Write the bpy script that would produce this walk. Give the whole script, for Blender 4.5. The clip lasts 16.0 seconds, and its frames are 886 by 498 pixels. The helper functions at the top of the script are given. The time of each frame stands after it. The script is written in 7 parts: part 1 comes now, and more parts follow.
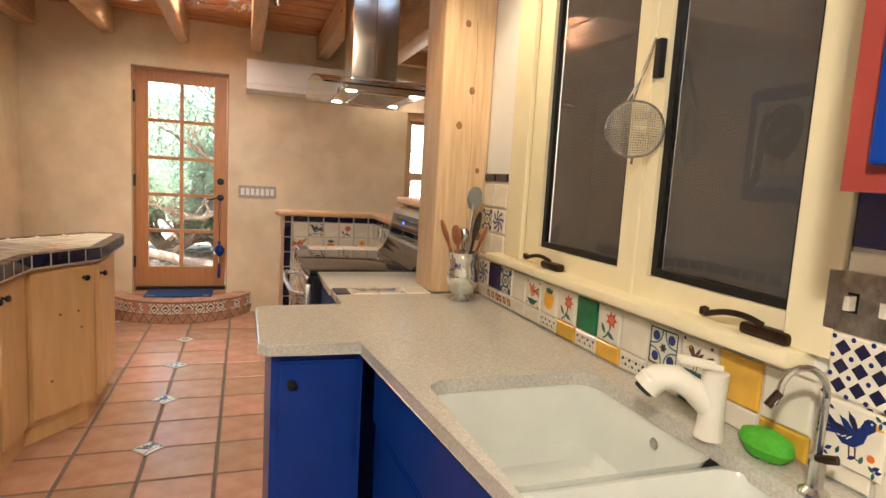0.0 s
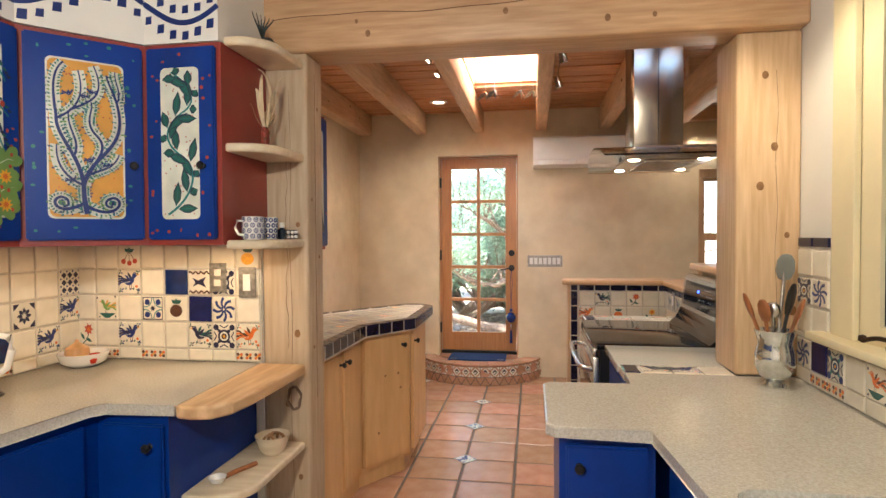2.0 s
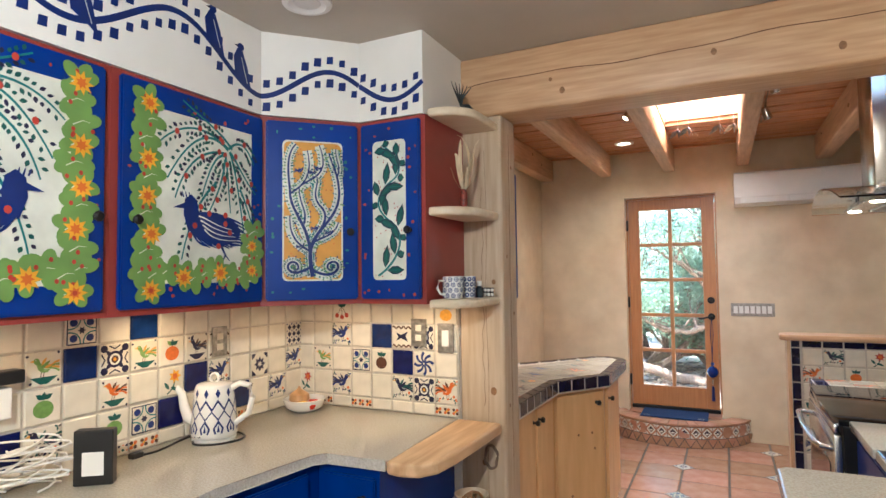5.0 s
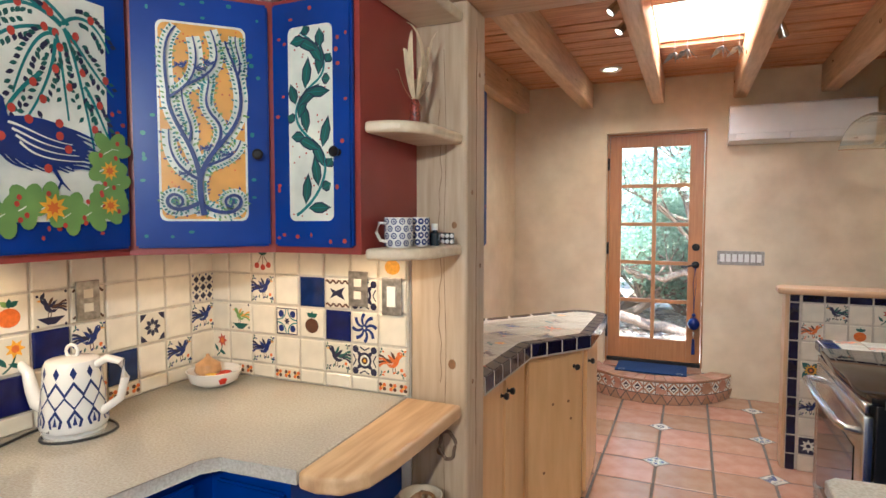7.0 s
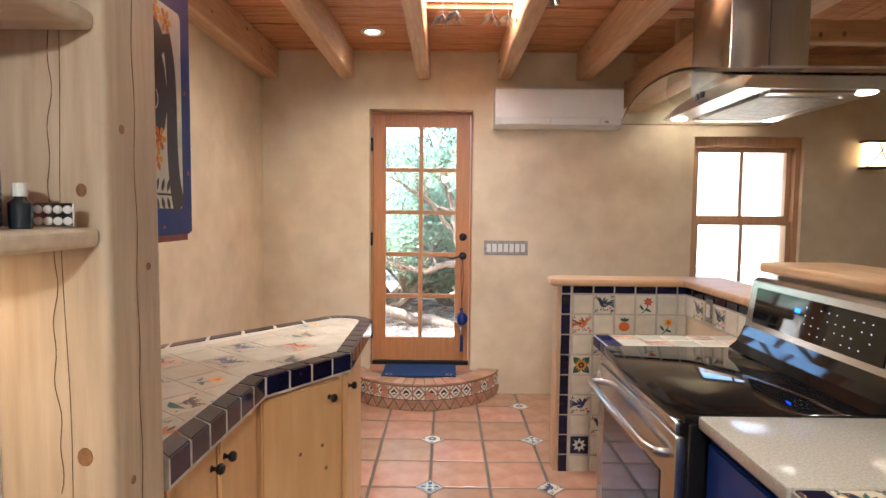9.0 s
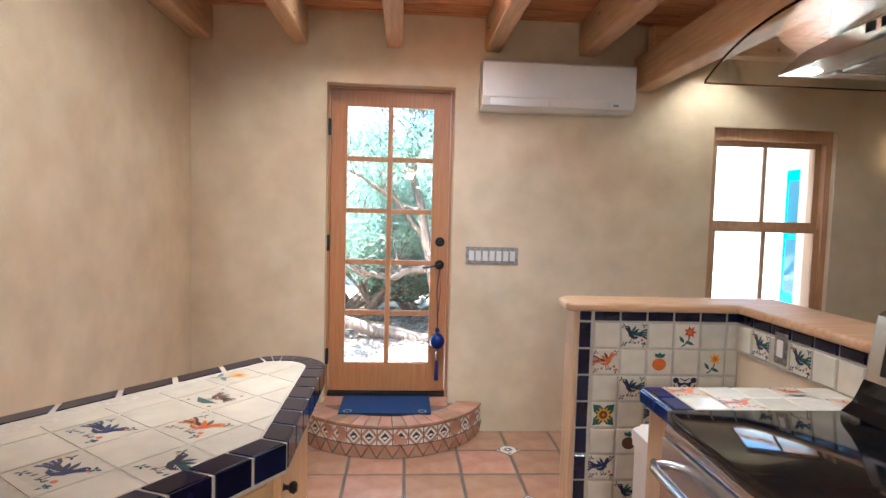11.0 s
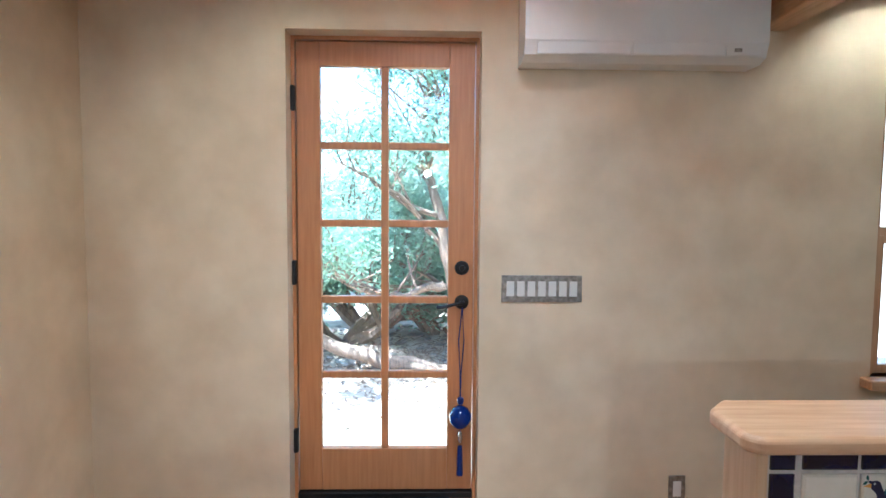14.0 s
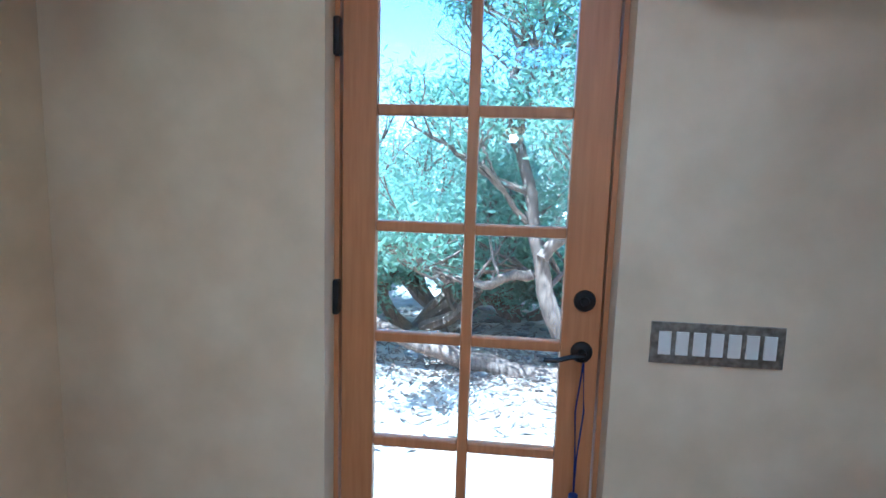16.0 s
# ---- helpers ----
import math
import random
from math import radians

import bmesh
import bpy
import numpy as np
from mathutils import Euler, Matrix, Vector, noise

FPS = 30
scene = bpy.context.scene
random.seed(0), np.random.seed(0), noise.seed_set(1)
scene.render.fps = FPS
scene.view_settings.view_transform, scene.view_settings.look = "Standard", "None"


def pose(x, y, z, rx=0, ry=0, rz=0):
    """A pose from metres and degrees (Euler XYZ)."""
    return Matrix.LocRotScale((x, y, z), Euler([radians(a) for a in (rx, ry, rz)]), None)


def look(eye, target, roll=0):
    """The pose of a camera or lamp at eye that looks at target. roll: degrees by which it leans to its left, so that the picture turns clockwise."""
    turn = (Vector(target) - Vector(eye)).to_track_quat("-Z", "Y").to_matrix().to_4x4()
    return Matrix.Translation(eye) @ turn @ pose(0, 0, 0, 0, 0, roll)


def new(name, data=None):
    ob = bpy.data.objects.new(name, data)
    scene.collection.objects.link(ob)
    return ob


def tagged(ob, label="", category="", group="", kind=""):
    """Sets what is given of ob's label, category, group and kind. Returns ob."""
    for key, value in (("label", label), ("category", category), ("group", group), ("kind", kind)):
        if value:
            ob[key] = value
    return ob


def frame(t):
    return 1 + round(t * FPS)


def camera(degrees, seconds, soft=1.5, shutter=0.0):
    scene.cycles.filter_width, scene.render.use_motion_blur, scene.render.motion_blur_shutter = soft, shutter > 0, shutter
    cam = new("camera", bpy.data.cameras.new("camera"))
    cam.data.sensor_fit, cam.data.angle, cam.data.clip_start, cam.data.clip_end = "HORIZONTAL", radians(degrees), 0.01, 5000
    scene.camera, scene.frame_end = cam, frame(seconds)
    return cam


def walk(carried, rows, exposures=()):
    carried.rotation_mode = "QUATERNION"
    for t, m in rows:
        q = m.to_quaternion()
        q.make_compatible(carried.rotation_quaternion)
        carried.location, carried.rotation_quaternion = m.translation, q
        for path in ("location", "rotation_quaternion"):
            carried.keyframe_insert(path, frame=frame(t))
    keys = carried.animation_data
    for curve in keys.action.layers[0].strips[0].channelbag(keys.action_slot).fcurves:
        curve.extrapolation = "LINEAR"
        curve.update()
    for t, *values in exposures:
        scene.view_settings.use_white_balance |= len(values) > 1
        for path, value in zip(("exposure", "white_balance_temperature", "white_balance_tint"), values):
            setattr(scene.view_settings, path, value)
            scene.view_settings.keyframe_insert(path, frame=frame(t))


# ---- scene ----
cam = camera(75.4, 16.0)
PATH = [
    (0, (0.131, -0.056, 1.404), (0.79, 1.817, 1.169), 3.3),
    (0.5, (0.169, -0.034, 1.417), (0.481, 1.927, 1.179), 4.1),
    (1, (0.166, -0.023, 1.424), (0.24, 1.962, 1.187), 2.3),
    (1.5, (0.161, -0.034, 1.436), (0.049, 1.955, 1.257), 0.8),
    (2, (0.14, -0.069, 1.463), (-0.171, 1.906, 1.415), -0.3),
    (2.5, (0.124, -0.095, 1.483), (-0.371, 1.842, 1.526), -0.5),
    (3, (0.117, -0.11, 1.492), (-0.518, 1.784, 1.576), -0.4),
    (3.5, (0.106, -0.123, 1.504), (-0.631, 1.732, 1.624), -0.6),
    (4, (0.111, -0.136, 1.515), (-0.705, 1.683, 1.666), -1.1),
    (6.3, (-0.104, 0.222, 1.565), (-1.014, 2.002, 1.508), -1.1),
    (6.5, (-0.119, 0.286, 1.556), (-0.994, 2.083, 1.478), -1.0),
    (7, (-0.134, 0.494, 1.539), (-0.925, 2.328, 1.427), 0.0),
    (7.5, (-0.147, 0.686, 1.521), (-0.795, 2.574, 1.407), 1.1),
    (8, (-0.195, 0.899, 1.513), (-0.624, 2.85, 1.424), 0.9),
    (8.5, (-0.222, 1.087, 1.493), (-0.352, 3.08, 1.394), 0.9),
    (9, (-0.23, 1.271, 1.482), (-0.238, 3.266, 1.351), 0.6),
    (9.2, (-0.234, 1.335, 1.482), (-0.222, 3.331, 1.348), 0.6),
    (11.3, (-0.328, 2.224, 1.473), (-0.191, 4.216, 1.346), 1.6),
    (11.5, (-0.311, 2.3, 1.485), (-0.19, 4.291, 1.351), 1.9),
    (12, (-0.289, 2.519, 1.485), (-0.21, 4.514, 1.368), 1.7),
    (12.5, (-0.304, 2.75, 1.509), (-0.265, 4.745, 1.371), 0.6),
    (13, (-0.295, 2.985, 1.513), (-0.332, 4.98, 1.38), 0.8),
    (13.5, (-0.251, 3.191, 1.532), (-0.278, 5.187, 1.399), 1.2),
    (14, (-0.239, 3.411, 1.53), (-0.187, 5.406, 1.397), 0.4),
    (14.5, (-0.233, 3.655, 1.538), (-0.022, 5.636, 1.371), -0.7),
    (15, (-0.181, 3.871, 1.558), (0.025, 5.85, 1.361), -0.1),
    (15.5, (-0.281, 4.087, 1.625), (-0.125, 6.061, 1.343), 1.9),
    (16, (-0.334, 4.297, 1.646), (-0.541, 6.268, 1.372), 1.7),
]
EXPOSURES = [(0.0, 3.02, 6200, 7), (3.5, 3.0, 5350, 3), (7.0, 3.1, 5050, 2), (9.0, 3.16, 5350, 5), (11.5, 3.12, 4750, 0), (14.5, 2.85, 4350, -4), (16.0, 2.2, 3850, -7)]
walk(cam, [(t, look(eye, target, roll)) for t, eye, target, roll in PATH], EXPOSURES)

# ---- place ----
V = Vector
# world and sun
world = bpy.data.worlds.new("sky")
scene.world = world
world.use_nodes = True
wn = world.node_tree.nodes
skyt = wn.new("ShaderNodeTexSky")
skyt.sky_type, skyt.sun_disc = "NISHITA", False
skyt.sun_elevation, skyt.sun_rotation = radians(73), radians(226)
world.node_tree.links.new(skyt.outputs[0], wn["Background"].inputs[0])
wn["Background"].inputs[1].default_value = 0.15


def lamp(name, kind, energy, m, colour=(1, 1, 1), size=0.1, size_y=None, angle=60, blend=0.6):
    d = bpy.data.lights.new(name, kind)
    d.energy, d.color = energy * (1.0 if kind == "SUN" else 0.077), colour
    if kind == "AREA":
        d.size = size
        if size_y:
            d.shape, d.size_y = "RECTANGLE", size_y
    elif kind == "SPOT":
        d.spot_size, d.spot_blend, d.shadow_soft_size = radians(angle), blend, size
    elif kind == "POINT":
        d.shadow_soft_size = size
    elif kind == "SUN":
        d.angle = radians(0.5)
    ob = new(name, d)
    ob.matrix_basis = m
    return ob


WARM = (1.0, 0.80, 0.58)
DAY = (0.80, 0.91, 1.0)
lamp("sun", "SUN", 5.0, look((-2.0, -1.9, 9), (0, 0, 0)), (1, 0.95, 0.87))
lamp("skylight_daylight", "AREA", 48, look((-0.09, 4.5, 3.05), (-0.09, 4.5, 0)), (1.0, 0.95, 0.88), 0.5, 0.78)
lamp("kitchen_pendant", "POINT", 210, pose(-0.25, -0.45, 2.11), (1.0, 0.90, 0.76), 0.06)
# Added fill over the sitting side, an unseen area lamp with no fixture.
lamp("sitting_room_light", "AREA", 22, look((2.6, 3.6, 2.38), (2.6, 3.6, 0)), (1.0, 0.84, 0.64), 0.5)
lamp("track_spot", "SPOT", 100, look((-0.55, 3.55, 2.52), (-1.5, 4.7, 0.9)), WARM, 0.03, angle=95)
lamp("track_spot", "SPOT", 42, look((0.36, 4.3, 2.5), (0.75, 3.4, 0.0)), WARM, 0.03, angle=95)
lamp("track_spot", "SPOT", 4, look((0.36, 3.9, 2.5), (0.9, 5.9, 1.7)), WARM, 0.03, angle=95)
lamp("recessed_light", "SPOT", 26, look((-0.76, 5.41, 2.72), (-0.76, 5.3, 0)), WARM, 0.04, angle=120)
lamp("wall_washer", "SPOT", 230, look((1.66, 5.62, 2.55), (1.72, 5.9, 1.8)), WARM, 0.04, angle=110)
lamp("counter_can", "SPOT", 60, look((0.75, 1.85, 2.47), (0.8, 1.9, 0)), (1.0, 0.78, 0.52), 0.05, angle=120)
for hx, hy in ((0.645, 2.965), (0.645, 3.46), (0.985, 2.965), (0.985, 3.46)):
    lamp("hood_spot", "SPOT", 4, look((hx, hy, 1.828), (hx, hy, 0)), (1, 0.9, 0.75), 0.02, angle=110)
for ux, uy in ((-1.12, 2.05), (-1.55, 1.98), (-1.72, 1.35), (-1.72, 0.75)):
    lamp("under_cabinet_lamp", "AREA", 2.2, look((ux, uy, 1.415), (ux, uy, 0)), (1.0, 0.63, 0.31), 0.2, 0.05)


# ---- materials ----
def mat(name, colour, rough=0.5, metal=0.0, grain=0.12, scale=8.0, bump=0.0, bscale=60.0, vary=0.0, stretch=(1, 1, 1), second=None, stain=0.0, spec=0.5, rings=False, emit=0.0, coat=0.0):
    m = bpy.data.materials.new(name)
    m.use_nodes = True
    nt = m.node_tree
    n, lk = nt.nodes, nt.links
    b = n["Principled BSDF"]
    b.inputs["Roughness"].default_value = rough
    b.inputs["Metallic"].default_value = metal
    b.inputs["Specular IOR Level"].default_value = spec
    b.inputs["Coat Weight"].default_value = coat
    tc = n.new("ShaderNodeTexCoord")
    mp = n.new("ShaderNodeMapping")
    mp.inputs["Scale"].default_value = stretch
    lk.new(tc.outputs["Object"], mp.inputs[0])
    nz = n.new("ShaderNodeTexNoise")
    nz.inputs["Scale"].default_value, nz.inputs["Detail"].default_value = scale, 6
    lk.new(mp.outputs[0], nz.inputs[0])
    fac = nz.outputs[0]
    if rings:
        wv = n.new("ShaderNodeTexWave")
        wv.wave_type, wv.rings_direction = "RINGS", "SPHERICAL"
        wv.inputs["Scale"].default_value, wv.inputs["Distortion"].default_value = 3.5, 5.0
        wv.inputs["Detail"].default_value = 3
        lk.new(mp.outputs[0], wv.inputs[0])
        mx = n.new("ShaderNodeMix")
        mx.data_type = "FLOAT"
        mx.inputs[0].default_value = 0.55
        lk.new(nz.outputs[0], mx.inputs[2])
        lk.new(wv.outputs[1], mx.inputs[3])
        fac = mx.outputs[0]
    ramp = n.new("ShaderNodeValToRGB")
    c = V(colour)
    c2 = V(second) if second else c * (1 - 2.2 * grain)
    ramp.color_ramp.elements[0].position, ramp.color_ramp.elements[1].position = 0.3, 0.72
    ramp.color_ramp.elements[0].color = (*c2, 1)
    ramp.color_ramp.elements[1].color = (*(c * (1 + grain * 0.6)), 1)
    lk.new(fac, ramp.inputs[0])
    out = ramp.outputs[0]
    if stain:
        n2 = n.new("ShaderNodeTexNoise")
        n2.inputs["Scale"].default_value, n2.inputs["Detail"].default_value = 1.7, 3
        lk.new(tc.outputs["Object"], n2.inputs[0])
        h = n.new("ShaderNodeHueSaturation")
        r = n.new("ShaderNodeMapRange")
        r.inputs[1].default_value, r.inputs[2].default_value = 0.3, 0.7
        r.inputs[3].default_value, r.inputs[4].default_value = 1 - stain, 1 + stain
        lk.new(n2.outputs[0], r.inputs[0])
        lk.new(r.outputs[0], h.inputs["Value"])
        lk.new(out, h.inputs["Color"])
        out = h.outputs[0]
    if vary:
        oi = n.new("ShaderNodeObjectInfo")
        h = n.new("ShaderNodeHueSaturation")
        r = n.new("ShaderNodeMapRange")
        r.inputs[3].default_value, r.inputs[4].default_value = 1 - vary, 1 + vary
        lk.new(oi.outputs["Random"], r.inputs[0])
        lk.new(r.outputs[0], h.inputs["Value"])
        r2 = n.new("ShaderNodeMapRange")
        r2.inputs[3].default_value, r2.inputs[4].default_value = 0.5 + vary * 0.07, 0.5 - vary * 0.07
        lk.new(oi.outputs["Random"], r2.inputs[0])
        lk.new(r2.outputs[0], h.inputs["Hue"])
        lk.new(out, h.inputs["Color"])
        out = h.outputs[0]
    lk.new(out, b.inputs["Base Color"])
    if bump:
        nb = n.new("ShaderNodeTexNoise")
        nb.inputs["Scale"].default_value, nb.inputs["Detail"].default_value = bscale, 5
        lk.new(mp.outputs[0], nb.inputs[0])
        bp = n.new("ShaderNodeBump")
        bp.inputs["Strength"].default_value, bp.inputs["Distance"].default_value = bump, 0.004
        lk.new(nb.outputs[0], bp.inputs["Height"])
        lk.new(bp.outputs[0], b.inputs["Normal"])
    if emit:
        b.inputs["Emission Color"].default_value = (*colour, 1)
        b.inputs["Emission Strength"].default_value = emit
    return m


def glass(name, colour=(1, 1, 1), rough=0.0):
    m = bpy.data.materials.new(name)
    m.use_nodes = True
    b = m.node_tree.nodes["Principled BSDF"]
    b.inputs["Base Color"].default_value = (*colour, 1)
    b.inputs["Roughness"].default_value = rough
    b.inputs["Transmission Weight"].default_value = 1
    b.inputs["IOR"].default_value = 1.45
    return m


plaster = mat("straw_plaster", (0.75, 0.63, 0.45), 0.75, grain=0.06, scale=5, bump=0.14, bscale=14, stain=0.055, second=(0.66, 0.535, 0.36))
plaster_grey = mat("pale_plaster", (0.70, 0.62, 0.55), 0.8, grain=0.05, scale=3, bump=0.1, bscale=14)
white_wall = mat("white_wall_paint", (0.80, 0.77, 0.72), 0.7, grain=0.03, scale=4, bump=0.08, bscale=40)
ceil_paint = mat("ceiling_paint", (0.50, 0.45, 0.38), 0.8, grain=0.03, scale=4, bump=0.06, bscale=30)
wood_x = mat("pine_along_x", (0.59, 0.385, 0.22), 0.45, grain=0.12, scale=4, stretch=(1.2, 14, 14), bump=0.1, bscale=9, second=(0.47, 0.275, 0.14), stain=0.08)
wood_y = mat("pine_along_y", (0.66, 0.43, 0.24), 0.45, grain=0.12, scale=4, stretch=(14, 1.2, 14), bump=0.1, bscale=9, second=(0.52, 0.30, 0.15), stain=0.08)
wood_z = mat("pine_along_z", (0.68, 0.49, 0.30), 0.45, grain=0.12, scale=4, stretch=(14, 14, 1.0), bump=0.1, bscale=9, second=(0.56, 0.36, 0.19), stain=0.08)
wood_pale = mat("pale_pine_along_z", (0.55, 0.44, 0.31), 0.5, grain=0.10, scale=4, stretch=(12, 12, 1.0), bump=0.08, bscale=9, second=(0.45, 0.33, 0.21), stain=0.06)
plank = mat("ceiling_plank_wood", (0.60, 0.33, 0.14), 0.5, grain=0.15, scale=4, stretch=(1.2, 14, 14), bump=0.1, bscale=9, second=(0.42, 0.19, 0.07), vary=0.25)
cab_wood = mat("maple_cabinet", (0.72, 0.46, 0.22), 0.38, grain=0.08, scale=3, stretch=(7, 7, 0.9), bump=0.04, bscale=9, second=(0.64, 0.38, 0.16), stain=0.05)
door_wood = mat("fir_door", (0.50, 0.23, 0.09), 0.38, grain=0.1, scale=4, stretch=(14, 14, 1.0), bump=0.06, bscale=9, second=(0.42, 0.18, 0.065))
window_wood = mat("fir_window", (0.56, 0.34, 0.19), 0.4, grain=0.1, scale=4, stretch=(14, 14, 1.0), bump=0.06, bscale=9, second=(0.46, 0.26, 0.13))
shelf_wood = mat("limed_shelf", (0.72, 0.62, 0.46), 0.42, grain=0.08, scale=4, stretch=(2, 9, 9), bump=0.05, second=(0.62, 0.50, 0.34))
slab_wood = mat("grained_slab", (0.68, 0.48, 0.27), 0.38, grain=0.1, scale=3, stretch=(11, 1.1, 5), bump=0.06, second=(0.46, 0.26, 0.12))
knot_m = mat("knot", (0.30, 0.15, 0.06), 0.5, grain=0.2, scale=60)
crack_m = mat("crack", (0.16, 0.07, 0.03), 0.8, grain=0.2, scale=60)
stone = mat("speckled_quartz", (0.57, 0.55, 0.50), 0.14, grain=0.08, scale=150, second=(0.43, 0.40, 0.34), stain=0.03)
saltillo = mat("saltillo_tile", (0.48, 0.285, 0.19), 0.26, grain=0.10, scale=9, bump=0.06, bscale=12, vary=0.13, second=(0.42, 0.21, 0.125), stain=0.06)
grout = mat("grout", (0.16, 0.125, 0.10), 0.9, grain=0.1, scale=60, bump=0.2, bscale=200)
grout_pale = mat("pale_grout", (0.62, 0.56, 0.47), 0.9, grain=0.08, scale=60, bump=0.2, bscale=200)
tile_white = mat("cream_glazed_tile", (0.76, 0.70, 0.575), 0.12, grain=0.05, scale=14, bump=0.05, bscale=25, vary=0.05)
tile_blue = mat("cobalt_glazed_tile", (0.008, 0.018, 0.11), 0.10, grain=0.2, scale=14, bump=0.05, bscale=25, vary=0.2)
tile_navy = mat("dark_navy_tile", (0.010, 0.010, 0.042), 0.10, grain=0.2, scale=14, bump=0.05, bscale=25, vary=0.2)
tile_green = mat("green_glazed_tile", (0.01, 0.16, 0.06), 0.12, grain=0.15, scale=14, vary=0.1)
tile_yellow = mat("yellow_glazed_tile", (0.72, 0.42, 0.05), 0.14, grain=0.1, scale=14, vary=0.08)
blue_paint = mat("cobalt_paint", (0.003, 0.036, 0.26), 0.33, grain=0.12, scale=5, bump=0.04, bscale=30, spec=0.3)
red_paint = mat("brick_red_paint", (0.30, 0.045, 0.035), 0.4, grain=0.08, scale=5, bump=0.04, bscale=30)
cream_trim = mat("cream_trim_paint", (0.80, 0.70, 0.46), 0.4, grain=0.03, scale=6)
steel = mat("brushed_steel", (0.62, 0.60, 0.57), 0.24, 1.0, grain=0.05, scale=6, stretch=(40, 40, 1))
# Darker steel for the chimney: its brown reflection is put into the colour.
hood_steel = mat("brushed_steel_brown_reflection", (0.40, 0.345, 0.28), 0.22, 1.0, grain=0.06, scale=6, stretch=(40, 40, 1))
pewter = mat("pewter_plate", (0.44, 0.41, 0.37), 0.42, 1.0, grain=0.2, scale=50, bump=0.3, bscale=120)
black_glass = mat("black_ceramic_glass", (0.008, 0.008, 0.009), 0.05, grain=0.1)
black_metal = mat("black_iron", (0.018, 0.016, 0.016), 0.45, 0.4, grain=0.2, scale=40)
black_plastic = mat("black_plastic", (0.012, 0.012, 0.013), 0.35, grain=0.1)
white_plastic = mat("white_plastic", (0.80, 0.78, 0.74), 0.3, grain=0.02)
porcelain = mat("white_porcelain", (0.82, 0.80, 0.76), 0.12, grain=0.02)
sink_enamel = mat("grey_white_enamel", (0.66, 0.67, 0.61), 0.14, grain=0.03)
bronze = mat("oil_rubbed_bronze", (0.06, 0.035, 0.022), 0.4, 0.8, grain=0.2, scale=40)
mat_blue = mat("blue_mat", (0.008, 0.04, 0.14), 0.9, grain=0.2, scale=150, bump=0.4, bscale=300)
screen_m = mat("dark_insect_screen", (0.15, 0.145, 0.135), 0.8, grain=0.1, scale=200)
clear = glass("window_glass")
clear_green = glass("hood_glass", (0.90, 0.97, 0.94))
sand = mat("sandy_ground", (0.55, 0.45, 0.34), 0.95, grain=0.2, scale=3, bump=0.4, bscale=8)
bark = mat("juniper_bark", (0.24, 0.16, 0.11), 0.9, grain=0.25, scale=10, stretch=(4, 4, 0.8), bump=0.6, bscale=12)
leaf_m = mat("juniper_leaf", (0.20, 0.28, 0.20), 0.6, grain=0.3, scale=6)
tr_ = leaf_m.node_tree.nodes
tl_ = tr_.new("ShaderNodeBsdfTranslucent")
tl_.inputs[0].default_value = (0.42, 0.56, 0.36, 1)
mx_ = tr_.new("ShaderNodeMixShader")
mx_.inputs[0].default_value = 0.4
leaf_m.node_tree.links.new(tr_["Principled BSDF"].outputs[0], mx_.inputs[1])
leaf_m.node_tree.links.new(tl_.outputs[0], mx_.inputs[2])
leaf_m.node_tree.links.new(mx_.outputs[0], tr_["Material Output"].inputs[0])
stucco = mat("white_stucco", (0.78, 0.72, 0.62), 0.9, grain=0.05, scale=8, bump=0.2)
teal = mat("turquoise_frame_paint", (0.02, 0.33, 0.36), 0.4, grain=0.08)
glow = mat("lamp_glow", (1.0, 0.86, 0.62), 0.5, emit=2.6)
glow_soft = mat("alabaster_glow", (1.0, 0.66, 0.32), 0.5, emit=0.55)
sky_panel = mat("skylight_diffuser", (1.0, 0.96, 0.9), 0.5, emit=1.3)
PAINT = {"b": mat("art_blue", (0.004, 0.022, 0.16), 0.35), "n": mat("art_navy", (0.012, 0.012, 0.05), 0.3), "g": mat("art_green", (0.19, 0.34, 0.085), 0.35),
         "d": mat("art_dark_green", (0.012, 0.10, 0.085), 0.35), "y": mat("art_yellow", (0.85, 0.42, 0.02), 0.35), "o": mat("art_orange", (0.70, 0.16, 0.02), 0.35),
         "r": mat("art_red", (0.48, 0.05, 0.03), 0.35), "w": mat("art_white", (0.80, 0.80, 0.70), 0.35), "k": mat("art_brown", (0.10, 0.04, 0.02), 0.35),
         "t": mat("art_teal", (0.02, 0.20, 0.20), 0.35), "m": mat("art_mustard", (0.75, 0.36, 0.05), 0.35)}
PKEYS = list(PAINT)


# ---- mesh helpers ----
def wm(ob):
    m = ob.matrix_basis.copy()
    while ob.parent:
        m = ob.parent.matrix_basis @ (ob.matrix_parent_inverse @ m)
        ob = ob.parent
    return m


def mesh_of(name, bm, *mats, smooth=False):
    me = bpy.data.meshes.new(name)
    bmesh.ops.recalc_face_normals(bm, faces=bm.faces)
    bm.to_mesh(me)
    bm.free()
    for m in mats:
        me.materials.append(m)
    if smooth:
        me.polygons.foreach_set("use_smooth", [True] * len(me.polygons))
        me.set_sharp_from_angle(angle=radians(40))
    return me


def part(name, bm, material, parent=None, label="", smooth=False):
    mats = material if isinstance(material, (list, tuple)) else [material]
    ob = new(name, mesh_of(name, bm, *mats, smooth=smooth))
    if parent:
        ob.parent = parent
        ob.matrix_parent_inverse = wm(parent).inverted()
    if label:
        ob["label"] = label
    return ob


def thing(name, at, label, category, group="", kind=""):
    ob = new(name)
    ob.empty_display_size = 0.05
    ob.matrix_basis = Matrix.Translation(at)
    return tagged(ob, label, category, group, kind)


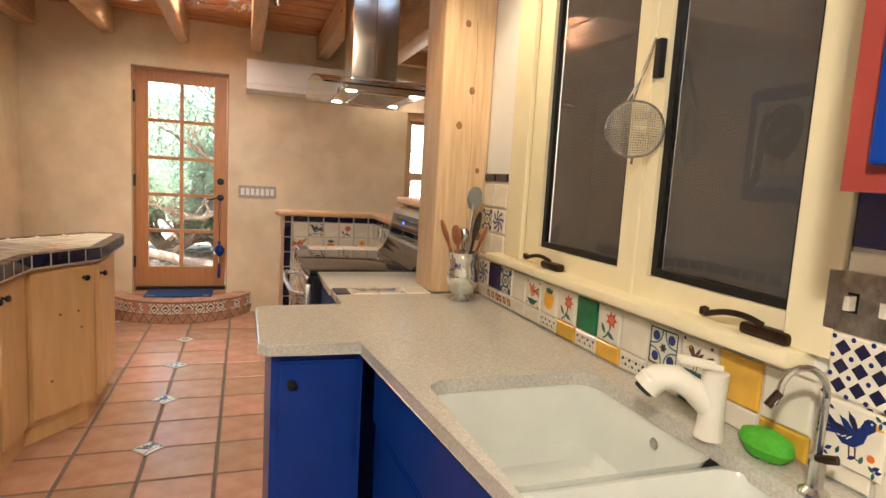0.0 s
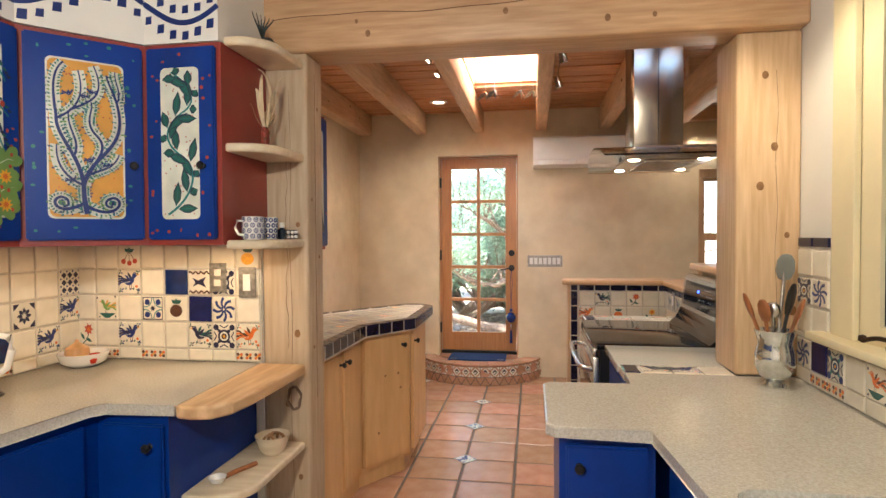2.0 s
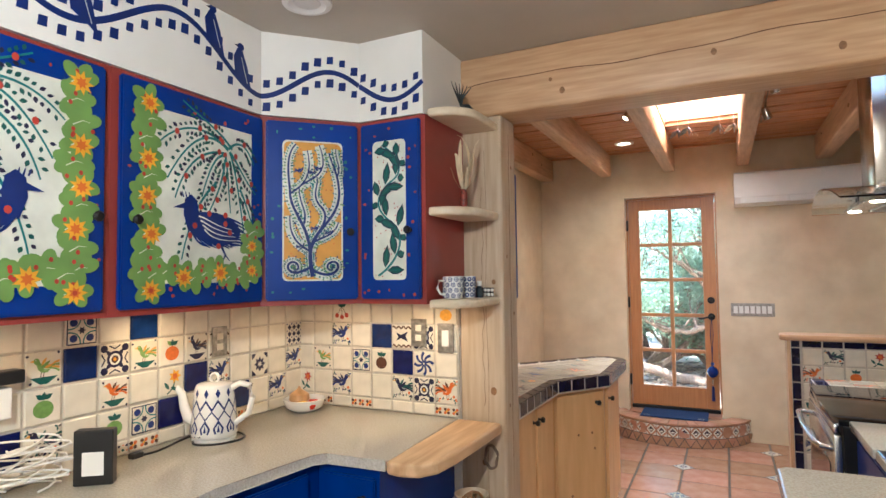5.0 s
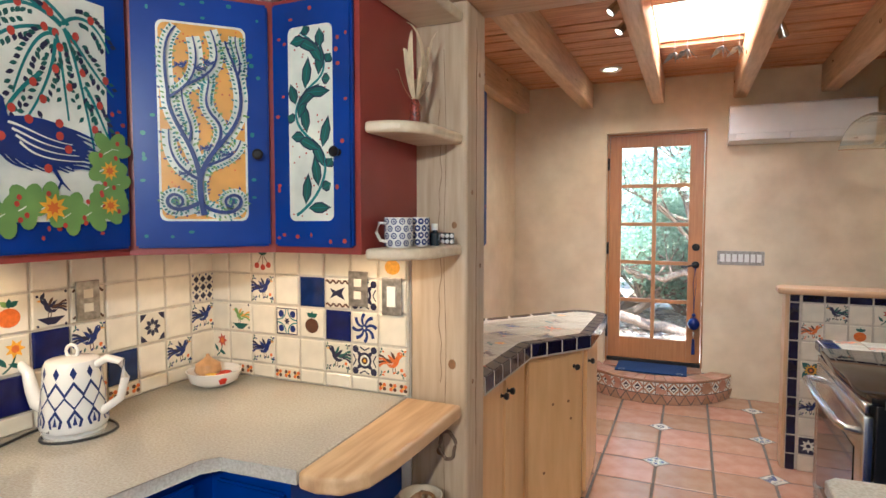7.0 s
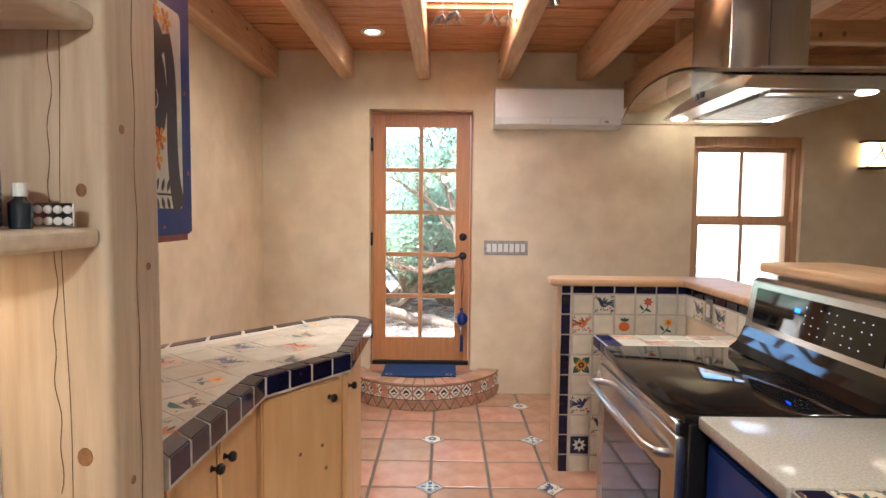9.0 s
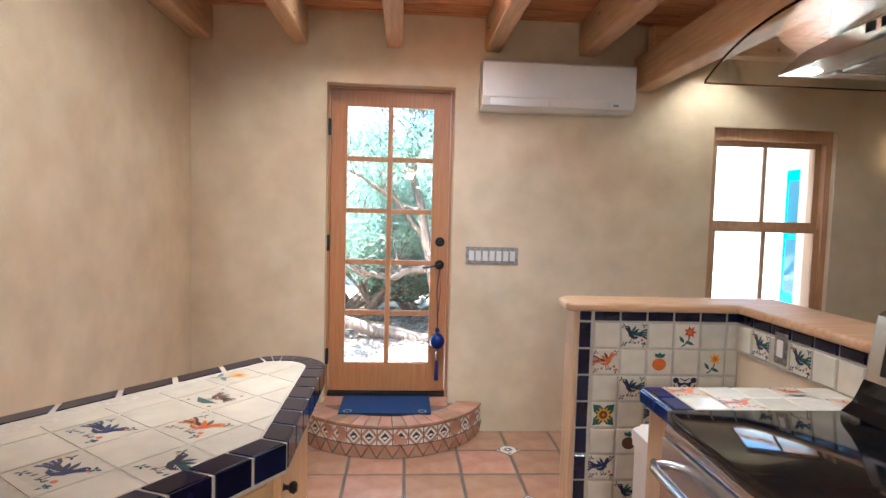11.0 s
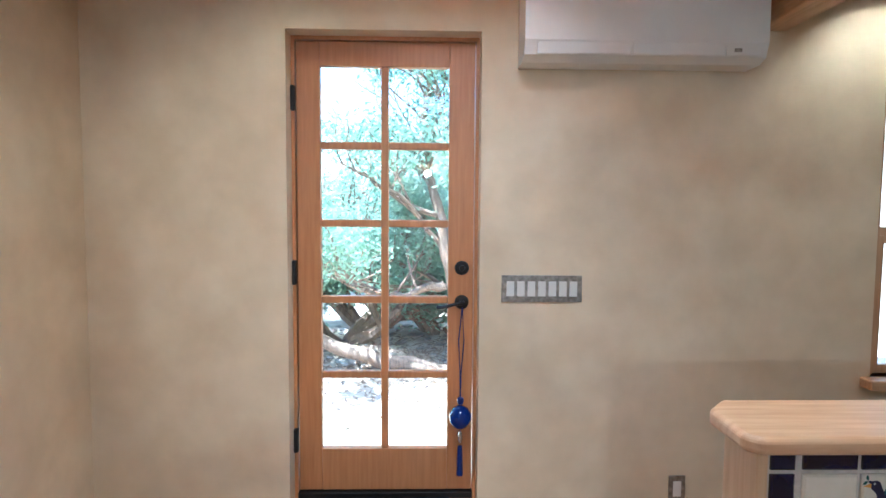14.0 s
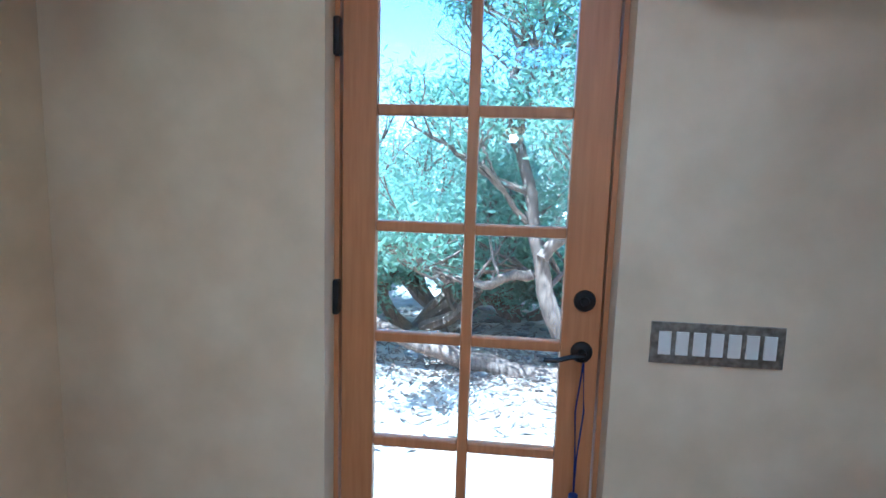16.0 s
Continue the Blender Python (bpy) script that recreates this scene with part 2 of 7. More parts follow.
def box(x0, y0, z0, x1, y1, z1, bevel=0.0, bm=None, seg=2):
    own = bmesh.new()
    bmesh.ops.create_cube(own, size=1)
    for v in own.verts:
        v.co = V(((x0 + x1) / 2 + v.co.x * (x1 - x0), (y0 + y1) / 2 + v.co.y * (y1 - y0), (z0 + z1) / 2 + v.co.z * (z1 - z0)))
    if bevel:
        bmesh.ops.bevel(own, geom=own.edges[:], offset=bevel, segments=seg, affect="EDGES", profile=0.5)
    return join(bm, own)


def join(bm, own):
    if bm is None:
        return own
    tmp = bpy.data.meshes.new("t")
    own.to_mesh(tmp)
    own.free()
    bm.from_mesh(tmp)
    bpy.data.meshes.remove(tmp)
    return bm


def prism(points, z0, z1, bevel=0.0, bm=None, seg=2):
    own = bmesh.new()
    lo = [own.verts.new((x, y, z0)) for x, y in points]
    hi = [own.verts.new((x, y, z1)) for x, y in points]
    own.faces.new(lo[::-1])
    own.faces.new(hi)
    for i in range(len(points)):
        j = (i + 1) % len(points)
        own.faces.new((lo[i], lo[j], hi[j], hi[i]))
    if bevel:
        es = [e for e in own.edges if abs(e.verts[0].co.z - e.verts[1].co.z) < 1e-6]
        bmesh.ops.bevel(own, geom=es, offset=bevel, segments=seg, affect="EDGES", profile=0.5)
    return join(bm, own)


def lathe(profile, at=(0, 0, 0), n=24, bm=None):
    own = bmesh.new()
    rings = []
    for r, z in profile:
        rings.append([own.verts.new((at[0] + r * math.cos(2 * math.pi * i / n), at[1] + r * math.sin(2 * math.pi * i / n), at[2] + z)) for i in range(n)] if r > 1e-5 else [own.verts.new((at[0], at[1], at[2] + z))])
    for a, b in zip(rings, rings[1:]):
        for i in range(n):
            j = (i + 1) % n
            if len(a) == 1 and len(b) == 1:
                continue
            if len(a) == 1:
                own.faces.new((a[0], b[j], b[i]))
            elif len(b) == 1:
                own.faces.new((a[i], a[j], b[0]))
            else:
                own.faces.new((a[i], a[j], b[j], b[i]))
    return join(bm, own)


def tube(points, radius, n=8, bm=None, taper=None):
    own = bmesh.new()
    pts = [V(p) for p in points]
    rings = []
    for i, p in enumerate(pts):
        d = (pts[min(i + 1, len(pts) - 1)] - pts[max(i - 1, 0)]).normalized()
        q = d.to_track_quat("Z", "Y")
        r = radius if taper is None else radius + (taper - radius) * i / (len(pts) - 1)
        rings.append([own.verts.new(p + q @ V((r * math.cos(2 * math.pi * k / n), r * math.sin(2 * math.pi * k / n), 0))) for k in range(n)])
    for a, b in zip(rings, rings[1:]):
        for k in range(n):
            own.faces.new((a[k], a[(k + 1) % n], b[(k + 1) % n], b[k]))
    own.faces.new(rings[0][::-1])
    own.faces.new(rings[-1])
    return join(bm, own)


def bez(p0, p1, p2, p3, n=12):
    p0, p1, p2, p3 = V(p0), V(p1), V(p2), V(p3)
    return [((1 - t) ** 3) * p0 + 3 * t * (1 - t) ** 2 * p1 + 3 * t * t * (1 - t) * p2 + t ** 3 * p3 for t in (i / n for i in range(n + 1))]


def plane_frame(origin, u, v):
    u, v = V(u).normalized(), V(v).normalized()
    w = u.cross(v)
    m = Matrix((u, v, w)).transposed().to_4x4()
    m.translation = V(origin)
    return m


# flat painted shapes on a surface, each coat a little above the last
class Art:
    def __init__(self):
        self.bm, self.level = bmesh.new(), 0.0006

    def poly(self, pts, c):
        self.level += 0.000012
        try:
            f = self.bm.faces.new([self.bm.verts.new((x, y, self.level)) for x, y in pts])
            f.material_index = PKEYS.index(c)
        except ValueError:
            pass

    def ell(self, cx, cy, rx, ry, c, rot=0.0, n=10):
        ca, sa = math.cos(rot), math.sin(rot)
        self.poly([(cx + rx * math.cos(a) * ca - ry * math.sin(a) * sa, cy + rx * math.cos(a) * sa + ry * math.sin(a) * ca) for a in (2 * math.pi * i / n for i in range(n))], c)

    def leaf(self, x, y, ln, w, ang, c):
        ca, sa = math.cos(ang), math.sin(ang)
        self.poly([(x + a * ln * ca - b * w * sa, y + a * ln * sa + b * w * ca) for a, b in ((0, 0), (0.3, 0.42), (0.6, 0.45), (1, 0), (0.6, -0.45), (0.3, -0.42))], c)

    def line(self, pts, w, c, w2=None):
        w2 = w if w2 is None else w2
        n = len(pts)
        lo, hi = [], []
        for i, p in enumerate(pts):
            a, b = pts[max(i - 1, 0)], pts[min(i + 1, n - 1)]
            dx, dy = b[0] - a[0], b[1] - a[1]
            d = math.hypot(dx, dy) or 1
            ww = (w + (w2 - w) * i / max(1, n - 1)) / 2
            lo.append((p[0] - dy / d * ww, p[1] + dx / d * ww))
            hi.append((p[0] + dy / d * ww, p[1] - dx / d * ww))
        self.level += 0.000012
        va = [self.bm.verts.new((*p, self.level)) for p in lo]
        vb = [self.bm.verts.new((*p, self.level)) for p in hi]
        for i in range(n - 1):
            self.bm.faces.new((va[i], vb[i], vb[i + 1], va[i + 1])).material_index = PKEYS.index(c)

    def star(self, x, y, r, c, n=9, c2=None):
        self.poly([(x + r * (1 if i % 2 == 0 else 0.55) * math.cos(math.pi * i / n), y + r * (1 if i % 2 == 0 else 0.55) * math.sin(math.pi * i / n)) for i in range(2 * n)], c)
        if c2:
            self.ell(x, y, r * 0.4, r * 0.4, c2, n=8)

    def bird(self, x, y, s, c, flip=1, wing="o"):
        P = lambda a, b: (x + a * s * flip, y + b * s)
        for k in range(4):
            self.line([P(-0.22, 0.04 - 0.03 * k), P(-0.40, 0.16 - 0.08 * k), P(-0.56, 0.20 - 0.13 * k)], 0.05 * s, c if k % 2 else wing, 0.09 * s)
        self.poly([P(0.36, 0.20), P(0.26, 0.10), P(0.22, -0.06), P(0.08, -0.19), P(-0.12, -0.20), P(-0.28, -0.06), P(-0.26, 0.08), P(-0.05, 0.10), P(0.12, 0.16), P(0.18, 0.30)], c)
        self.ell(*P(0.28, 0.27), 0.115 * s, 0.10 * s, c, n=9)
        self.poly([P(0.36, 0.32), P(0.52, 0.25), P(0.37, 0.22)], "m")
        self.ell(*P(0.30, 0.30), 0.022 * s, 0.022 * s, "w", n=6)
        for k in range(3):
            self.leaf(*P(0.10 - 0.05 * k, 0.07 - 0.05 * k), 0.36 * s, 0.12 * s, math.pi / 2 + flip * (0.55 + 0.32 * k), wing if k != 1 else c)
            self.line([P(0.02 - 0.09 * k, -0.02 - 0.03 * k), P(-0.06 - 0.08 * k, -0.10 + 0.01 * k)], 0.022 * s, "w")
        for a in (0.0, 0.1):
            self.line([P(a, -0.18), P(a + 0.02, -0.36), P(a + 0.10, -0.37)], 0.03 * s, "k")

    def done(self, name):
        me = bpy.data.meshes.new(name)
        self.bm.to_mesh(me)
        self.bm.free()
        for k in PKEYS:
            me.materials.append(PAINT[k])
        return me


def put(name, me, parent, m):
    ob = new(name, me)
    if parent:
        ob.parent = parent
        ob.matrix_parent_inverse = wm(parent).inverted()
    ob.matrix_basis = m
    return ob


def arc_pts(p, q, bow, n=8):
    return [(p[0] + (q[0] - p[0]) * t - (q[1] - p[1]) * bow * 4 * t * (1 - t), p[1] + (q[1] - p[1]) * t + (q[0] - p[0]) * bow * 4 * t * (1 - t)) for t in (i / n for i in range(n + 1))]


MOTIFS = {}


def motif(kind):
    """Painted tile designs in unit size, made once each."""
    if kind in MOTIFS:
        return MOTIFS[kind]
    a, r = Art(), random.Random(kind)
    if kind in ("bird_blue", "bird_orange", "bird_green"):
        c, w = {"bird_blue": ("b", "n"), "bird_orange": ("o", "k"), "bird_green": ("n", "d")}[kind]
        a.bird(0, 0.05, 0.92, c, 1 if kind != "bird_green" else -1, w)
        for i in range(5):
            a.leaf(-0.36 + 0.18 * i, -0.33, 0.14, 0.07, 1.3 if i % 2 else 0.6, "d" if i % 2 else c)
        a.ell(0.33, -0.18, 0.06, 0.06, "o")
        for x, y in ((-0.4, 0.38), (0.4, 0.40), (0.40, -0.36), (-0.40, -0.36)):
            for k in range(3):
                a.leaf(x, y, 0.12, 0.06, k * 2.1 + x, "d" if k else c)
    elif kind in ("ring", "geo"):
        for x in (-1, 1):
            for y in (-1, 1):
                a.ell(0.38 * x, 0.38 * y, 0.13, 0.13, "n" if kind == "ring" else "b")
                a.leaf(0.08 * x, 0.08 * y, 0.36, 0.16, math.atan2(y, x), "n" if kind == "ring" else "t")
        a.ell(0, 0, 0.29, 0.29, "n", n=16)
        a.ell(0, 0, 0.20, 0.20, "w", n=16)
        a.ell(0, 0, 0.13, 0.13, "k" if kind == "ring" else "b", n=12)
        a.ell(0, 0, 0.06, 0.06, "y", n=8)
        for k in range(4):
            an = k * math.pi / 2
            a.line([(0.47 * math.cos(an) - 0.2 * math.sin(an), 0.47 * math.sin(an) + 0.2 * math.cos(an)), (0.36 * math.cos(an), 0.36 * math.sin(an)), (0.47 * math.cos(an) + 0.2 * math.sin(an), 0.47 * math.sin(an) - 0.2 * math.cos(an))], 0.05, "n")
    elif kind == "flower_geo":
        for k in range(8):
            a.leaf(0.07 * math.cos(k * math.pi / 4), 0.07 * math.sin(k * math.pi / 4), 0.27, 0.16, k * math.pi / 4, "n")
        for x in (-1, 1):
            for y in (-1, 1):
                a.poly([(0.48 * x, 0.48 * y), (0.22 * x, 0.48 * y), (0.34 * x, 0.34 * y), (0.48 * x, 0.22 * y)], "n")
    elif kind == "dots":
        for x in (-1, 1):
            for y in (-1, 1):
                a.ell(0.27 * x, 0.27 * y, 0.13, 0.13, "b", n=12)
                a.line(arc_pts((0.46 * x, 0.05 * y), (0.05 * x, 0.46 * y), 0.25 * x * y), 0.045, "t")
        a.star(0, 0, 0.14, "n", 6)
        a.line([(-0.47, -0.47), (0.47, -0.47), (0.47, 0.47), (-0.47, 0.47), (-0.47, -0.47)], 0.05, "n")
    elif kind == "lattice":
        for i in range(-1, 2):
            for j in range(-1, 2):
                a.poly([(i * 0.32 + 0.14, j * 0.32), (i * 0.32, j * 0.32 + 0.14), (i * 0.32 - 0.14, j * 0.32), (i * 0.32, j * 0.32 - 0.14)], "n")
        for i in range(-1, 3):
            for j in range(-1, 3):
                a.ell(i * 0.32 - 0.16, j * 0.32 - 0.16, 0.045, 0.045, "b", n=6)
    elif kind == "swirl":
        for k in range(8):
            an = k * math.pi / 4
            a.line(arc_pts((0.05 * math.cos(an), 0.05 * math.sin(an)), (0.46 * math.cos(an), 0.46 * math.sin(an)), 0.22), 0.07, "b", 0.12)
    elif kind == "wavy":
        for y in (-0.38, 0.38):
            a.line([(-0.46 + 0.92 * i / 16, y + 0.05 * math.sin(i * 1.5)) for i in range(17)], 0.07, "k")
        a.poly([(-0.3, 0.18), (-0.05, 0.08), (0.3, 0.22), (0.18, 0.02), (0.3, -0.2), (-0.05, -0.06), (-0.3, -0.18), (-0.18, 0)], "n")
    elif kind in ("cherry", "fig", "tomato", "orange_fruit", "pear", "carrot", "pepper"):
        if kind == "cherry":
            for x, y in ((-0.25, -0.2), (0.02, -0.27), (0.27, -0.18)):
                a.line([(x, y), (0, 0.25)], 0.025, "k")
                a.ell(x, y, 0.11, 0.11, "r")
        else:
            c = {"fig": "k", "tomato": "o", "orange_fruit": "y", "pear": "y", "carrot": "o", "pepper": "g"}[kind]
            a.ell(0.0, -0.08, 0.28, 0.25, c, n=16)
            if kind == "pear":
                a.ell(-0.16, 0.12, 0.13, 0.2, c)
                a.ell(0.16, 0.02, 0.15, 0.22, c)
        a.leaf(0, 0.2, 0.28, 0.16, 0.5, "d")
        a.leaf(0, 0.2, 0.26, 0.15, 2.5, "g" if kind == "carrot" else "d")
        a.leaf(0, 0.16, 0.26, 0.15, 1.5, "d")
    elif kind in ("duck", "hen", "rabbit", "rooster"):
        c = {"duck": "g", "hen": "o", "rabbit": "n", "rooster": "k"}[kind]
        a.bird(0, 0.05, 0.75, c, -1, "k" if kind != "duck" else "m")
        a.poly([(-0.38, -0.22), (0.38, -0.22), (0.1, -0.42), (-0.1, -0.42)], "d" if kind != "rabbit" else "n")
        if kind == "rabbit":
            a.leaf(-0.28, 0.25, 0.25, 0.12, 1.1, "n")
        for x, y in ((-0.4, 0.4), (0.4, 0.4), (-0.4, -0.4), (0.4, -0.4)):
            a.leaf(x, y, 0.1, 0.08, r.uniform(0, 6), "n")
    elif kind in ("yellow_flower", "red_flower", "sunflower"):
        c = {"yellow_flower": "y", "red_flower": "r", "sunflower": "y"}[kind]
        if kind == "sunflower":
            for k in range(4):
                a.leaf(0, 0, 0.6, 0.4, math.pi / 4 + k * math.pi / 2, "d")
            a.star(0, 0, 0.36, "y", 12)
            a.ell(0, 0, 0.17, 0.17, "k", n=14)
            a.ell(0, 0, 0.07, 0.07, "o")
        else:
            a.line(arc_pts((0.12, 0.1), (-0.2, -0.42), 0.15), 0.05, "d")
            a.star(0.12, 0.16, 0.26, c, 7, "o")
            a.leaf(-0.1, -0.28, 0.36, 0.14, 2.2, "d")
            a.leaf(-0.06, -0.2, 0.4, 0.14, -0.4, "d")
    elif kind == "border":
        for x in (-0.42, 0, 0.42):
            for k in range(4):
                a.ell(x + 0.11 * math.cos(k * 1.571 + 0.78), 0.11 * math.sin(k * 1.571 + 0.78) , 0.075, 0.075, "k" if k % 2 else "o", n=8)
            a.ell(x, 0, 0.05, 0.05, "y", n=6)
    elif kind == "vine_border":
        for i in range(7):
            a.leaf(-0.42 + 0.14 * i, 0.04 * (-1) ** i, 0.13, 0.1, 0.6 * (-1) ** i, "d" if i % 2 else "n")
            a.ell(-0.36 + 0.14 * i, -0.1 * (-1) ** i, 0.03, 0.03, "o", n=6)
    elif kind == "star":
        a.poly([(-0.5, -0.5), (0.5, -0.5), (0.5, 0.5), (-0.5, 0.5)], "n")
        a.star(0, 0, 0.42, "w", 8)
        a.ell(0, 0, 0.12, 0.12, "n")
    MOTIFS[kind] = a.done("motif_" + kind)
    return MOTIFS[kind]


TILES = {}


def tile_mesh(w, h, t, m):
    key = (round(w, 4), round(h, 4), t, m.name)
    if key not in TILES:
        bm = bmesh.new()
        i = min(0.004, w / 5, h / 5)
        lo = [bm.verts.new((x * w / 2, y * h / 2, 0)) for x, y in ((-1, -1), (1, -1), (1, 1), (-1, 1))]
        md = [bm.verts.new((x * w / 2, y * h / 2, t * 0.6)) for x, y in ((-1, -1), (1, -1), (1, 1), (-1, 1))]
        hi = [bm.verts.new((x * (w / 2 - i), y * (h / 2 - i), t)) for x, y in ((-1, -1), (1, -1), (1, 1), (-1, 1))]
        bm.faces.new(hi)
        for a, b in ((lo, md), (md, hi)):
            for k in range(4):
                bm.faces.new((a[k], a[(k + 1) % 4], b[(k + 1) % 4], b[k]))
        TILES[key] = mesh_of("tile", bm, m)
    return TILES[key]


TR = random.Random(5)


def lay_tile(parent, fr, u, v, w, h, m, art=None, t=0.008, spin=0.0):
    me = tile_mesh(w, h, t, m)
    j = pose(0, 0, TR.uniform(0, 0.0008), TR.uniform(-0.35, 0.35), TR.uniform(-0.35, 0.35), TR.uniform(-0.4, 0.4) + spin)
    ob = put("tile", me, parent, fr @ Matrix.Translation((u, v, 0)) @ j)
    if art:
        k_ = 0.94 if art in ("star", "lattice", "dots", "ring", "geo", "flower_geo", "border", "vine_border") else 1.02
        s = Matrix.Diagonal((w * k_, h * k_ if h > 0.6 * w else w * 0.9, 1, 1))
        mo = new("motif", motif(art))
        mo.parent = ob
        mo.matrix_basis = Matrix.Translation((0, 0, t - 0.0004)) @ s
    return ob


TONE = {"B": tile_blue, "N": tile_navy, "G": tile_green, "Y": tile_yellow}


def lay(parent, fr, u, v, w, h, code, t=0.008):
    if code in TONE:
        return lay_tile(parent, fr, u, v, w, h, TONE[code], None, t)
    return lay_tile(parent, fr, u, v, w, h, tile_white, code or None, t)


def struct(name, bm, m, label="", cat="wall"):
    return tagged(part(name, bm, m), label, cat, kind="structure")


def rounded(ob, w):
    md = ob.modifiers.new("bevel", "BEVEL")
    md.width, md.segments, md.limit_method = w, 4, "ANGLE"
    return ob


# ---- setting ----
ground = struct("ground", box(-60, -60, -0.30, 60, 200, -0.14), sand, "pale sunlit sandy ground outside the house", "ground")
floor = struct("floor", box(-2.2, -2.6, -0.12, 5.2, 6.05, -0.004), grout, "terracotta tile floor with dark grout lines", "floor")
WY, DY = 5.89, 6.0
# north wall with door and window openings
bm = box(-1.9, WY, -0.1, -0.845, 6.24, 3.0)
box(-0.845, WY, 2.29, -0.015, 6.24, 3.0, bm=bm)
box(-0.845, WY, -0.1, -0.015, 6.24, 0.2, bm=bm)
box(-0.015, WY, -0.1, 1.745, 6.24, 3.0, bm=bm)
box(1.745, WY, -0.1, 2.62, 6.24, 0.80, bm=bm)
box(1.745, WY, 2.10, 2.62, 6.24, 3.0, bm=bm)
box(2.62, WY, -0.1, 5.2, 6.24, 3.0, bm=bm)
bmesh.ops.remove_doubles(bm, verts=bm.verts, dist=0.0005)
struct("wall_north", bm, plaster, "warm straw-coloured hand-troweled plaster wall", "wall")
struct("wall_west", box(-1.9, 2.42, -0.1, -1.70, WY, 3.0), plaster, "warm straw-coloured plaster side wall", "wall")
struct("wall_divider", box(-2.1, 2.245, -0.1, -1.012, 2.44, 2.52), white_wall, "white painted wall behind the corner counter", "wall")
struct("wall_kitchen_west", box(-2.1, -2.6, -0.1, -1.905, 2.245, 2.52), white_wall, "white painted kitchen wall", "wall")
struct("wall_kitchen_south", box(-2.1, -2.6, -0.1, 1.5, -2.45, 2.52), white_wall, "white painted kitchen wall", "wall")
EX = 1.15
bm = box(EX, -2.45, -0.1, 1.36, 0.72, 2.52)
box(EX, 0.72, -0.1, 1.36, 2.0, 1.10, bm=bm)
box(EX, 0.72, 2.30, 1.36, 2.0, 2.52, bm=bm)
box(EX, 2.0, -0.1, 1.36, 2.56, 2.52, bm=bm)
struct("wall_kitchen_east", bm, white_wall, "white painted wall round the sink window", "wall")
struct("wall_east", box(5.0, 2.4, -0.1, 5.2, WY, 3.0), plaster, "plain plaster wall", "wall")
struct("wall_south", box(1.36, 2.4, -0.1, 5.0, 2.56, 3.0), plaster, "plain plaster wall", "wall")
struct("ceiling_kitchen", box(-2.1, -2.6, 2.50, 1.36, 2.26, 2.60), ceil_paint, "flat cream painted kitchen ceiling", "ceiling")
# plank ceiling, open at the skylight
cz = 2.74
bm = bmesh.new()
pr = random.Random(3)
y = 2.44
while y < WY:
    w = pr.uniform(0.045, 0.085)
    spans = [(-1.7, 1.38)]
    if y + w > 4.11 and y < 4.90:
        spans = [(-1.7, -0.36), (0.175, 1.38)]
    for a, b in spans:
        d = pr.uniform(0, 0.012)
        box(a, y, cz + d, b, min(y + w - 0.004, WY), cz + 0.03, bm=bm)
    y += w
box(-1.9, 2.3, cz + 0.032, 5.2, 4.11, 3.02, bm=bm)
box(-1.9, 4.90, cz + 0.032, 5.2, 6.24, 3.02, bm=bm)
box(-1.9, 4.11, cz + 0.032, -0.36, 4.90, 3.02, bm=bm)
box(0.175, 4.11, cz + 0.032, 5.2, 4.90, 3.02, bm=bm)
x = 1.38
while x < 5.0:
    w = pr.uniform(0.06, 0.10)
    box(x, 2.56, cz + pr.uniform(0, 0.012), x + w - 0.004, WY, cz + 0.03, bm=bm)
    x += w
struct("ceiling", bm, plank, "warm split-cedar plank ceiling", "ceiling")
bm = box(-0.40, 4.07, 3.02, -0.36, 4.94, 3.14)
box(0.175, 4.07, 3.02, 0.215, 4.94, 3.14, bm=bm)
box(-0.36, 4.07, 3.02, 0.175, 4.11, 3.14, bm=bm)
box(-0.36, 4.90, 3.02, 0.175, 4.94, 3.14, bm=bm)
sky = thing("skylight", (-0.09, 4.5, 3.02), "bright milky skylight between two ceiling beams", "skylight", kind="structure")
part("curb", bm, white_wall, sky)
part("diffuser", box(-0.36, 4.11, 3.10, 0.175, 4.90, 3.115), sky_panel, sky)


def beam(name, x0, x1, y0, y1, z0, z1, m, label, seed):
    r = random.Random(seed)
    t = thing(name, ((x0 + x1) / 2, (y0 + y1) / 2, z0), label, "beam", "ceiling beams", "structure")
    bm = box(x0, y0, z0, x1, y1, z1, 0.014, seg=3)
    part("timber", bm, m, t, smooth=True)
    along_y = (y1 - y0) > (x1 - x0)
    for k in range(5):
        bmk = bmesh.new()
        rad = r.uniform(0.007, 0.013)
        own = lathe([(0, 0.0015), (rad, 0.001), (rad * 1.15, -0.004)], n=10)
        if along_y:
            p = V((x0 - 0.0 if r.random() < 0.5 else x1, y0 + (y1 - y0) * r.uniform(0.08, 0.95), r.uniform(z0 + 0.04, z1 - 0.05)))
            q = pose(0, 0, 0, 0, -90 if p.x == x0 else 90, 0)
        else:
            p = V((x0 + (x1 - x0) * r.uniform(0.1, 0.95), y0, r.uniform(z0 + 0.04, z1 - 0.04)))
            q = pose(0, 0, 0, 90, 0, 0)
        bmesh.ops.transform(own, matrix=Matrix.Translation(p) @ q @ Matrix.Diagonal((1, 1.3, 1, 1)), verts=own.verts)
        part("knot", join(bmk, own), knot_m, t)
    return t


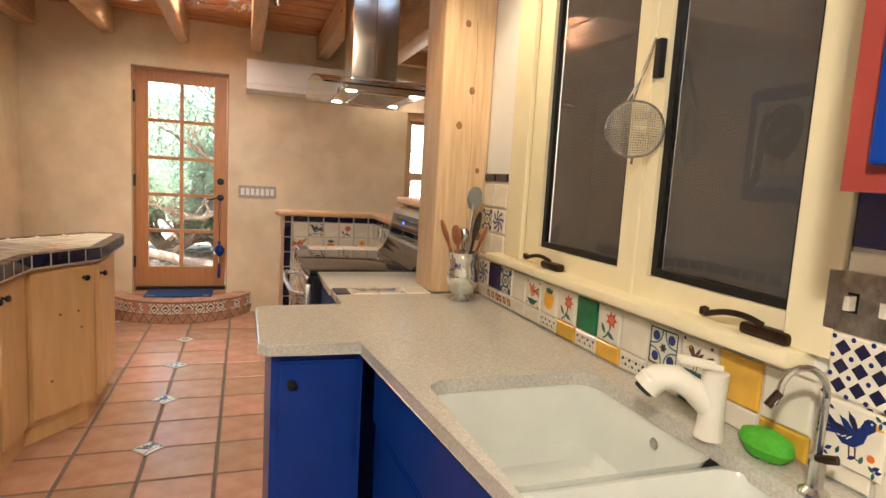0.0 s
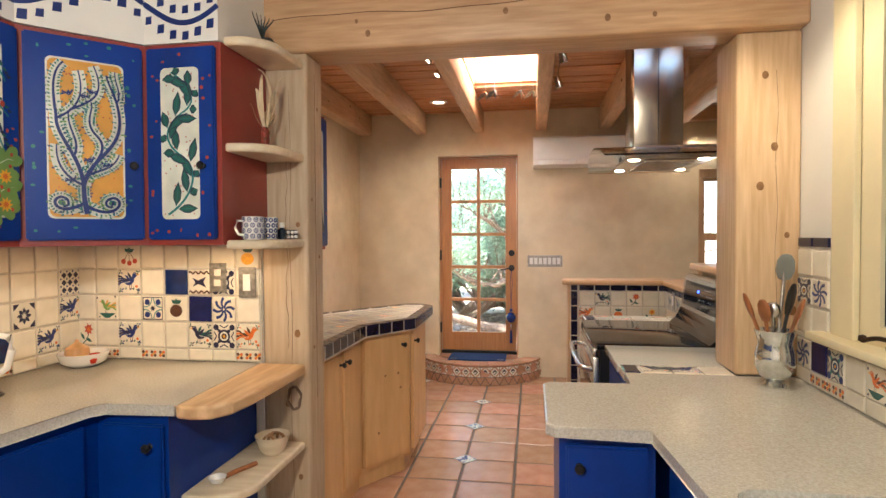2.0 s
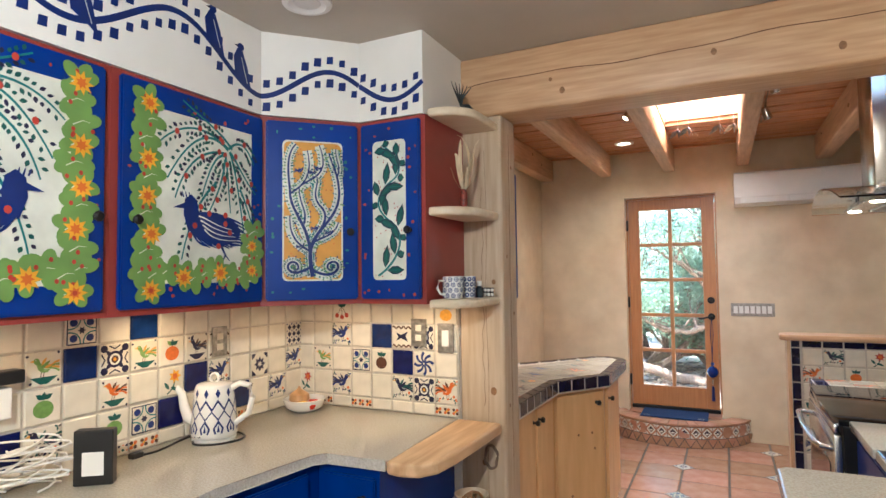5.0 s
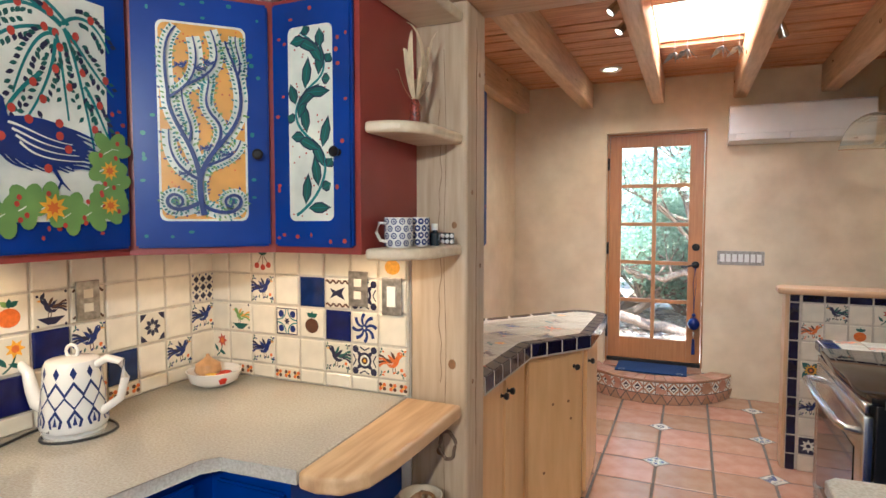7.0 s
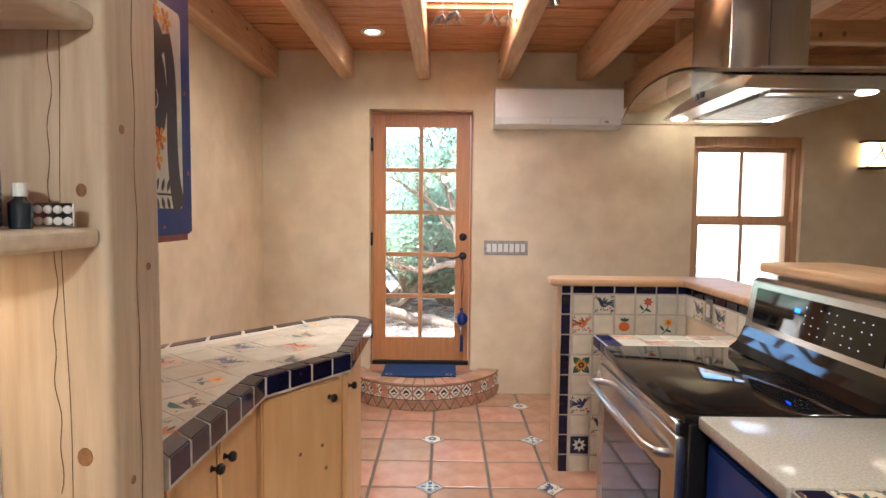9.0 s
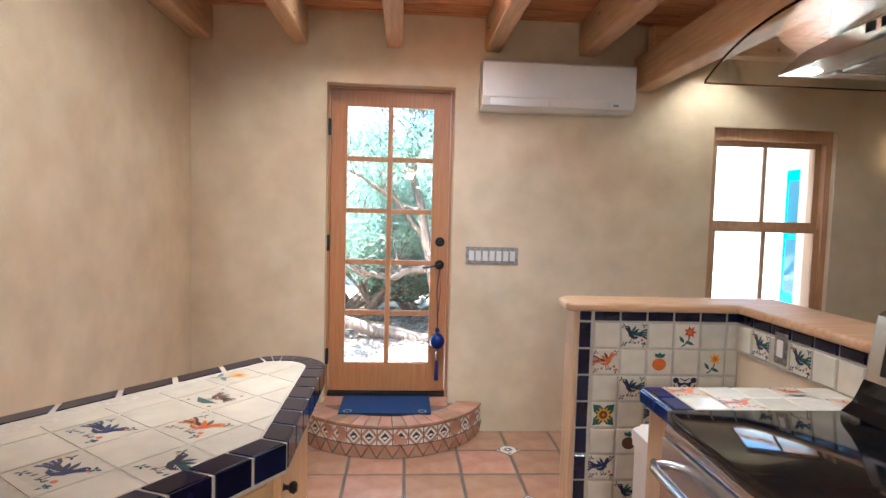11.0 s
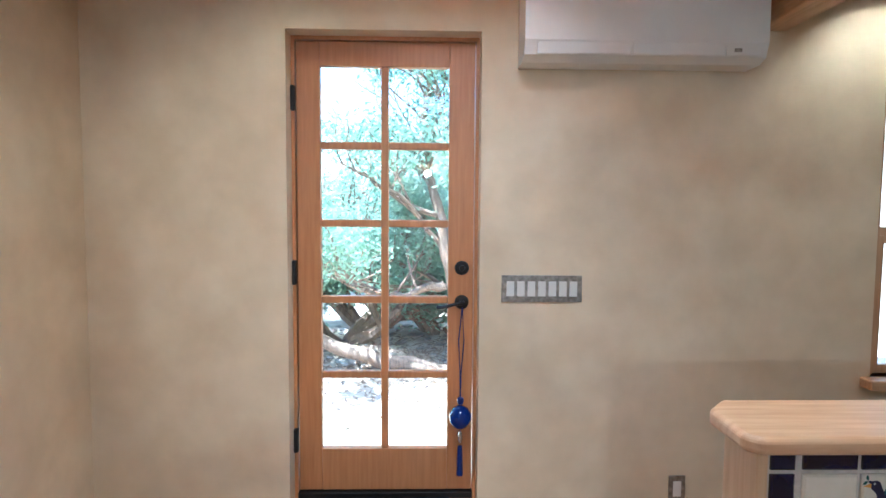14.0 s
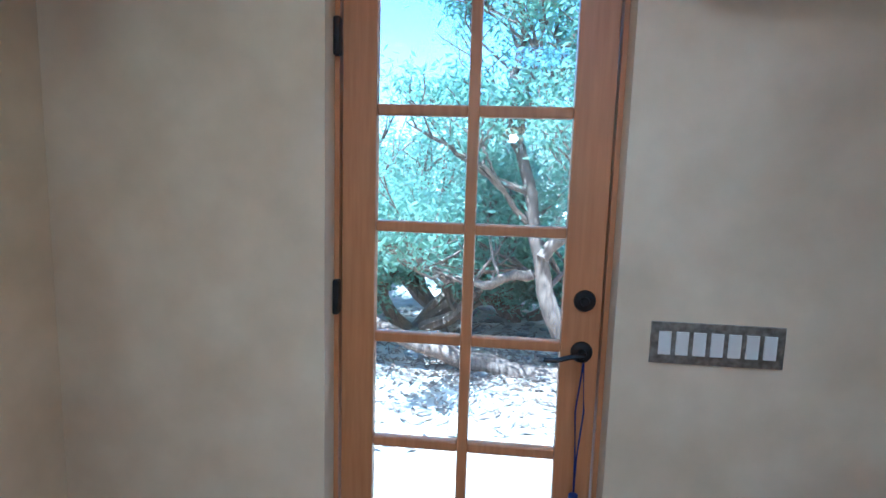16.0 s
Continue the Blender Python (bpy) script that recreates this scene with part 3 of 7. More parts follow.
for i, (x0, x1) in enumerate(((-1.69, -1.565), (-1.075, -0.970), (-0.468, -0.364), (0.170, 0.275), (0.79, 0.91))):
    beam("ceiling_beam", x0, x1, 2.46, WY + 0.02, 2.525, cz + 0.004, wood_y, "honey pine beam under the plank ceiling", i)
beam("girder", 1.17, 1.30, 2.56, WY + 0.02, 2.31, 2.525, wood_y, "deep pine girder beside the range", 11)
for i, yy in enumerate((3.2, 4.0, 4.8, 5.6)):
    beam("ceiling_beam", 1.17, 5.0, yy, yy + 0.10, 2.523, 2.66, wood_x, "honey pine beam over the sitting side", 20 + i)
hd = beam("header_beam", -1.0, 1.15, 2.235, 2.45, 2.235, 2.50, wood_x, "long cracked pine header beam over the opening", 31)
a = [(-0.95 + 2.08 * i / 40, 2.2335, 2.372 + 0.028 * i / 40 + 0.003 * math.sin(i * 0.9) + 0.008 * math.sin(i * 0.33)) for i in range(41)]
part("crack", tube(a, 0.0017, 5), crack_m, hd, "long dark drying crack")


def post(name, x0, y0, x1, y1, z0, z1, label, seed, m):
    t = thing(name, ((x0 + x1) / 2, (y0 + y1) / 2, z0), label, "post", kind="structure")
    part("timber", box(x0, y0, z0, x1, y1, z1, 0.012, seg=3), m, t, smooth=True)
    r = random.Random(seed)
    for k in range(5):
        rad = r.uniform(0.009, 0.016)
        own = lathe([(0, 0.0015), (rad, 0.001), (rad * 1.15, -0.004)], n=10)
        bmesh.ops.transform(own, matrix=Matrix.Translation((r.uniform(x0 + 0.03, x1 - 0.02), y0, z0 + 0.25 + (z1 - z0 - 0.3) * (k + r.random() * 0.6) / 5)) @ pose(0, 0, 0, 90) @ Matrix.Diagonal((1, 1.25, 1, 1)), verts=own.verts)
        part("knot", own, knot_m, t)
    xx = x0 + 0.62 * (x1 - x0)
    part("crack", tube([(xx + 0.004 * math.sin(i * 0.7), y0 - 0.0005, z0 + 0.2 + (z1 - z0 - 0.35) * i / 24) for i in range(25)], 0.0007, 4), crack_m, t)
    return t


pw = post("post_west", -1.012, 2.246, -0.803, 2.42, 0.0, 2.235, "pale knotty pine post beside the corner shelves", 1, wood_pale)
post("post_east", 0.915, 2.30, 1.148, 2.55, 0.912, 2.235, "knotty pine post standing on the counter", 2, wood_z)
part("crack", tube([(-0.90 + 0.003 * math.sin(i * 0.9) + 0.004 * math.sin(i * 0.31), 2.2455, 0.98 + 0.016 * i) for i in range(60)], 0.0008, 4), crack_m, pw)
part("crack", tube([(-0.8025, 2.33 + 0.003 * math.sin(i * 0.7), 0.75 + 0.024 * i) for i in range(60)], 0.0008, 4), crack_m, pw)
for k, (kz, ky) in enumerate(((0.98, 2.30), (1.37, 2.37), (1.62, 2.29), (2.02, 2.36))):
    own = lathe([(0, 0.0015), (0.008, 0.001), (0.0095, -0.003)], n=10)
    bmesh.ops.transform(own, matrix=Matrix.Translation((-0.803, ky, kz)) @ pose(0, 0, 0, 0, 90), verts=own.verts)
    part("knot", own, knot_m, pw)

# ---- half wall with tiled faces ----
bm = box(0.425, 4.492, 0, 1.36, 4.60, 1.075)
box(1.138, 2.56, 0, 1.36, 4.492, 1.075, bm=bm)
hw = tagged(part("half_wall", bm, plaster), "low plaster half wall with decorated tile faces", "wall", kind="structure")
part("end_cap", box(0.405, 4.48, 0, 0.427, 4.61, 1.074, 0.005), wood_z, hw, "narrow pine end board")
cap = [(0.36, 4.46), (0.385, 4.435), (1.10, 4.435), (1.10, 3.66), (1.40, 3.66), (1.40, 4.66), (0.42, 4.66), (0.365, 4.60)]
tagged(rounded(part("bar_ledge", prism(cap, 1.075, 1.112), wood_x, smooth=False), 0.012), "smooth pine ledge capping the half wall", "ledge")
bm = box(1.165, 2.56, 1.074, 1.36, 3.66, 1.24)
tagged(part("raised_wall", bm, plaster), "raised half wall section behind the range", "wall", kind="structure")
tagged(rounded(part("raised_bar_top", prism([(1.10, 2.56), (1.10, 3.70), (1.46, 3.70), (1.46, 2.56)], 1.24, 1.283), wood_y), 0.014), "thick pine bar top behind the range", "bar top")

# ---- counters ----
pts = [(0.175, 1.63), (0.20, 1.602), (0.472, 1.602), (0.545, 0.70), (0.60, -0.3), (EX - 0.002, -0.3), (EX - 0.002, 2.30), (0.50, 2.30), (0.50, 2.113), (0.20, 2.113), (0.175, 2.085)]
sx0, sx1, sy0, sy1 = 0.560, 1.035, 0.30, 1.245


def rrect(x0, y0, x1, y1, r, n=5):
    out = []
    for cx, cy, a0 in ((x1 - r, y0 + r, -90), (x1 - r, y1 - r, 0), (x0 + r, y1 - r, 90), (x0 + r, y0 + r, 180)):
        out += [(cx + r * math.cos(radians(a0 + 90 * i / n)), cy + r * math.sin(radians(a0 + 90 * i / n))) for i in range(n + 1)]
    return out


def cut(ob, bm_cut):
    c = new("cutter", mesh_of("cutter", bm_cut))
    md = ob.modifiers.new("cut", "BOOLEAN")
    md.object, md.operation, md.solver = c, "DIFFERENCE", "EXACT"
    dg = bpy.context.evaluated_depsgraph_get()
    me = bpy.data.meshes.new_from_object(ob.evaluated_get(dg))
    ob.modifiers.clear()
    ob.data = me
    bpy.data.objects.remove(c)


ct = part("sink_counter", prism(pts, 0.875, 0.911, 0.006), stone)
cut(ct, prism(rrect(sx0, sy0, sx1, sy1, 0.06), 0.8, 1.0))
tagged(ct, "speckled beige quartz counter with undermount sink cut-out", "counter")


def basin(x0, y0, x1, y1, zt, zb, r):
    bm = bmesh.new()
    rings = [rrect(x0, y0, x1, y1, r), rrect(x0 + 0.008, y0 + 0.008, x1 - 0.008, y1 - 0.008, r), rrect(x0 + 0.02, y0 + 0.02, x1 - 0.02, y1 - 0.02, r), rrect(x0 + 0.05, y0 + 0.05, x1 - 0.05, y1 - 0.05, r * 0.8)]
    zs = [zt, zt - 0.02, zb + 0.03, zb]
    vs = [[bm.verts.new((x, y, z)) for x, y in ring] for ring, z in zip(rings, zs)]
    for a, b in zip(vs, vs[1:]):
        for i in range(len(a)):
            bm.faces.new((a[i], a[(i + 1) % len(a)], b[(i + 1) % len(a)], b[i]))
    bm.faces.new(vs[-1])
    return bm


sk = thing("sink", (0.8, 0.77, 0.66), "white porcelain double-bowl undermount sink", "sink")
part("bowl", basin(sx0 - 0.01, 0.78, sx1 + 0.01, sy1 + 0.01, 0.885, 0.68, 0.06), sink_enamel, sk, smooth=True)
part("bowl", basin(sx0 - 0.01, sy0 - 0.01, sx1 + 0.01, 0.75, 0.885, 0.68, 0.06), sink_enamel, sk, smooth=True)
part("divider", box(sx0 - 0.01, 0.745, 0.70, sx1 + 0.01, 0.785, 0.874, 0.008), sink_enamel, sk, smooth=True)
part("overflow", lathe([(0, 0.002), (0.012, 0.002), (0.014, 0)], n=12), steel, sk)
sk.children[-1].matrix_basis = Matrix.Translation((1.018, 0.95, 0.84)) @ pose(0, 0, 0, 0, -90)
part("drain", lathe([(0, 0.004), (0.035, 0.004), (0.042, 0)], (0.8, 0.99, 0.681)), steel, sk)


def knob_bm(at, way, s=1.0, bm=None):
    own = lathe([(0, 0.034 * s), (0.010 * s, 0.033 * s), (0.0155 * s, 0.026 * s), (0.013 * s, 0.017 * s), (0.006 * s, 0.012 * s), (0.006 * s, 0.004 * s), (0.010 * s, 0.0)], n=14)
    bmesh.ops.transform(own, matrix=Matrix.Translation(at) @ V(way).to_track_quat("Z", "Y").to_matrix().to_4x4(), verts=own.verts)
    return join(bm, own)


def slab(p, q, z0, z1, out, t, bm=None, bevel=0.006):
    """An upright board from p to q in plan, t thick towards out."""
    p, q, o = V((*p, 0)), V((*q, 0)), V((*out, 0)).normalized() * t
    pts = [p, q, q + o, p + o]
    if (q - p).cross(o).z < 0:
        pts = pts[::-1]
    own = prism([(v.x, v.y) for v in pts], z0, z1)
    if bevel:
        bmesh.ops.bevel(own, geom=own.edges[:], offset=bevel, segments=2, affect="EDGES")
    return join(bm, own)


def base_cabinet(name, body, z0, z1, doors, label, m, group, knobm=black_metal):
    cx = sum(p[0] for p in body) / len(body)
    cy = sum(p[1] for p in body) / len(body)
    t = thing(name, (cx, cy, 0), label, "cabinet", group)
    b = prism(body, z0, z1)
    if z0 > 0.02:
        prism([(cx + (x - cx) * 0.9, cy + (y - cy) * 0.9) for x, y in body], 0.0, z0, bm=b)
    part("body", b, m, t)
    for p, q, dz0, dz1, out, kn in doors:
        d = part("door", slab(p, q, dz0, dz1, out, 0.02), m, t, smooth=True)
        if kn:
            pos = V((*p, 0)).lerp(V((*q, 0)), kn[0]) + V((*out, 0)).normalized() * 0.02
            pos.z = kn[1]
            part("knob", knob_bm(pos, (*out, 0)), knobm, d, smooth=True)
    return t


base_cabinet("base_cabinet", [(0.215, 1.655), (0.49, 1.655), (0.49, 2.09), (0.215, 2.09)], 0.1, 0.874, [((0.235, 1.655), (0.47, 1.655), 0.13, 0.845, (0, -1), (0.16, 0.785))], "cobalt blue painted end cabinet with black knob", blue_paint, "blue base cabinets")
base_cabinet("base_cabinet", [(0.53, 1.61), (0.62, -0.2), (1.148, -0.2), (1.148, 1.6)], 0.1, 0.66, [((0.545, 1.50), (0.585, 0.80), 0.13, 0.64, (-1, 0), (0.85, 0.6)), ((0.59, 0.77), (0.62, 0.07), 0.13, 0.64, (-1, 0), (0.15, 0.6))], "cobalt blue painted sink cabinet", blue_paint, "blue base cabinets")
tagged(part("sink_apron", slab((0.515, 1.60), (0.60, -0.2), 0.66, 0.874, (1, 0), 0.025), blue_paint), "cobalt blue apron board under the sink counter", "apron")
# counter between post and range: tile strip, stone inset
base_cabinet("base_cabinet", [(0.53, 2.115), (1.135, 2.115), (1.135, 2.86), (0.53, 2.86)], 0.1, 0.874, [((0.53, 2.14), (0.53, 2.84), 0.13, 0.845, (-1, 0), (0.5, 0.70))], "dark blue base cabinet beside the range", blue_paint, "blue base cabinets")
strip = tagged(part("tile_counter_strip", box(0.50, 2.302, 0.875, 0.914, 2.437, 0.904), grout_pale), "strip of decorated counter tiles beside the post", "counter")
fr = plane_frame((0.50, 2.302, 0.904), (1, 0, 0), (0, 1, 0))
lay_tile(strip, fr, 0.035, 0.067, 0.062, 0.125, tile_navy)
for i, c in enumerate(("bird_green", "bird_blue", "")):
    lay(strip, fr, 0.13 + 0.117 * i, 0.067, 0.11, 0.124, c)
tagged(part("range_counter", box(0.49, 2.44, 0.875, 1.135, 2.862, 0.913, 0.007), stone, smooth=True), "speckled beige quartz inset beside the range", "counter")
# left counter
pl = [(-1.33, -0.9), (-1.33, 1.18), (-1.275, 1.56), (-1.24, 1.602), (-1.0, 1.602), (-1.02, 2.235), (-1.895, 2.235), (-1.895, -0.9)]
tagged(part("corner_counter", prism(pl, 0.883, 0.92, 0.007), stone, smooth=True), "speckled beige quartz corner counter", "counter")
sl = [(-0.998, 1.602), (-0.94, 1.592), (-0.875, 1.61), (-0.835, 1.67), (-0.82, 1.78), (-0.815, 1.95), (-0.812, 2.222), (-1.016, 2.222)]
tagged(rounded(part("slab_end", prism(sl, 0.876, 0.922), slab_wood), 0.012), "rounded strongly grained wooden end of the counter", "counter end")
base_cabinet("base_cabinet", [(-1.36, 1.2), (-1.30, 1.63), (-1.04, 1.63), (-1.04, 2.23), (-1.89, 2.23), (-1.89, 1.2)], 0.1, 0.882, [((-1.27, 1.63), (-1.05, 1.63), 0.13, 0.85, (0, -1), (0.8, 0.78)), ((-1.355, 1.22), (-1.31, 1.57), 0.13, 0.85, (1, -0.2), None)], "cobalt blue corner base cabinet with black pull", blue_paint, "blue base cabinets")
base_cabinet("base_cabinet", [(-1.36, -0.8), (-1.36, 1.19), (-1.89, 1.19), (-1.89, -0.8)], 0.1, 0.882, [((-1.36, 0.62), (-1.36, 1.17), 0.13, 0.85, (1, 0), (0.85, 0.78)), ((-1.36, 0.03), (-1.36, 0.58), 0.13, 0.85, (1, 0), (0.15, 0.78))], "cobalt blue base cabinet under the counter", blue_paint, "blue base cabinets")


def quarter(x0, y0, x1, y1, r, n=8):
    """A shelf outline from the corner (x0, y1) with a rounded free corner."""
    return [(x0, y1), (x0, y0), (x1 - r, y0)] + [(x1 - r + r * math.sin(radians(90 * i / n)), y0 + r - r * math.cos(radians(90 * i / n)) ) for i in range(1, n + 1)] + [(x1, y1)]


for z, x0, y0, r in ((1.415, -0.985, 1.90, 0.14), (1.775, -0.985, 1.90, 0.14), (2.165, -0.985, 1.90, 0.14)):
    tagged(rounded(part("corner_shelf", prism(quarter(x0, y0, -0.818, 2.248, r), z, z + 0.034), shelf_wood), 0.012), "rounded limed-pine shelf beside the wall cabinet", "shelf", "corner shelves")
for z, d in ((0.56, 0.0), (0.24, 0.0)):
    tagged(rounded(part("corner_shelf", prism(quarter(-1.038, 1.68, -0.815, 2.222, 0.15), z, z + 0.032), shelf_wood), 0.010), "rounded pine shelf below the counter end", "shelf", "lower corner shelves")

# ---- wall cabinets ----
fp = [(-1.56, -0.2), (-1.56, 1.60), (-1.285, 1.885), (-0.985, 1.885)]
body = fp + [(-0.985, 2.243), (-1.903, 2.243), (-1.903, -0.2)]
sf = [(-1.545, -0.2), (-1.545, 1.592), (-1.28, 1.87), (-0.985, 1.87), (-0.985, 2.243), (-1.903, 2.243), (-1.903, -0.2)]
struct("soffit", prism(sf, 2.172, 2.505), white_wall, "white soffit with a painted blue vine and birds", "soffit")


def door_art(w, h, kind, seed):
    a, r = Art(), random.Random(seed)
    mx = 0.062
    if kind == "vine":
        mx = 0.06
    x0, x1, y0, y1 = -w / 2 + mx, w / 2 - mx, -h / 2 + 0.075, h / 2 - 0.075
    rr = [(x, y) for x, y in rrect(x0, y0, x1, y1, 0.02)]
    for i in range(46):
        x, y = r.uniform(-w / 2 + 0.015, w / 2 - 0.015), r.uniform(-h / 2 + 0.015, h / 2 - 0.015)
        if not (x0 - 0.01 < x < x1 + 0.01 and y0 - 0.01 < y < y1 + 0.01):
            a.ell(x, y, r.uniform(0.004, 0.008), r.uniform(0.004, 0.008), "r" if kind != "tree" else "t", n=7)
    def curve(p0, p1, p2, p3, n=16):
        return [(q.x, q.y) for q in bez((*p0, 0), (*p1, 0), (*p2, 0), (*p3, 0), n)]

    def at(u, v):
        return (x0 + (x1 - x0) * u, y0 + (y1 - y0) * v)

    def leaves(pts, step, gap, ln, wd, colours, spread=0.75):
        for i in range(1, len(pts) - 1, step):
            (ax, ay), (bx, by) = pts[i - 1], pts[i + 1]
            an = math.atan2(by - ay, bx - ax)
            for sg in (-1, 1):
                if r.random() < 0.93:
                    e = an + sg * math.pi / 2
                    a.leaf(pts[i][0] + gap * math.cos(e), pts[i][1] + gap * math.sin(e), ln * r.uniform(0.8, 1.2), wd * r.uniform(0.85, 1.15), an + sg * spread + r.uniform(-0.2, 0.2), r.choice(colours))
    if kind == "vine":
        a.poly(rr, "w")
        for i in range(40):
            a.ell(r.uniform(x0 + 0.01, x1 - 0.01), r.uniform(y0 + 0.01, y1 - 0.01), 0.003, 0.003, "r", n=6)
        stem = curve(at(0.16, 0.03), at(0.75, 0.12), at(1.05, 0.30), at(0.62, 0.40)) + curve(at(0.62, 0.40), at(0.05, 0.50), at(0.02, 0.60), at(0.55, 0.70))[1:] + curve(at(0.55, 0.70), at(1.0, 0.76), at(0.85, 0.88), at(0.28, 0.97))[1:]
        a.line(stem, 0.009, "t", 0.006)
        for i in range(2, len(stem) - 1, 4):
            (ax, ay), (bx, by) = stem[i - 1], stem[i + 1]
            an = math.atan2(by - ay, bx - ax)
            for sg in (-1, 1):
                ang = an + sg * r.uniform(0.5, 0.8)
                px, py = stem[i][0] + 0.010 * math.cos(ang), stem[i][1] + 0.010 * math.sin(ang)
                ln = min(0.092, max(0.03, (x1 - 0.008 - px) / max(0.05, math.cos(ang)) if math.cos(ang) > 0 else (px - x0 - 0.008) / max(0.05, -math.cos(ang))))
                ln = min(ln, max(0.03, (y1 - 0.01 - py) / max(0.05, math.sin(ang))))
                a.leaf(px, py, ln, 0.036, ang, "n")
                a.leaf(px + 0.004 * math.cos(ang), py + 0.004 * math.sin(ang), ln * 0.88, 0.027, ang, "d")
                a.line([(px, py), (px + ln * 0.8 * math.cos(ang), py + ln * 0.8 * math.sin(ang))], 0.0015, "t")
    elif kind == "tree":
        a.poly(rr, "w")
        a.poly(rrect(x0 + 0.006, y0 + 0.006, x1 - 0.006, y1 - 0.006, 0.02), "m")
        fork = at(0.45, 0.21)
        limbs = [(curve(at(0.49, 0.03), at(0.46, 0.10), at(0.44, 0.15), fork), 0.017, 0.014),
                 (curve(fork, at(0.40, 0.42), at(0.10, 0.50), at(0.12, 0.64)) + curve(at(0.12, 0.64), at(0.08, 0.78), at(0.06, 0.90), at(0.22, 0.97))[1:], 0.013, 0.005),
                 (curve(at(0.13, 0.62), at(0.36, 0.68), at(0.50, 0.76), at(0.40, 0.93)), 0.008, 0.004),
                 (curve(fork, at(0.50, 0.38), at(0.98, 0.44), at(0.93, 0.66)) + curve(at(0.93, 0.66), at(0.90, 0.80), at(0.80, 0.84), at(0.76, 0.92))[1:], 0.013, 0.005),
                 (curve(fork, at(0.55, 0.36), at(0.85, 0.44), at(0.60, 0.54)) + curve(at(0.60, 0.54), at(0.46, 0.62), at(0.60, 0.68), at(0.56, 0.74))[1:], 0.011, 0.004),
                 (curve(at(0.30, 0.68), at(0.55, 0.74), at(0.78, 0.78), at(0.60, 0.97)), 0.008, 0.004),
                 (curve(fork, at(0.20, 0.26), at(0.10, 0.34), at(0.12, 0.46)), 0.009, 0.004),
                 (curve(at(0.48, 0.27), at(0.68, 0.32), at(0.86, 0.32), at(0.92, 0.42)), 0.009, 0.004),
                 (curve(at(0.34, 0.40), at(0.42, 0.50), at(0.26, 0.54), at(0.27, 0.66)), 0.008, 0.004),
                 (curve(at(0.90, 0.75), at(0.98, 0.82), at(0.86, 0.88), at(0.88, 0.95)), 0.006, 0.003),
                 (curve(at(0.46, 0.10), at(0.10, 0.0), at(0.0, 0.12), at(0.16, 0.135)) + curve(at(0.16, 0.135), at(0.30, 0.13), at(0.26, 0.06), at(0.18, 0.08))[1:], 0.011, 0.006),
                 (curve(at(0.48, 0.08), at(0.85, -0.02), at(1.02, 0.12), at(0.84, 0.135)) + curve(at(0.84, 0.135), at(0.68, 0.13), at(0.72, 0.06), at(0.82, 0.08))[1:], 0.011, 0.006)]
        for i in range(110):
            a.ell(r.uniform(x0 + 0.012, x1 - 0.012), r.uniform(y0 + 0.012, y1 - 0.012), 0.0028, 0.0028, r.choice("oor"), n=6)
        for pts, w1, w2 in limbs:
            inner_ = [(min(max(px, x0 + 0.016), x1 - 0.016), min(max(py, y0 + 0.012), y1 - 0.016)) for px, py in pts]
            a.line(inner_, 0.042, "w", 0.036)
        for pts, w1, w2 in limbs:
            leaves(pts, 1, 0.009, 0.011, 0.006, "ttdg", 1.0)
            leaves(pts, 2, 0.018, 0.010, 0.006, "tbg", 1.0)
        for pts, w1, w2 in limbs:
            a.line(pts, w1, "b", w2)
        for u, v in ((0.28, 0.78), (0.46, 0.77), (0.56, 0.80), (0.30, 0.24), (0.54, 0.37), (0.78, 0.34)):
            a.bird(*at(u, v), 0.036, "b", r.choice((-1, 1)), "b")
    elif kind == "bear":
        a.poly(rr, "w")
        a.line(curve(at(0.95, 0.0), at(0.78, 0.3), at(0.95, 0.6), at(0.80, 0.86), 24), 0.07, "n", 0.05)
        a.ell(*at(0.50, 0.62), 0.13, 0.19, "n", 0.3, 20)
        a.ell(*at(0.60, 0.84), 0.09, 0.05, "n", -0.4, 16)
        for k in range(6):
            a.leaf(*at(0.80, 0.80 - 0.05 * k), 0.07, 0.02, -1.1, "n")
            a.line(curve(at(0.42 + 0.05 * k, 0.72 - 0.03 * k), at(0.46 + 0.05 * k, 0.68 - 0.03 * k), at(0.44 + 0.05 * k, 0.64 - 0.03 * k), at(0.41 + 0.05 * k, 0.63 - 0.03 * k), 6), 0.004, "w")
        for cu, cv in ((0.80, 0.92), (0.66, 0.95), (0.56, 0.30), (0.66, 0.24), (0.46, 0.22), (0.70, 0.34)):
            for k in range(6):
                a.ell(at(cu, cv)[0] + 0.022 * math.cos(k * 1.05), at(cu, cv)[1] + 0.022 * math.sin(k * 1.05), 0.013, 0.009, "ymo"[k % 3], k * 1.05, 8)
            a.ell(*at(cu, cv), 0.010, 0.010, "o", n=8)
        a.line([at(0.05, 0.07), at(0.95, 0.07)], 0.006, "n")
        for k in range(13):
            for sg in (-1, 1):
                a.leaf(*at(0.08 + 0.07 * k, 0.07 + 0.012 * sg), 0.042, 0.018, sg * 1.15, "n")
    else:
        a.poly([(x0 + 0.01, y0), (x1, y0), (x1, y1), (x0 + 0.01, y1)], "w")
        f = 1 if kind == "peacock" else -1
        X = lambda x: x * f
        root = (0.115, 0.200)
        stems = []
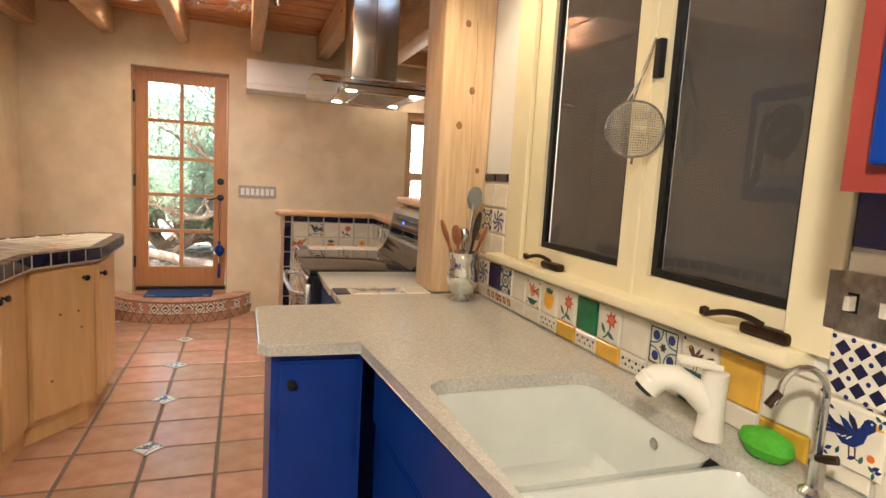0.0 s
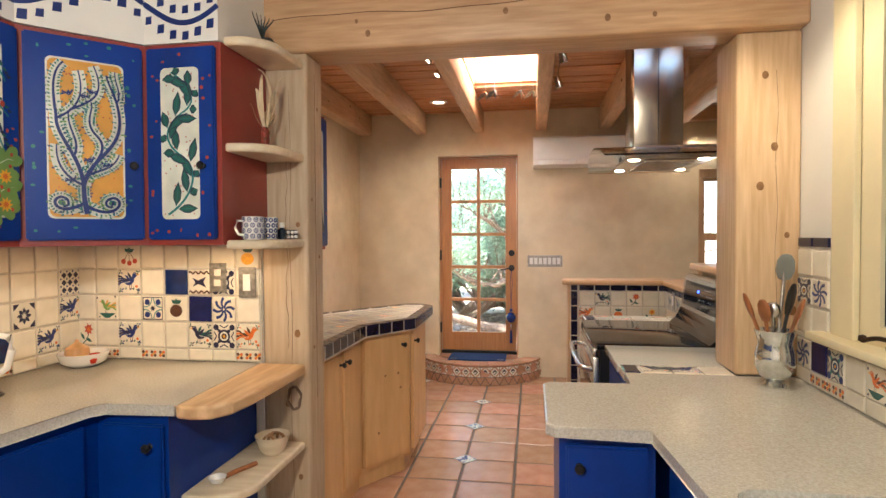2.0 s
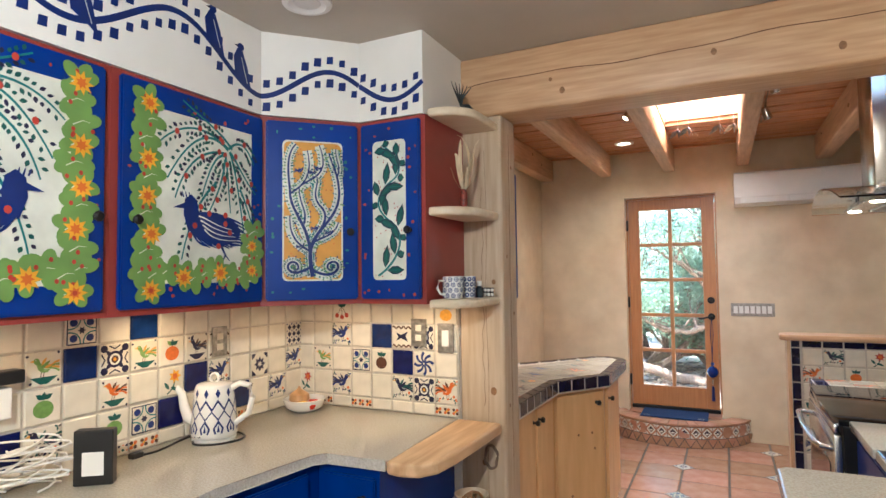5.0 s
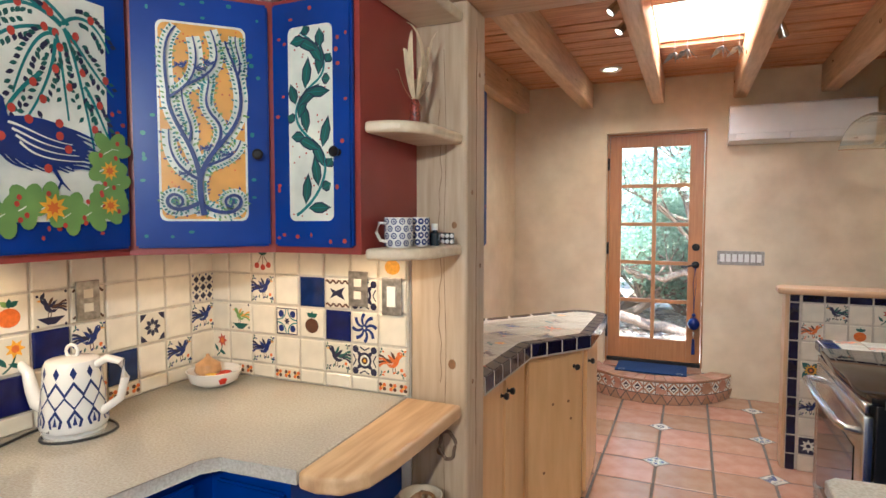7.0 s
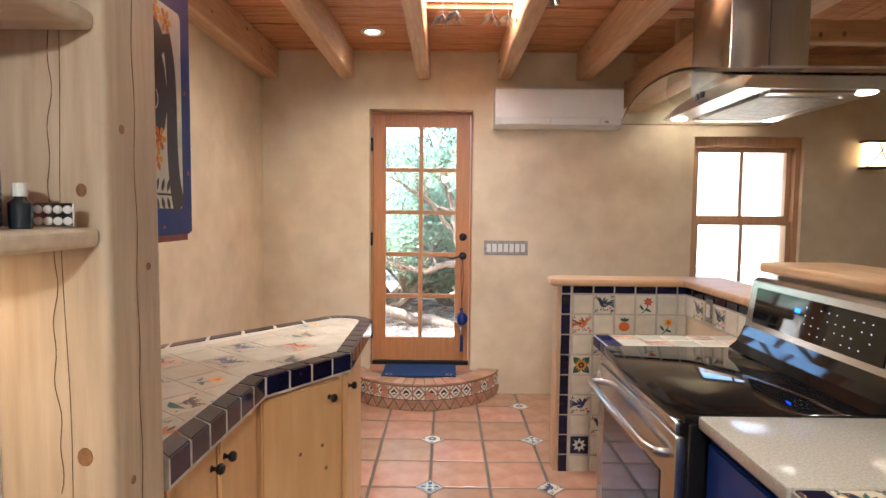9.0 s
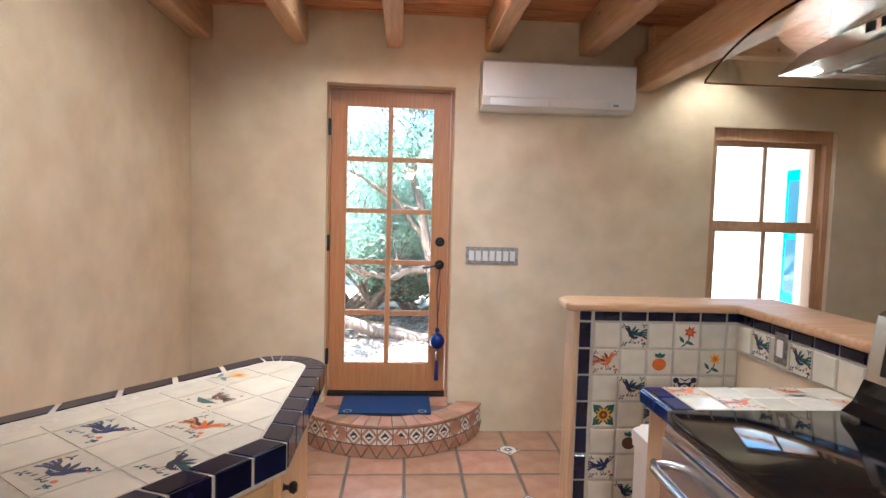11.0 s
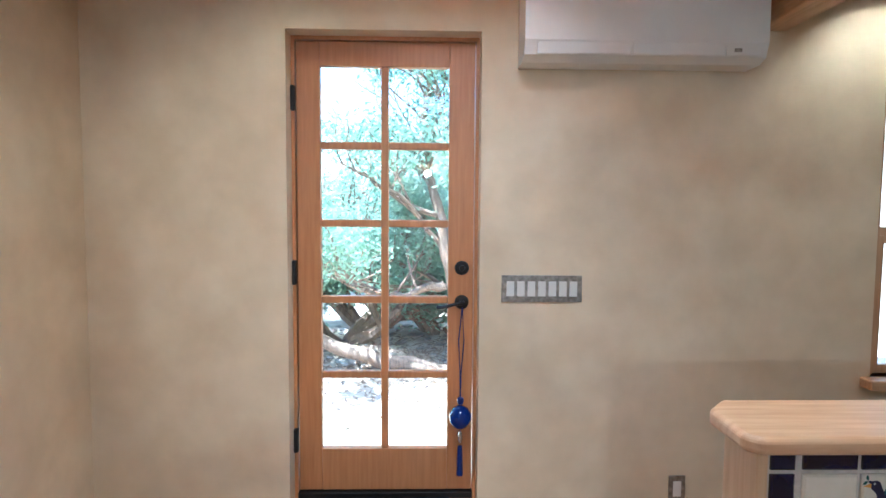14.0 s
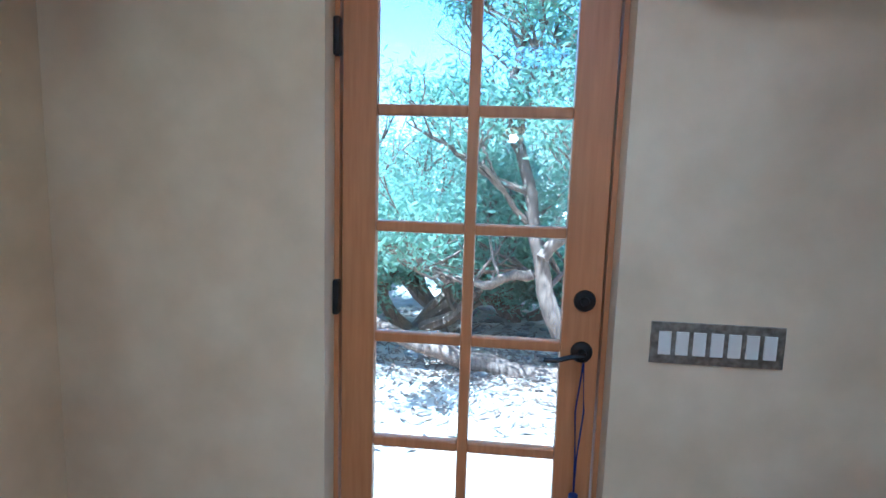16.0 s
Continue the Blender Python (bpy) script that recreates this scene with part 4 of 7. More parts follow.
        for (mx_, my_), (ex, ey), sx, sy in (((-0.07, 0.27), (-0.165, 0.17), 0.115, 0.20), ((-0.03, 0.25), (-0.135, 0.06), 0.115, 0.195), ((-0.06, 0.15), (-0.105, 0.0), 0.105, 0.18), ((0.04, 0.15), (0.0, 0.015), 0.105, 0.17),
                                            ((0.11, 0.13), (0.125, -0.03), 0.10, 0.17), ((0.09, 0.06), (0.02, -0.05), 0.10, 0.16), ((0.16, 0.08), (0.20, -0.17), 0.12, 0.19), ((0.18, 0.11), (0.245, 0.05), 0.12, 0.19),
                                            ((0.20, 0.24), (0.235, 0.16), 0.115, 0.20), ((-0.05, -0.05), (-0.08, -0.20), 0.06, 0.07), ((0.02, 0.27), (-0.08, 0.325), 0.13, 0.20), ((0.20, 0.0), (0.235, -0.08), 0.165, 0.06)):
            stems.append(curve((X(sx), sy), (X(mx_ * 0.45 + sx * 0.55), my_ * 0.5 + sy * 0.5 + 0.02), (X(mx_), my_), (X(ex), ey)))
        for pts in stems:
            a.line(pts, 0.010, "t", 0.005)
            leaves(pts[4:], 1, 0.011, 0.018, 0.012, "ddn", 0.8)
            for q in pts[3::5]:
                if r.random() < 0.6:
                    a.ell(q[0] + 0.012, q[1] + 0.004, 0.009, 0.011, "r", n=8)
        # bird
        a.ell(X(0.055), -0.09, 0.115, 0.056, "b", -0.10 * f, 20)
        for k in range(9):
            a.line(curve((X(0.06 + 0.008 * k), -0.05 - 0.012 * k), (X(0.12), -0.045 - 0.012 * k), (X(0.16), -0.06 - 0.010 * k), (X(0.205 - 0.010 * (k % 3)), -0.075 - 0.009 * k), 6), 0.014, "b", 0.003)
            a.line(curve((X(-0.04 + 0.012 * k), -0.10), (X(-0.03 + 0.014 * k), -0.14), (X(0.0 + 0.014 * k), -0.15), (X(0.02 + 0.014 * k), -0.152 - 0.005 * (k % 2)), 5), 0.010, "b", 0.003)
        a.poly([(X(0.0), -0.055), (X(-0.055), -0.11), (X(-0.075), -0.05), (X(-0.070), 0.0), (X(-0.045), 0.018), (X(-0.022), 0.0), (X(-0.015), -0.035)], "b")
        a.poly([(X(-0.07), -0.012), (X(-0.115), -0.032), (X(-0.07), -0.032)], "b")
        for k in range(3):
            a.line([(X(-0.075 + 0.012 * k), 0.005), (X(-0.082 + 0.014 * k), 0.024)], 0.006, "b", 0.003)
        for k in range(4):
            a.line(curve((X(-0.015 + 0.008 * k), -0.052 - 0.014 * k), (X(0.03), -0.058 - 0.020 * k), (X(0.06), -0.085 - 0.016 * k), (X(0.13 + 0.008 * k), -0.088 - 0.013 * k), 9), 0.006, "w", 0.002)
        a.line([(X(0.08), -0.145), (X(0.10), -0.18), (X(0.085), -0.21)], 0.012, "b", 0.004)
        a.line([(X(0.10), -0.18), (X(0.12), -0.20)], 0.006, "b", 0.003)
        for px, py in ((0.03, -0.04), (0.10, -0.07), (-0.03, -0.085), (0.07, -0.15), (0.12, -0.10), (0.10, -0.04)):
            a.ell(X(px), py, 0.010, 0.011, "r", n=8)
        # leaf border: column on the knob side, row along the bottom, short column opposite
        spots = [(X(-w / 2 + 0.082 + 0.010 * math.sin(k * 2)), y1 + 0.015 - k * 0.058) for k in range(11)] + [(X(-w / 2 + 0.11 + 0.050 * k), y0 + 0.030 + 0.014 * math.sin(k * 1.7)) for k in range(9)] + [(X(w / 2 - 0.070 + 0.012 * (k % 2)), y0 + 0.05 + 0.045 * k) for k in range(4)]
        for x, y in spots:
            for s in range(5):
                an = s * 1.257 + r.uniform(-0.35, 0.35)
                a.ell(x + 0.030 * math.cos(an), y + 0.027 * math.sin(an), 0.029, 0.020, "g", an, 12)
            a.line([(x - 0.022, y - 0.012), (x + 0.004, y + 0.004), (x + 0.024, y + 0.002)], 0.003, "w", 0.001)
        for i, (x, y) in enumerate(spots):
            for s in range(2):
                a.ell(x + r.uniform(-0.035, 0.035), y + r.uniform(-0.03, 0.03), 0.006, 0.007, "r", n=7)
            if i in (0, 3, 5, 7, 10, 13, 16, 20, 22):
                k_ = 0.036 if i < 17 else 0.026
                a.star(x + 0.006, y - 0.008, k_, "y", 9)
                a.star(x + 0.006, y - 0.008, k_ * 0.5, "o", 7, "r" if i == 10 else None)
    return a.done("door_painting")


def wall_cabinet(name, outline, faces, label, dz=0.0):
    cx = sum(p[0] for p in outline) / len(outline)
    cy = sum(p[1] for p in outline) / len(outline)
    t = thing(name, (cx, cy, 1.43), label, "cabinet", "painted wall cabinets")
    part("body", prism(outline, 1.432 + dz, 2.175 + dz), red_paint, t)
    for p, q, kind, kn, seed in faces:
        u = (V((*q, 0)) - V((*p, 0))).normalized()
        o = V((u.y, -u.x, 0))
        d = part("door", slab(p, q, 1.452 + dz, 2.155 + dz, (o.x, o.y), 0.022), blue_paint, t, smooth=True)
        w = (V(q) - V(p)).length
        mid = (V((*p, 0)) + V((*q, 0))) / 2 + o * 0.0215
        mid.z = 1.8035 + dz
        put("painting", door_art(w, 0.703, kind, seed), d, plane_frame(mid, u, (0, 0, 1)))
        pos = V((*p, 0)).lerp(V((*q, 0)), kn) + o * 0.022
        pos.z = 1.72 + dz
        part("knob", knob_bm(pos, o), black_metal, d, smooth=True)
    return t


wall_cabinet("wall_cabinet", [(-1.562, 0.40), (-1.562, 1.0), (-1.903, 1.0), (-1.903, 0.40)], [((-1.562, 0.415), (-1.562, 0.975), "peacock_m", 0.94, 4)], "blue and red wall cabinet painted with bird and flowers")
wall_cabinet("wall_cabinet", [(-1.56, 1.0), (-1.56, 1.607), (-1.903, 1.607), (-1.903, 1.0)], [((-1.56, 1.02), (-1.56, 1.598), "peacock", 0.07, 3)], "blue and red wall cabinet painted with a peacock")
wall_cabinet("wall_cabinet", [(-1.56, 1.607), (-1.285, 1.885), (-1.285, 2.243), (-1.903, 2.243), (-1.903, 1.607)], [((-1.548, 1.620), (-1.296, 1.874), "tree", 0.9, 2)], "diagonal blue wall cabinet painted with a tree on gold")
wall_cabinet("wall_cabinet", [(-1.285, 1.885), (-0.985, 1.885), (-0.985, 2.243), (-1.285, 2.243)], [((-1.272, 1.885), (-1.0, 1.885), "vine", 0.84, 1)], "blue wall cabinet painted with a leafy vine")
wall_cabinet("wall_cabinet", [(-1.022, 2.425), (-1.022, 3.03), (-1.36, 3.03), (-1.36, 2.425)], [((-1.022, 2.45), (-1.022, 3.015), "bear", 0.07, 6)], "blue painted wall cabinet hanging over the island", -0.045)

# ---- painted soffit band ----
segs = [((-1.545, -0.2), (-1.545, 1.592)), ((-1.545, 1.592), (-1.28, 1.87)), ((-1.28, 1.87), (-0.985, 1.87))]
lens_ = [(V(q) - V(p)).length for p, q in segs]
total = sum(lens_)


def wave(s):
    d = total - s
    if d < 0.69:
        return 2.305 - 0.062 * math.cos(2 * math.pi * (0.69 - d) / 0.56)
    return 2.243 + 0.08 * (1 - math.cos(2 * math.pi * (d - 0.69) / 0.72)) + 0.02 * min(1, (d - 0.69) / 0.4)



off = 0.0
soff = bpy.data.objects["soffit"]
rb = random.Random(8)
for (p, q), ln in zip(segs, lens_):
    u = V((*q, 0)) - V((*p, 0))
    a = Art()
    n = max(6, int(ln / 0.02))
    a.line([(ln * i / n, wave(off + ln * i / n)) for i in range(n + 1)], 0.020, "b")
    s = 0.02
    while s < ln - 0.01:
        for sg in (-1, 1):
            dz = sg * rb.uniform(0.042, 0.05)
            k = rb.uniform(0.0115, 0.0155)
            y0_ = wave(off + s) + dz
            if 2.18 < y0_ < 2.49:
                a.poly([(s - k, y0_ - k * 1.2), (s + k * 0.9, y0_ - k * 1.1), (s + k, y0_ + k * 1.2), (s - k * 0.8, y0_ + k)], "b")
        s += 0.049
    if off == 0.0:
        for bs in (1.69, 1.56, 1.10):
            by = wave(bs)
            a.poly([(bs - 0.03, by + 0.02), (bs - 0.038, by + 0.085), (bs - 0.02, by + 0.118), (bs - 0.002, by + 0.125), (bs + 0.008, by + 0.11), (bs + 0.03, by + 0.06), (bs + 0.05, by - 0.03), (bs + 0.01, by)], "b")
            a.ell(bs - 0.003, by + 0.128, 0.016, 0.015, "b")
            a.poly([(bs - 0.015, by + 0.135), (bs - 0.035, by + 0.128), (bs - 0.015, by + 0.124)], "n")
            a.line([(bs + 0.0, by + 0.09), (bs + 0.02, by + 0.03), (bs + 0.03, by)], 0.003, "w")
    put("painted_vine", a.done("painted_vine"), soff, plane_frame((p[0], p[1], 0), u, (0, 0, 1)))
    off += ln

# ---- backsplash tiles of the corner counter ----
P = 0.1165
back = tagged(part("backsplash", box(-1.904, 2.235, 0.92, -1.0135, 2.2445, 1.432), grout_pale), "cream backsplash tiles with painted motifs behind the counter", "backsplash")
cols = [("border", "bird_orange", "", "", "orange_fruit"), ("", "ring", "swirl", "ring", ""), ("", "bird_green", "B", "wavy", ""), ("", "", "fig", "B", ""), ("border", "", "dots", "", ""),
        ("", "bird_blue", "", "bird_blue", "cherry"), ("border", "", "duck", "", ""), ("border", "red_flower", "", "", "")]
fr = plane_frame((-1.0135, 2.235, 0.92), (1, 0, 0), (0, 0, 1))
for c, col in enumerate(cols):
    u = -0.0575 - 0.1125 * c
    for k, code in enumerate(col):
        v, hh = (0.026, 0.048) if k == 0 else (0.052 + P * (k - 0.5), P - 0.008)
        if k == 4:
            hh, v = 0.102, 0.052 + P * 3 + 0.053
        w_ = 0.1045 if c < 7 else 0.09
        lay(back, fr, u if c < 7 else -0.839, v, w_, hh, code)
left = tagged(part("backsplash", box(-1.9045, -0.9, 0.92, -1.895, 2.2345, 1.432), grout_pale), "cream backsplash tiles with painted motifs along the wall", "backsplash")
cols = [("", "", "bird_blue", "lattice", ""), ("", "bird_blue", "", "", ""), ("", "", "flower_geo", "", ""), ("border", "B", "", "", ""), ("", "bird_orange", "bird_blue", "wavy", ""), ("", "", "B", "rabbit", ""),
        ("", "B", "yellow_flower", "carrot", ""), ("border", "dots", "", "duck", "B"), ("vine_border", "pepper", "hen", "ring", ""), ("", "", "", "B", "dots"), ("", "bird_green", "pepper", "duck", ""), ("", "B", "", "", ""), ("", "", "ring", "", "B"), ("", "hen", "", "", ""), ("", "", "", "dots", "")]
fr = plane_frame((-1.895, 2.2345, 0.92), (0, 1, 0), (0, 0, 1))
for c, col in enumerate(cols):
    for k, code in enumerate(col):
        v, hh = (0.026, 0.048) if k == 0 else (0.052 + P * (k - 0.5), P - 0.008)
        if k == 4:
            hh, v = 0.102, 0.052 + P * 3 + 0.053
        lay(left, fr, -0.058 - 0.1165 * c, v, 0.1085, hh, code)

# ---- half wall tiles ----
fr = plane_frame((0.427, 4.4915, 0), (1, 0, 0), (0, 0, 1))
faces = tagged(part("half_wall_tiling", box(0.427, 4.4835, 0.005, 1.137, 4.4915, 1.074), grout_pale), "decorated cream and navy tiles facing the range", "tiling")
fr = plane_frame((0.427, 4.4835, 0), (1, 0, 0), (0, 0, 1))
rows = [["", "bird_green", "", "red_flower", ""], ["bird_orange", "", "tomato", "", "yellow_flower"], ["", "bird_green", "", "ring", ""], ["sunflower", "", "bird_blue", "", ""], ["", "fig", "", "", "hen"],
        ["bird_blue", "", "", "duck", ""], ["", "bird_green", "", "", ""], ["star", "", "", "", ""], ["", "", "", "", ""]]
lay_tile(faces, fr, 0.027, 1.051, 0.048, 0.04, tile_navy)
for i in range(5):
    lay_tile(faces, fr, 0.062 + 0.118 * (i + 0.5), 1.051, 0.108, 0.04, tile_navy)
lay_tile(faces, fr, 0.682, 1.051, 0.05, 0.04, tile_navy)
for j, row in enumerate(rows):
    z = 1.026 - 0.116 * (j + 0.5)
    lay_tile(faces, fr, 0.027, z, 0.048, 0.107, tile_navy)
    for i, code in enumerate(row):
        lay(faces, fr, 0.062 + 0.118 * (i + 0.5), z, 0.109, 0.107, code)
    lay(faces, fr, 0.682, z, 0.05, 0.107, "")
side = tagged(part("half_wall_tiling", box(1.129, 3.70, 0.9, 1.1375, 4.483, 1.074), grout_pale), "decorated tiles on the side of the half wall", "tiling")
fr = plane_frame((1.129, 4.483, 0), (0, -1, 0), (0, 0, 1))
for i in range(6):
    lay_tile(side, fr, 0.06 + 0.118 * i, 1.051, 0.108, 0.04, tile_navy)
    lay(side, fr, 0.06 + 0.118 * i, 0.968, 0.109, 0.107, ("", "bird_green", "", "bird_green", "", "")[i])


# ---- tiled island ----
def isl_out(d):
    """The island top's outline, drawn in by d."""
    pts = [(-1.695, 2.455 + d), (-0.815 - d, 2.455 + d), (-0.80 - d, 3.055 + d * 0.4), (-0.58 - d, 3.37 + d * 0.4), (-0.588 - d, 4.00)]
    cx, cy, r = -0.735, 3.98, 0.15 - d
    pts = pts[:4] + [(-0.585 - d, 3.97)] + [(cx + r * math.cos(radians(a)), cy + r * math.sin(radians(a))) for a in range(10, 136, 14)]
    return pts + [(-1.695, 3.0 - d * 1.3)]


isl = tagged(part("tiled_counter", prism(isl_out(-0.0045), 0.884, 0.9503), grout_pale), "cream tile island top edged in navy tiles with painted birds", "counter")
fr = plane_frame((0, 0, 0.944), (1, 0, 0), (0, 1, 0))
# tile field runs with the slanting long edge
ang = math.atan2(4.06 - 3.0, -0.87 + 1.695)
ca, sa = math.cos(ang), math.sin(ang)
inner = isl_out(0.062)


def inside(x, y, poly):
    c = False
    for i in range(len(poly)):
        (x1, y1), (x2, y2) = poly[i], poly[i - 1]
        if (y1 > y) != (y2 > y) and x < (x2 - x1) * (y - y1) / (y2 - y1) + x1:
            c = not c
    return c


def clip(subject, poly):
    """The part of a convex tile inside the outline's convex pieces."""
    out = subject
    n = len(poly)
    for i in range(n):
        a, b = V(poly[i]), V(poly[(i + 1) % n])
        e = b - a
        new_pts = []
        for k in range(len(out)):
            p, q = V(out[k]), V(out[(k + 1) % len(out)])
            sp, sq = e.x * (p.y - a.y) - e.y * (p.x - a.x), e.x * (q.y - a.y) - e.y * (q.x - a.x)
            if sp >= 0:
                new_pts.append(tuple(p))
            if (sp >= 0) != (sq >= 0):
                new_pts.append(tuple(p + (q - p) * (sp / (sp - sq))))
        out = new_pts
        if len(out) < 3:
            return []
    return out


pa = [inner[0], inner[1], inner[2], (-1.24, 3.4 - 0.06), inner[-1]]
pb = [inner[2], inner[3]] + inner[4:-1] + [(-1.24, 3.34)]
arts = ["bird_orange", "bird_blue", "bird_green", "yellow_flower", "bird_orange", "rooster", "bird_blue"]
k = 0
T = 0.150
for i in range(-14, 14):
    for j in range(-4, 10):
        cx = -1.695 + (i + 0.5) * T * ca + (j + 0.5) * T * sa
        cy = 3.0 - 0.075 + (i + 0.5) * T * sa - (j + 0.5) * T * ca
        h = T / 2 - 0.004
        quad = [(cx + a * h * ca - b * h * sa, cy + a * h * sa + b * h * ca) for a, b in ((-1, -1), (1, -1), (1, 1), (-1, 1))]
        for piece in (pa, pb):
            c = clip(quad, piece)
            area = sum(c[m][0] * c[m - 1][1] - c[m - 1][0] * c[m][1] for m in range(len(c))) if len(c) > 2 else 0
            if abs(area) / 2 > 0.0004:
                ob = part("tile", prism(c, 0.944, 0.952), tile_white, isl)
                k += 1
                if abs(area) / 2 > 0.0135 and (i + j) % 2 == 0:
                    code = arts[(3 * i + 5 * j) % len(arts)]
                    put("motif", motif(code), ob, Matrix.Translation((cx, cy, 0.9517)) @ pose(0, 0, 0, 0, 0, math.degrees(ang) - 90) @ Matrix.Diagonal((T * 0.8, T * 0.8, 1, 1)))
o1, o2 = isl_out(0.0), isl_out(0.055)


def edge_run(p, q, p2, q2, n, top=True):
    for i in range(n):
        a, b = (i + 0.055) / n, (i + 0.945) / n
        L = lambda u, v, t: (u[0] + (v[0] - u[0]) * t, u[1] + (v[1] - u[1]) * t)
        bm = prism([L(p, q, a), L(p, q, b), L(p2, q2, b), L(p2, q2, a)], 0.944, 0.9535)
        P0, P1 = L(p, q, a), L(p, q, b)
        d = V((p[0] - p2[0], p[1] - p2[1])).normalized() * 0.008
        prism([P0, P1, (P1[0] + d.x, P1[1] + d.y), (P0[0] + d.x, P0[1] + d.y)], 0.893, 0.952, bm=bm)
        part("edge_tile", bm, tile_navy, isl)


for i, n in ((1, 6), (2, 4), (3, 6)):
    edge_run(o1[i], o1[i + 1], o2[i], o2[i + 1], n)
for i in range(4, len(o1) - 2):
    edge_run(o1[i], o1[i + 1], o2[i], o2[i + 1], 1)
edge_run(o1[-2], o1[-1], o2[-2], o2[-1], 9)

ib = [(-1.69, 2.47), (-0.865, 2.47), (-0.845, 3.08), (-0.62, 3.40), (-0.63, 3.98), (-0.75, 4.08), (-0.87, 4.05), (-1.69, 3.0)]
base_cabinet("island_cabinet", ib, 0.10, 0.882, [((-0.865, 2.50), (-0.857, 2.765), 0.12, 0.86, (1, 0), (0.88, 0.80)), ((-0.856, 2.785), (-0.847, 3.06), 0.12, 0.86, (1, 0), (0.10, 0.80)),
             ((-0.835, 3.10), (-0.632, 3.385), 0.12, 0.86, (0.81, -0.58), (0.84, 0.80)), ((-0.622, 3.43), (-0.63, 3.76), 0.12, 0.86, (1, 0), (0.12, 0.80))], "clear-finished maple island cabinet with black knobs", cab_wood, "", black_metal)

isl_cab = bpy.data.objects["island_cabinet"]
for t_, kz in ((0.45, 0.63), (0.74, 0.63), (0.79, 0.54), (0.30, 0.30)):
    own = lathe([(0, 0.0015), (0.007, 0.001), (0.0085, -0.003)], n=10)
    at_ = V((-0.835, 3.10, kz)).lerp(V((-0.632, 3.385, kz)), t_) + V((0.813, -0.582, 0)) * 0.0202
    bmesh.ops.transform(own, matrix=Matrix.Translation(at_) @ V((0.813, -0.582, 0)).to_track_quat("Z", "Y").to_matrix().to_4x4(), verts=own.verts)
    part("knot", own, knot_m, isl_cab, "small dark knot in the maple")

# ---- round step ----
st = thing("door_step", (-0.43, 5.7, 0), "rounded terracotta step with painted diamond tile riser", "step", kind="structure")
cx, cy, R = -0.415, 6.10, 0.66
a0, a1 = 201, 339
arc = [(cx + R * math.cos(radians(a0 + (a1 - a0) * i / 40)), cy + R * math.sin(radians(a0 + (a1 - a0) * i / 40))) for i in range(41)]
part("core", prism([(p[0], p[1]) for p in arc] + [(0.19, 5.98), (-1.02, 5.98)], 0.0, 0.188), grout, st)
n = 19
for i in range(n):
    b0, b1 = radians(a0 + (a1 - a0) * (i + 0.03) / n), radians(a0 + (a1 - a0) * (i + 0.97) / n)
    q = [(cx + r * math.cos(b), cy + r * math.sin(b)) for r, b in ((R + 0.012, b0), (R + 0.012, b1), (R - 0.15, b1), (R - 0.15, b0))]
    part("tread_tile", prism(q, 0.188, 0.205, 0.003), saltillo, st)
m2 = 17
for i in range(m2):
    b = radians(a0 + (a1 - a0) * (i + 0.5) / m2)
    w = R * radians(a1 - a0) / m2
    o = V((math.cos(b), math.sin(b), 0))
    f2 = plane_frame(V((cx, cy, 0)) + o * (R - 0.001), (-math.sin(b), math.cos(b), 0), (0, 0, 1))
    lay_tile(st, f2, 0, 0.133, w * 0.95, 0.095, saltillo, None, 0.006)
    me = Art()
    me.poly([(-0.47, 0), (0, -0.47), (0.47, 0), (0, 0.47)], "w")
    me.poly([(-0.30, 0), (0, -0.3), (0.30, 0), (0, 0.3)], "k")
    me.ell(0, 0.03, 0.14, 0.14, "n")
    me.leaf(-0.2, -0.1, 0.4, 0.18, 0.2, "w")
    for sx in (-1, 1):
        for sy in (-1, 1):
            me.poly([(0.5 * sx, 0.5 * sy), (0.2 * sx, 0.5 * sy), (0.5 * sx, 0.2 * sy)], "w")
    put("motif", me.done("riser_motif"), st, f2 @ Matrix.Translation((0, 0.133, 0.006)) @ Matrix.Diagonal((w * 0.93, 0.093, 1, 1)))
    for s in (-1, 1):
        q = bmesh.new()
        tri = [(-w * 0.45, 0.005), (w * 0.45, 0.005), (0, 0.075)] if s > 0 else [(0.006, 0.08), (w * 0.97, 0.08), (w * 0.49, 0.014)]
        vs = [q.verts.new(f2 @ V((x, y, 0.006))) for x, y in tri]
        q.faces.new(vs)
        part("riser_tile", q, saltillo, st)
part("landing", box(-0.84, 5.80, 0.186, -0.02, 6.0, 0.203), saltillo, st)
dm = thing("door_mat", (-0.43, 5.8, 0.2055), "thin dark blue door mat on the step", "mat")
part("mat", box(-0.715, 5.62, 0.2055, -0.135, 5.965, 0.214, 0.003), mat_blue, dm)
for x in (-0.66, -0.19):
    part("logo", lathe([(0.02, 0), (0.024, 0.001), (0.028, 0)], (x, 5.66, 0.2142), 14), pewter, dm)

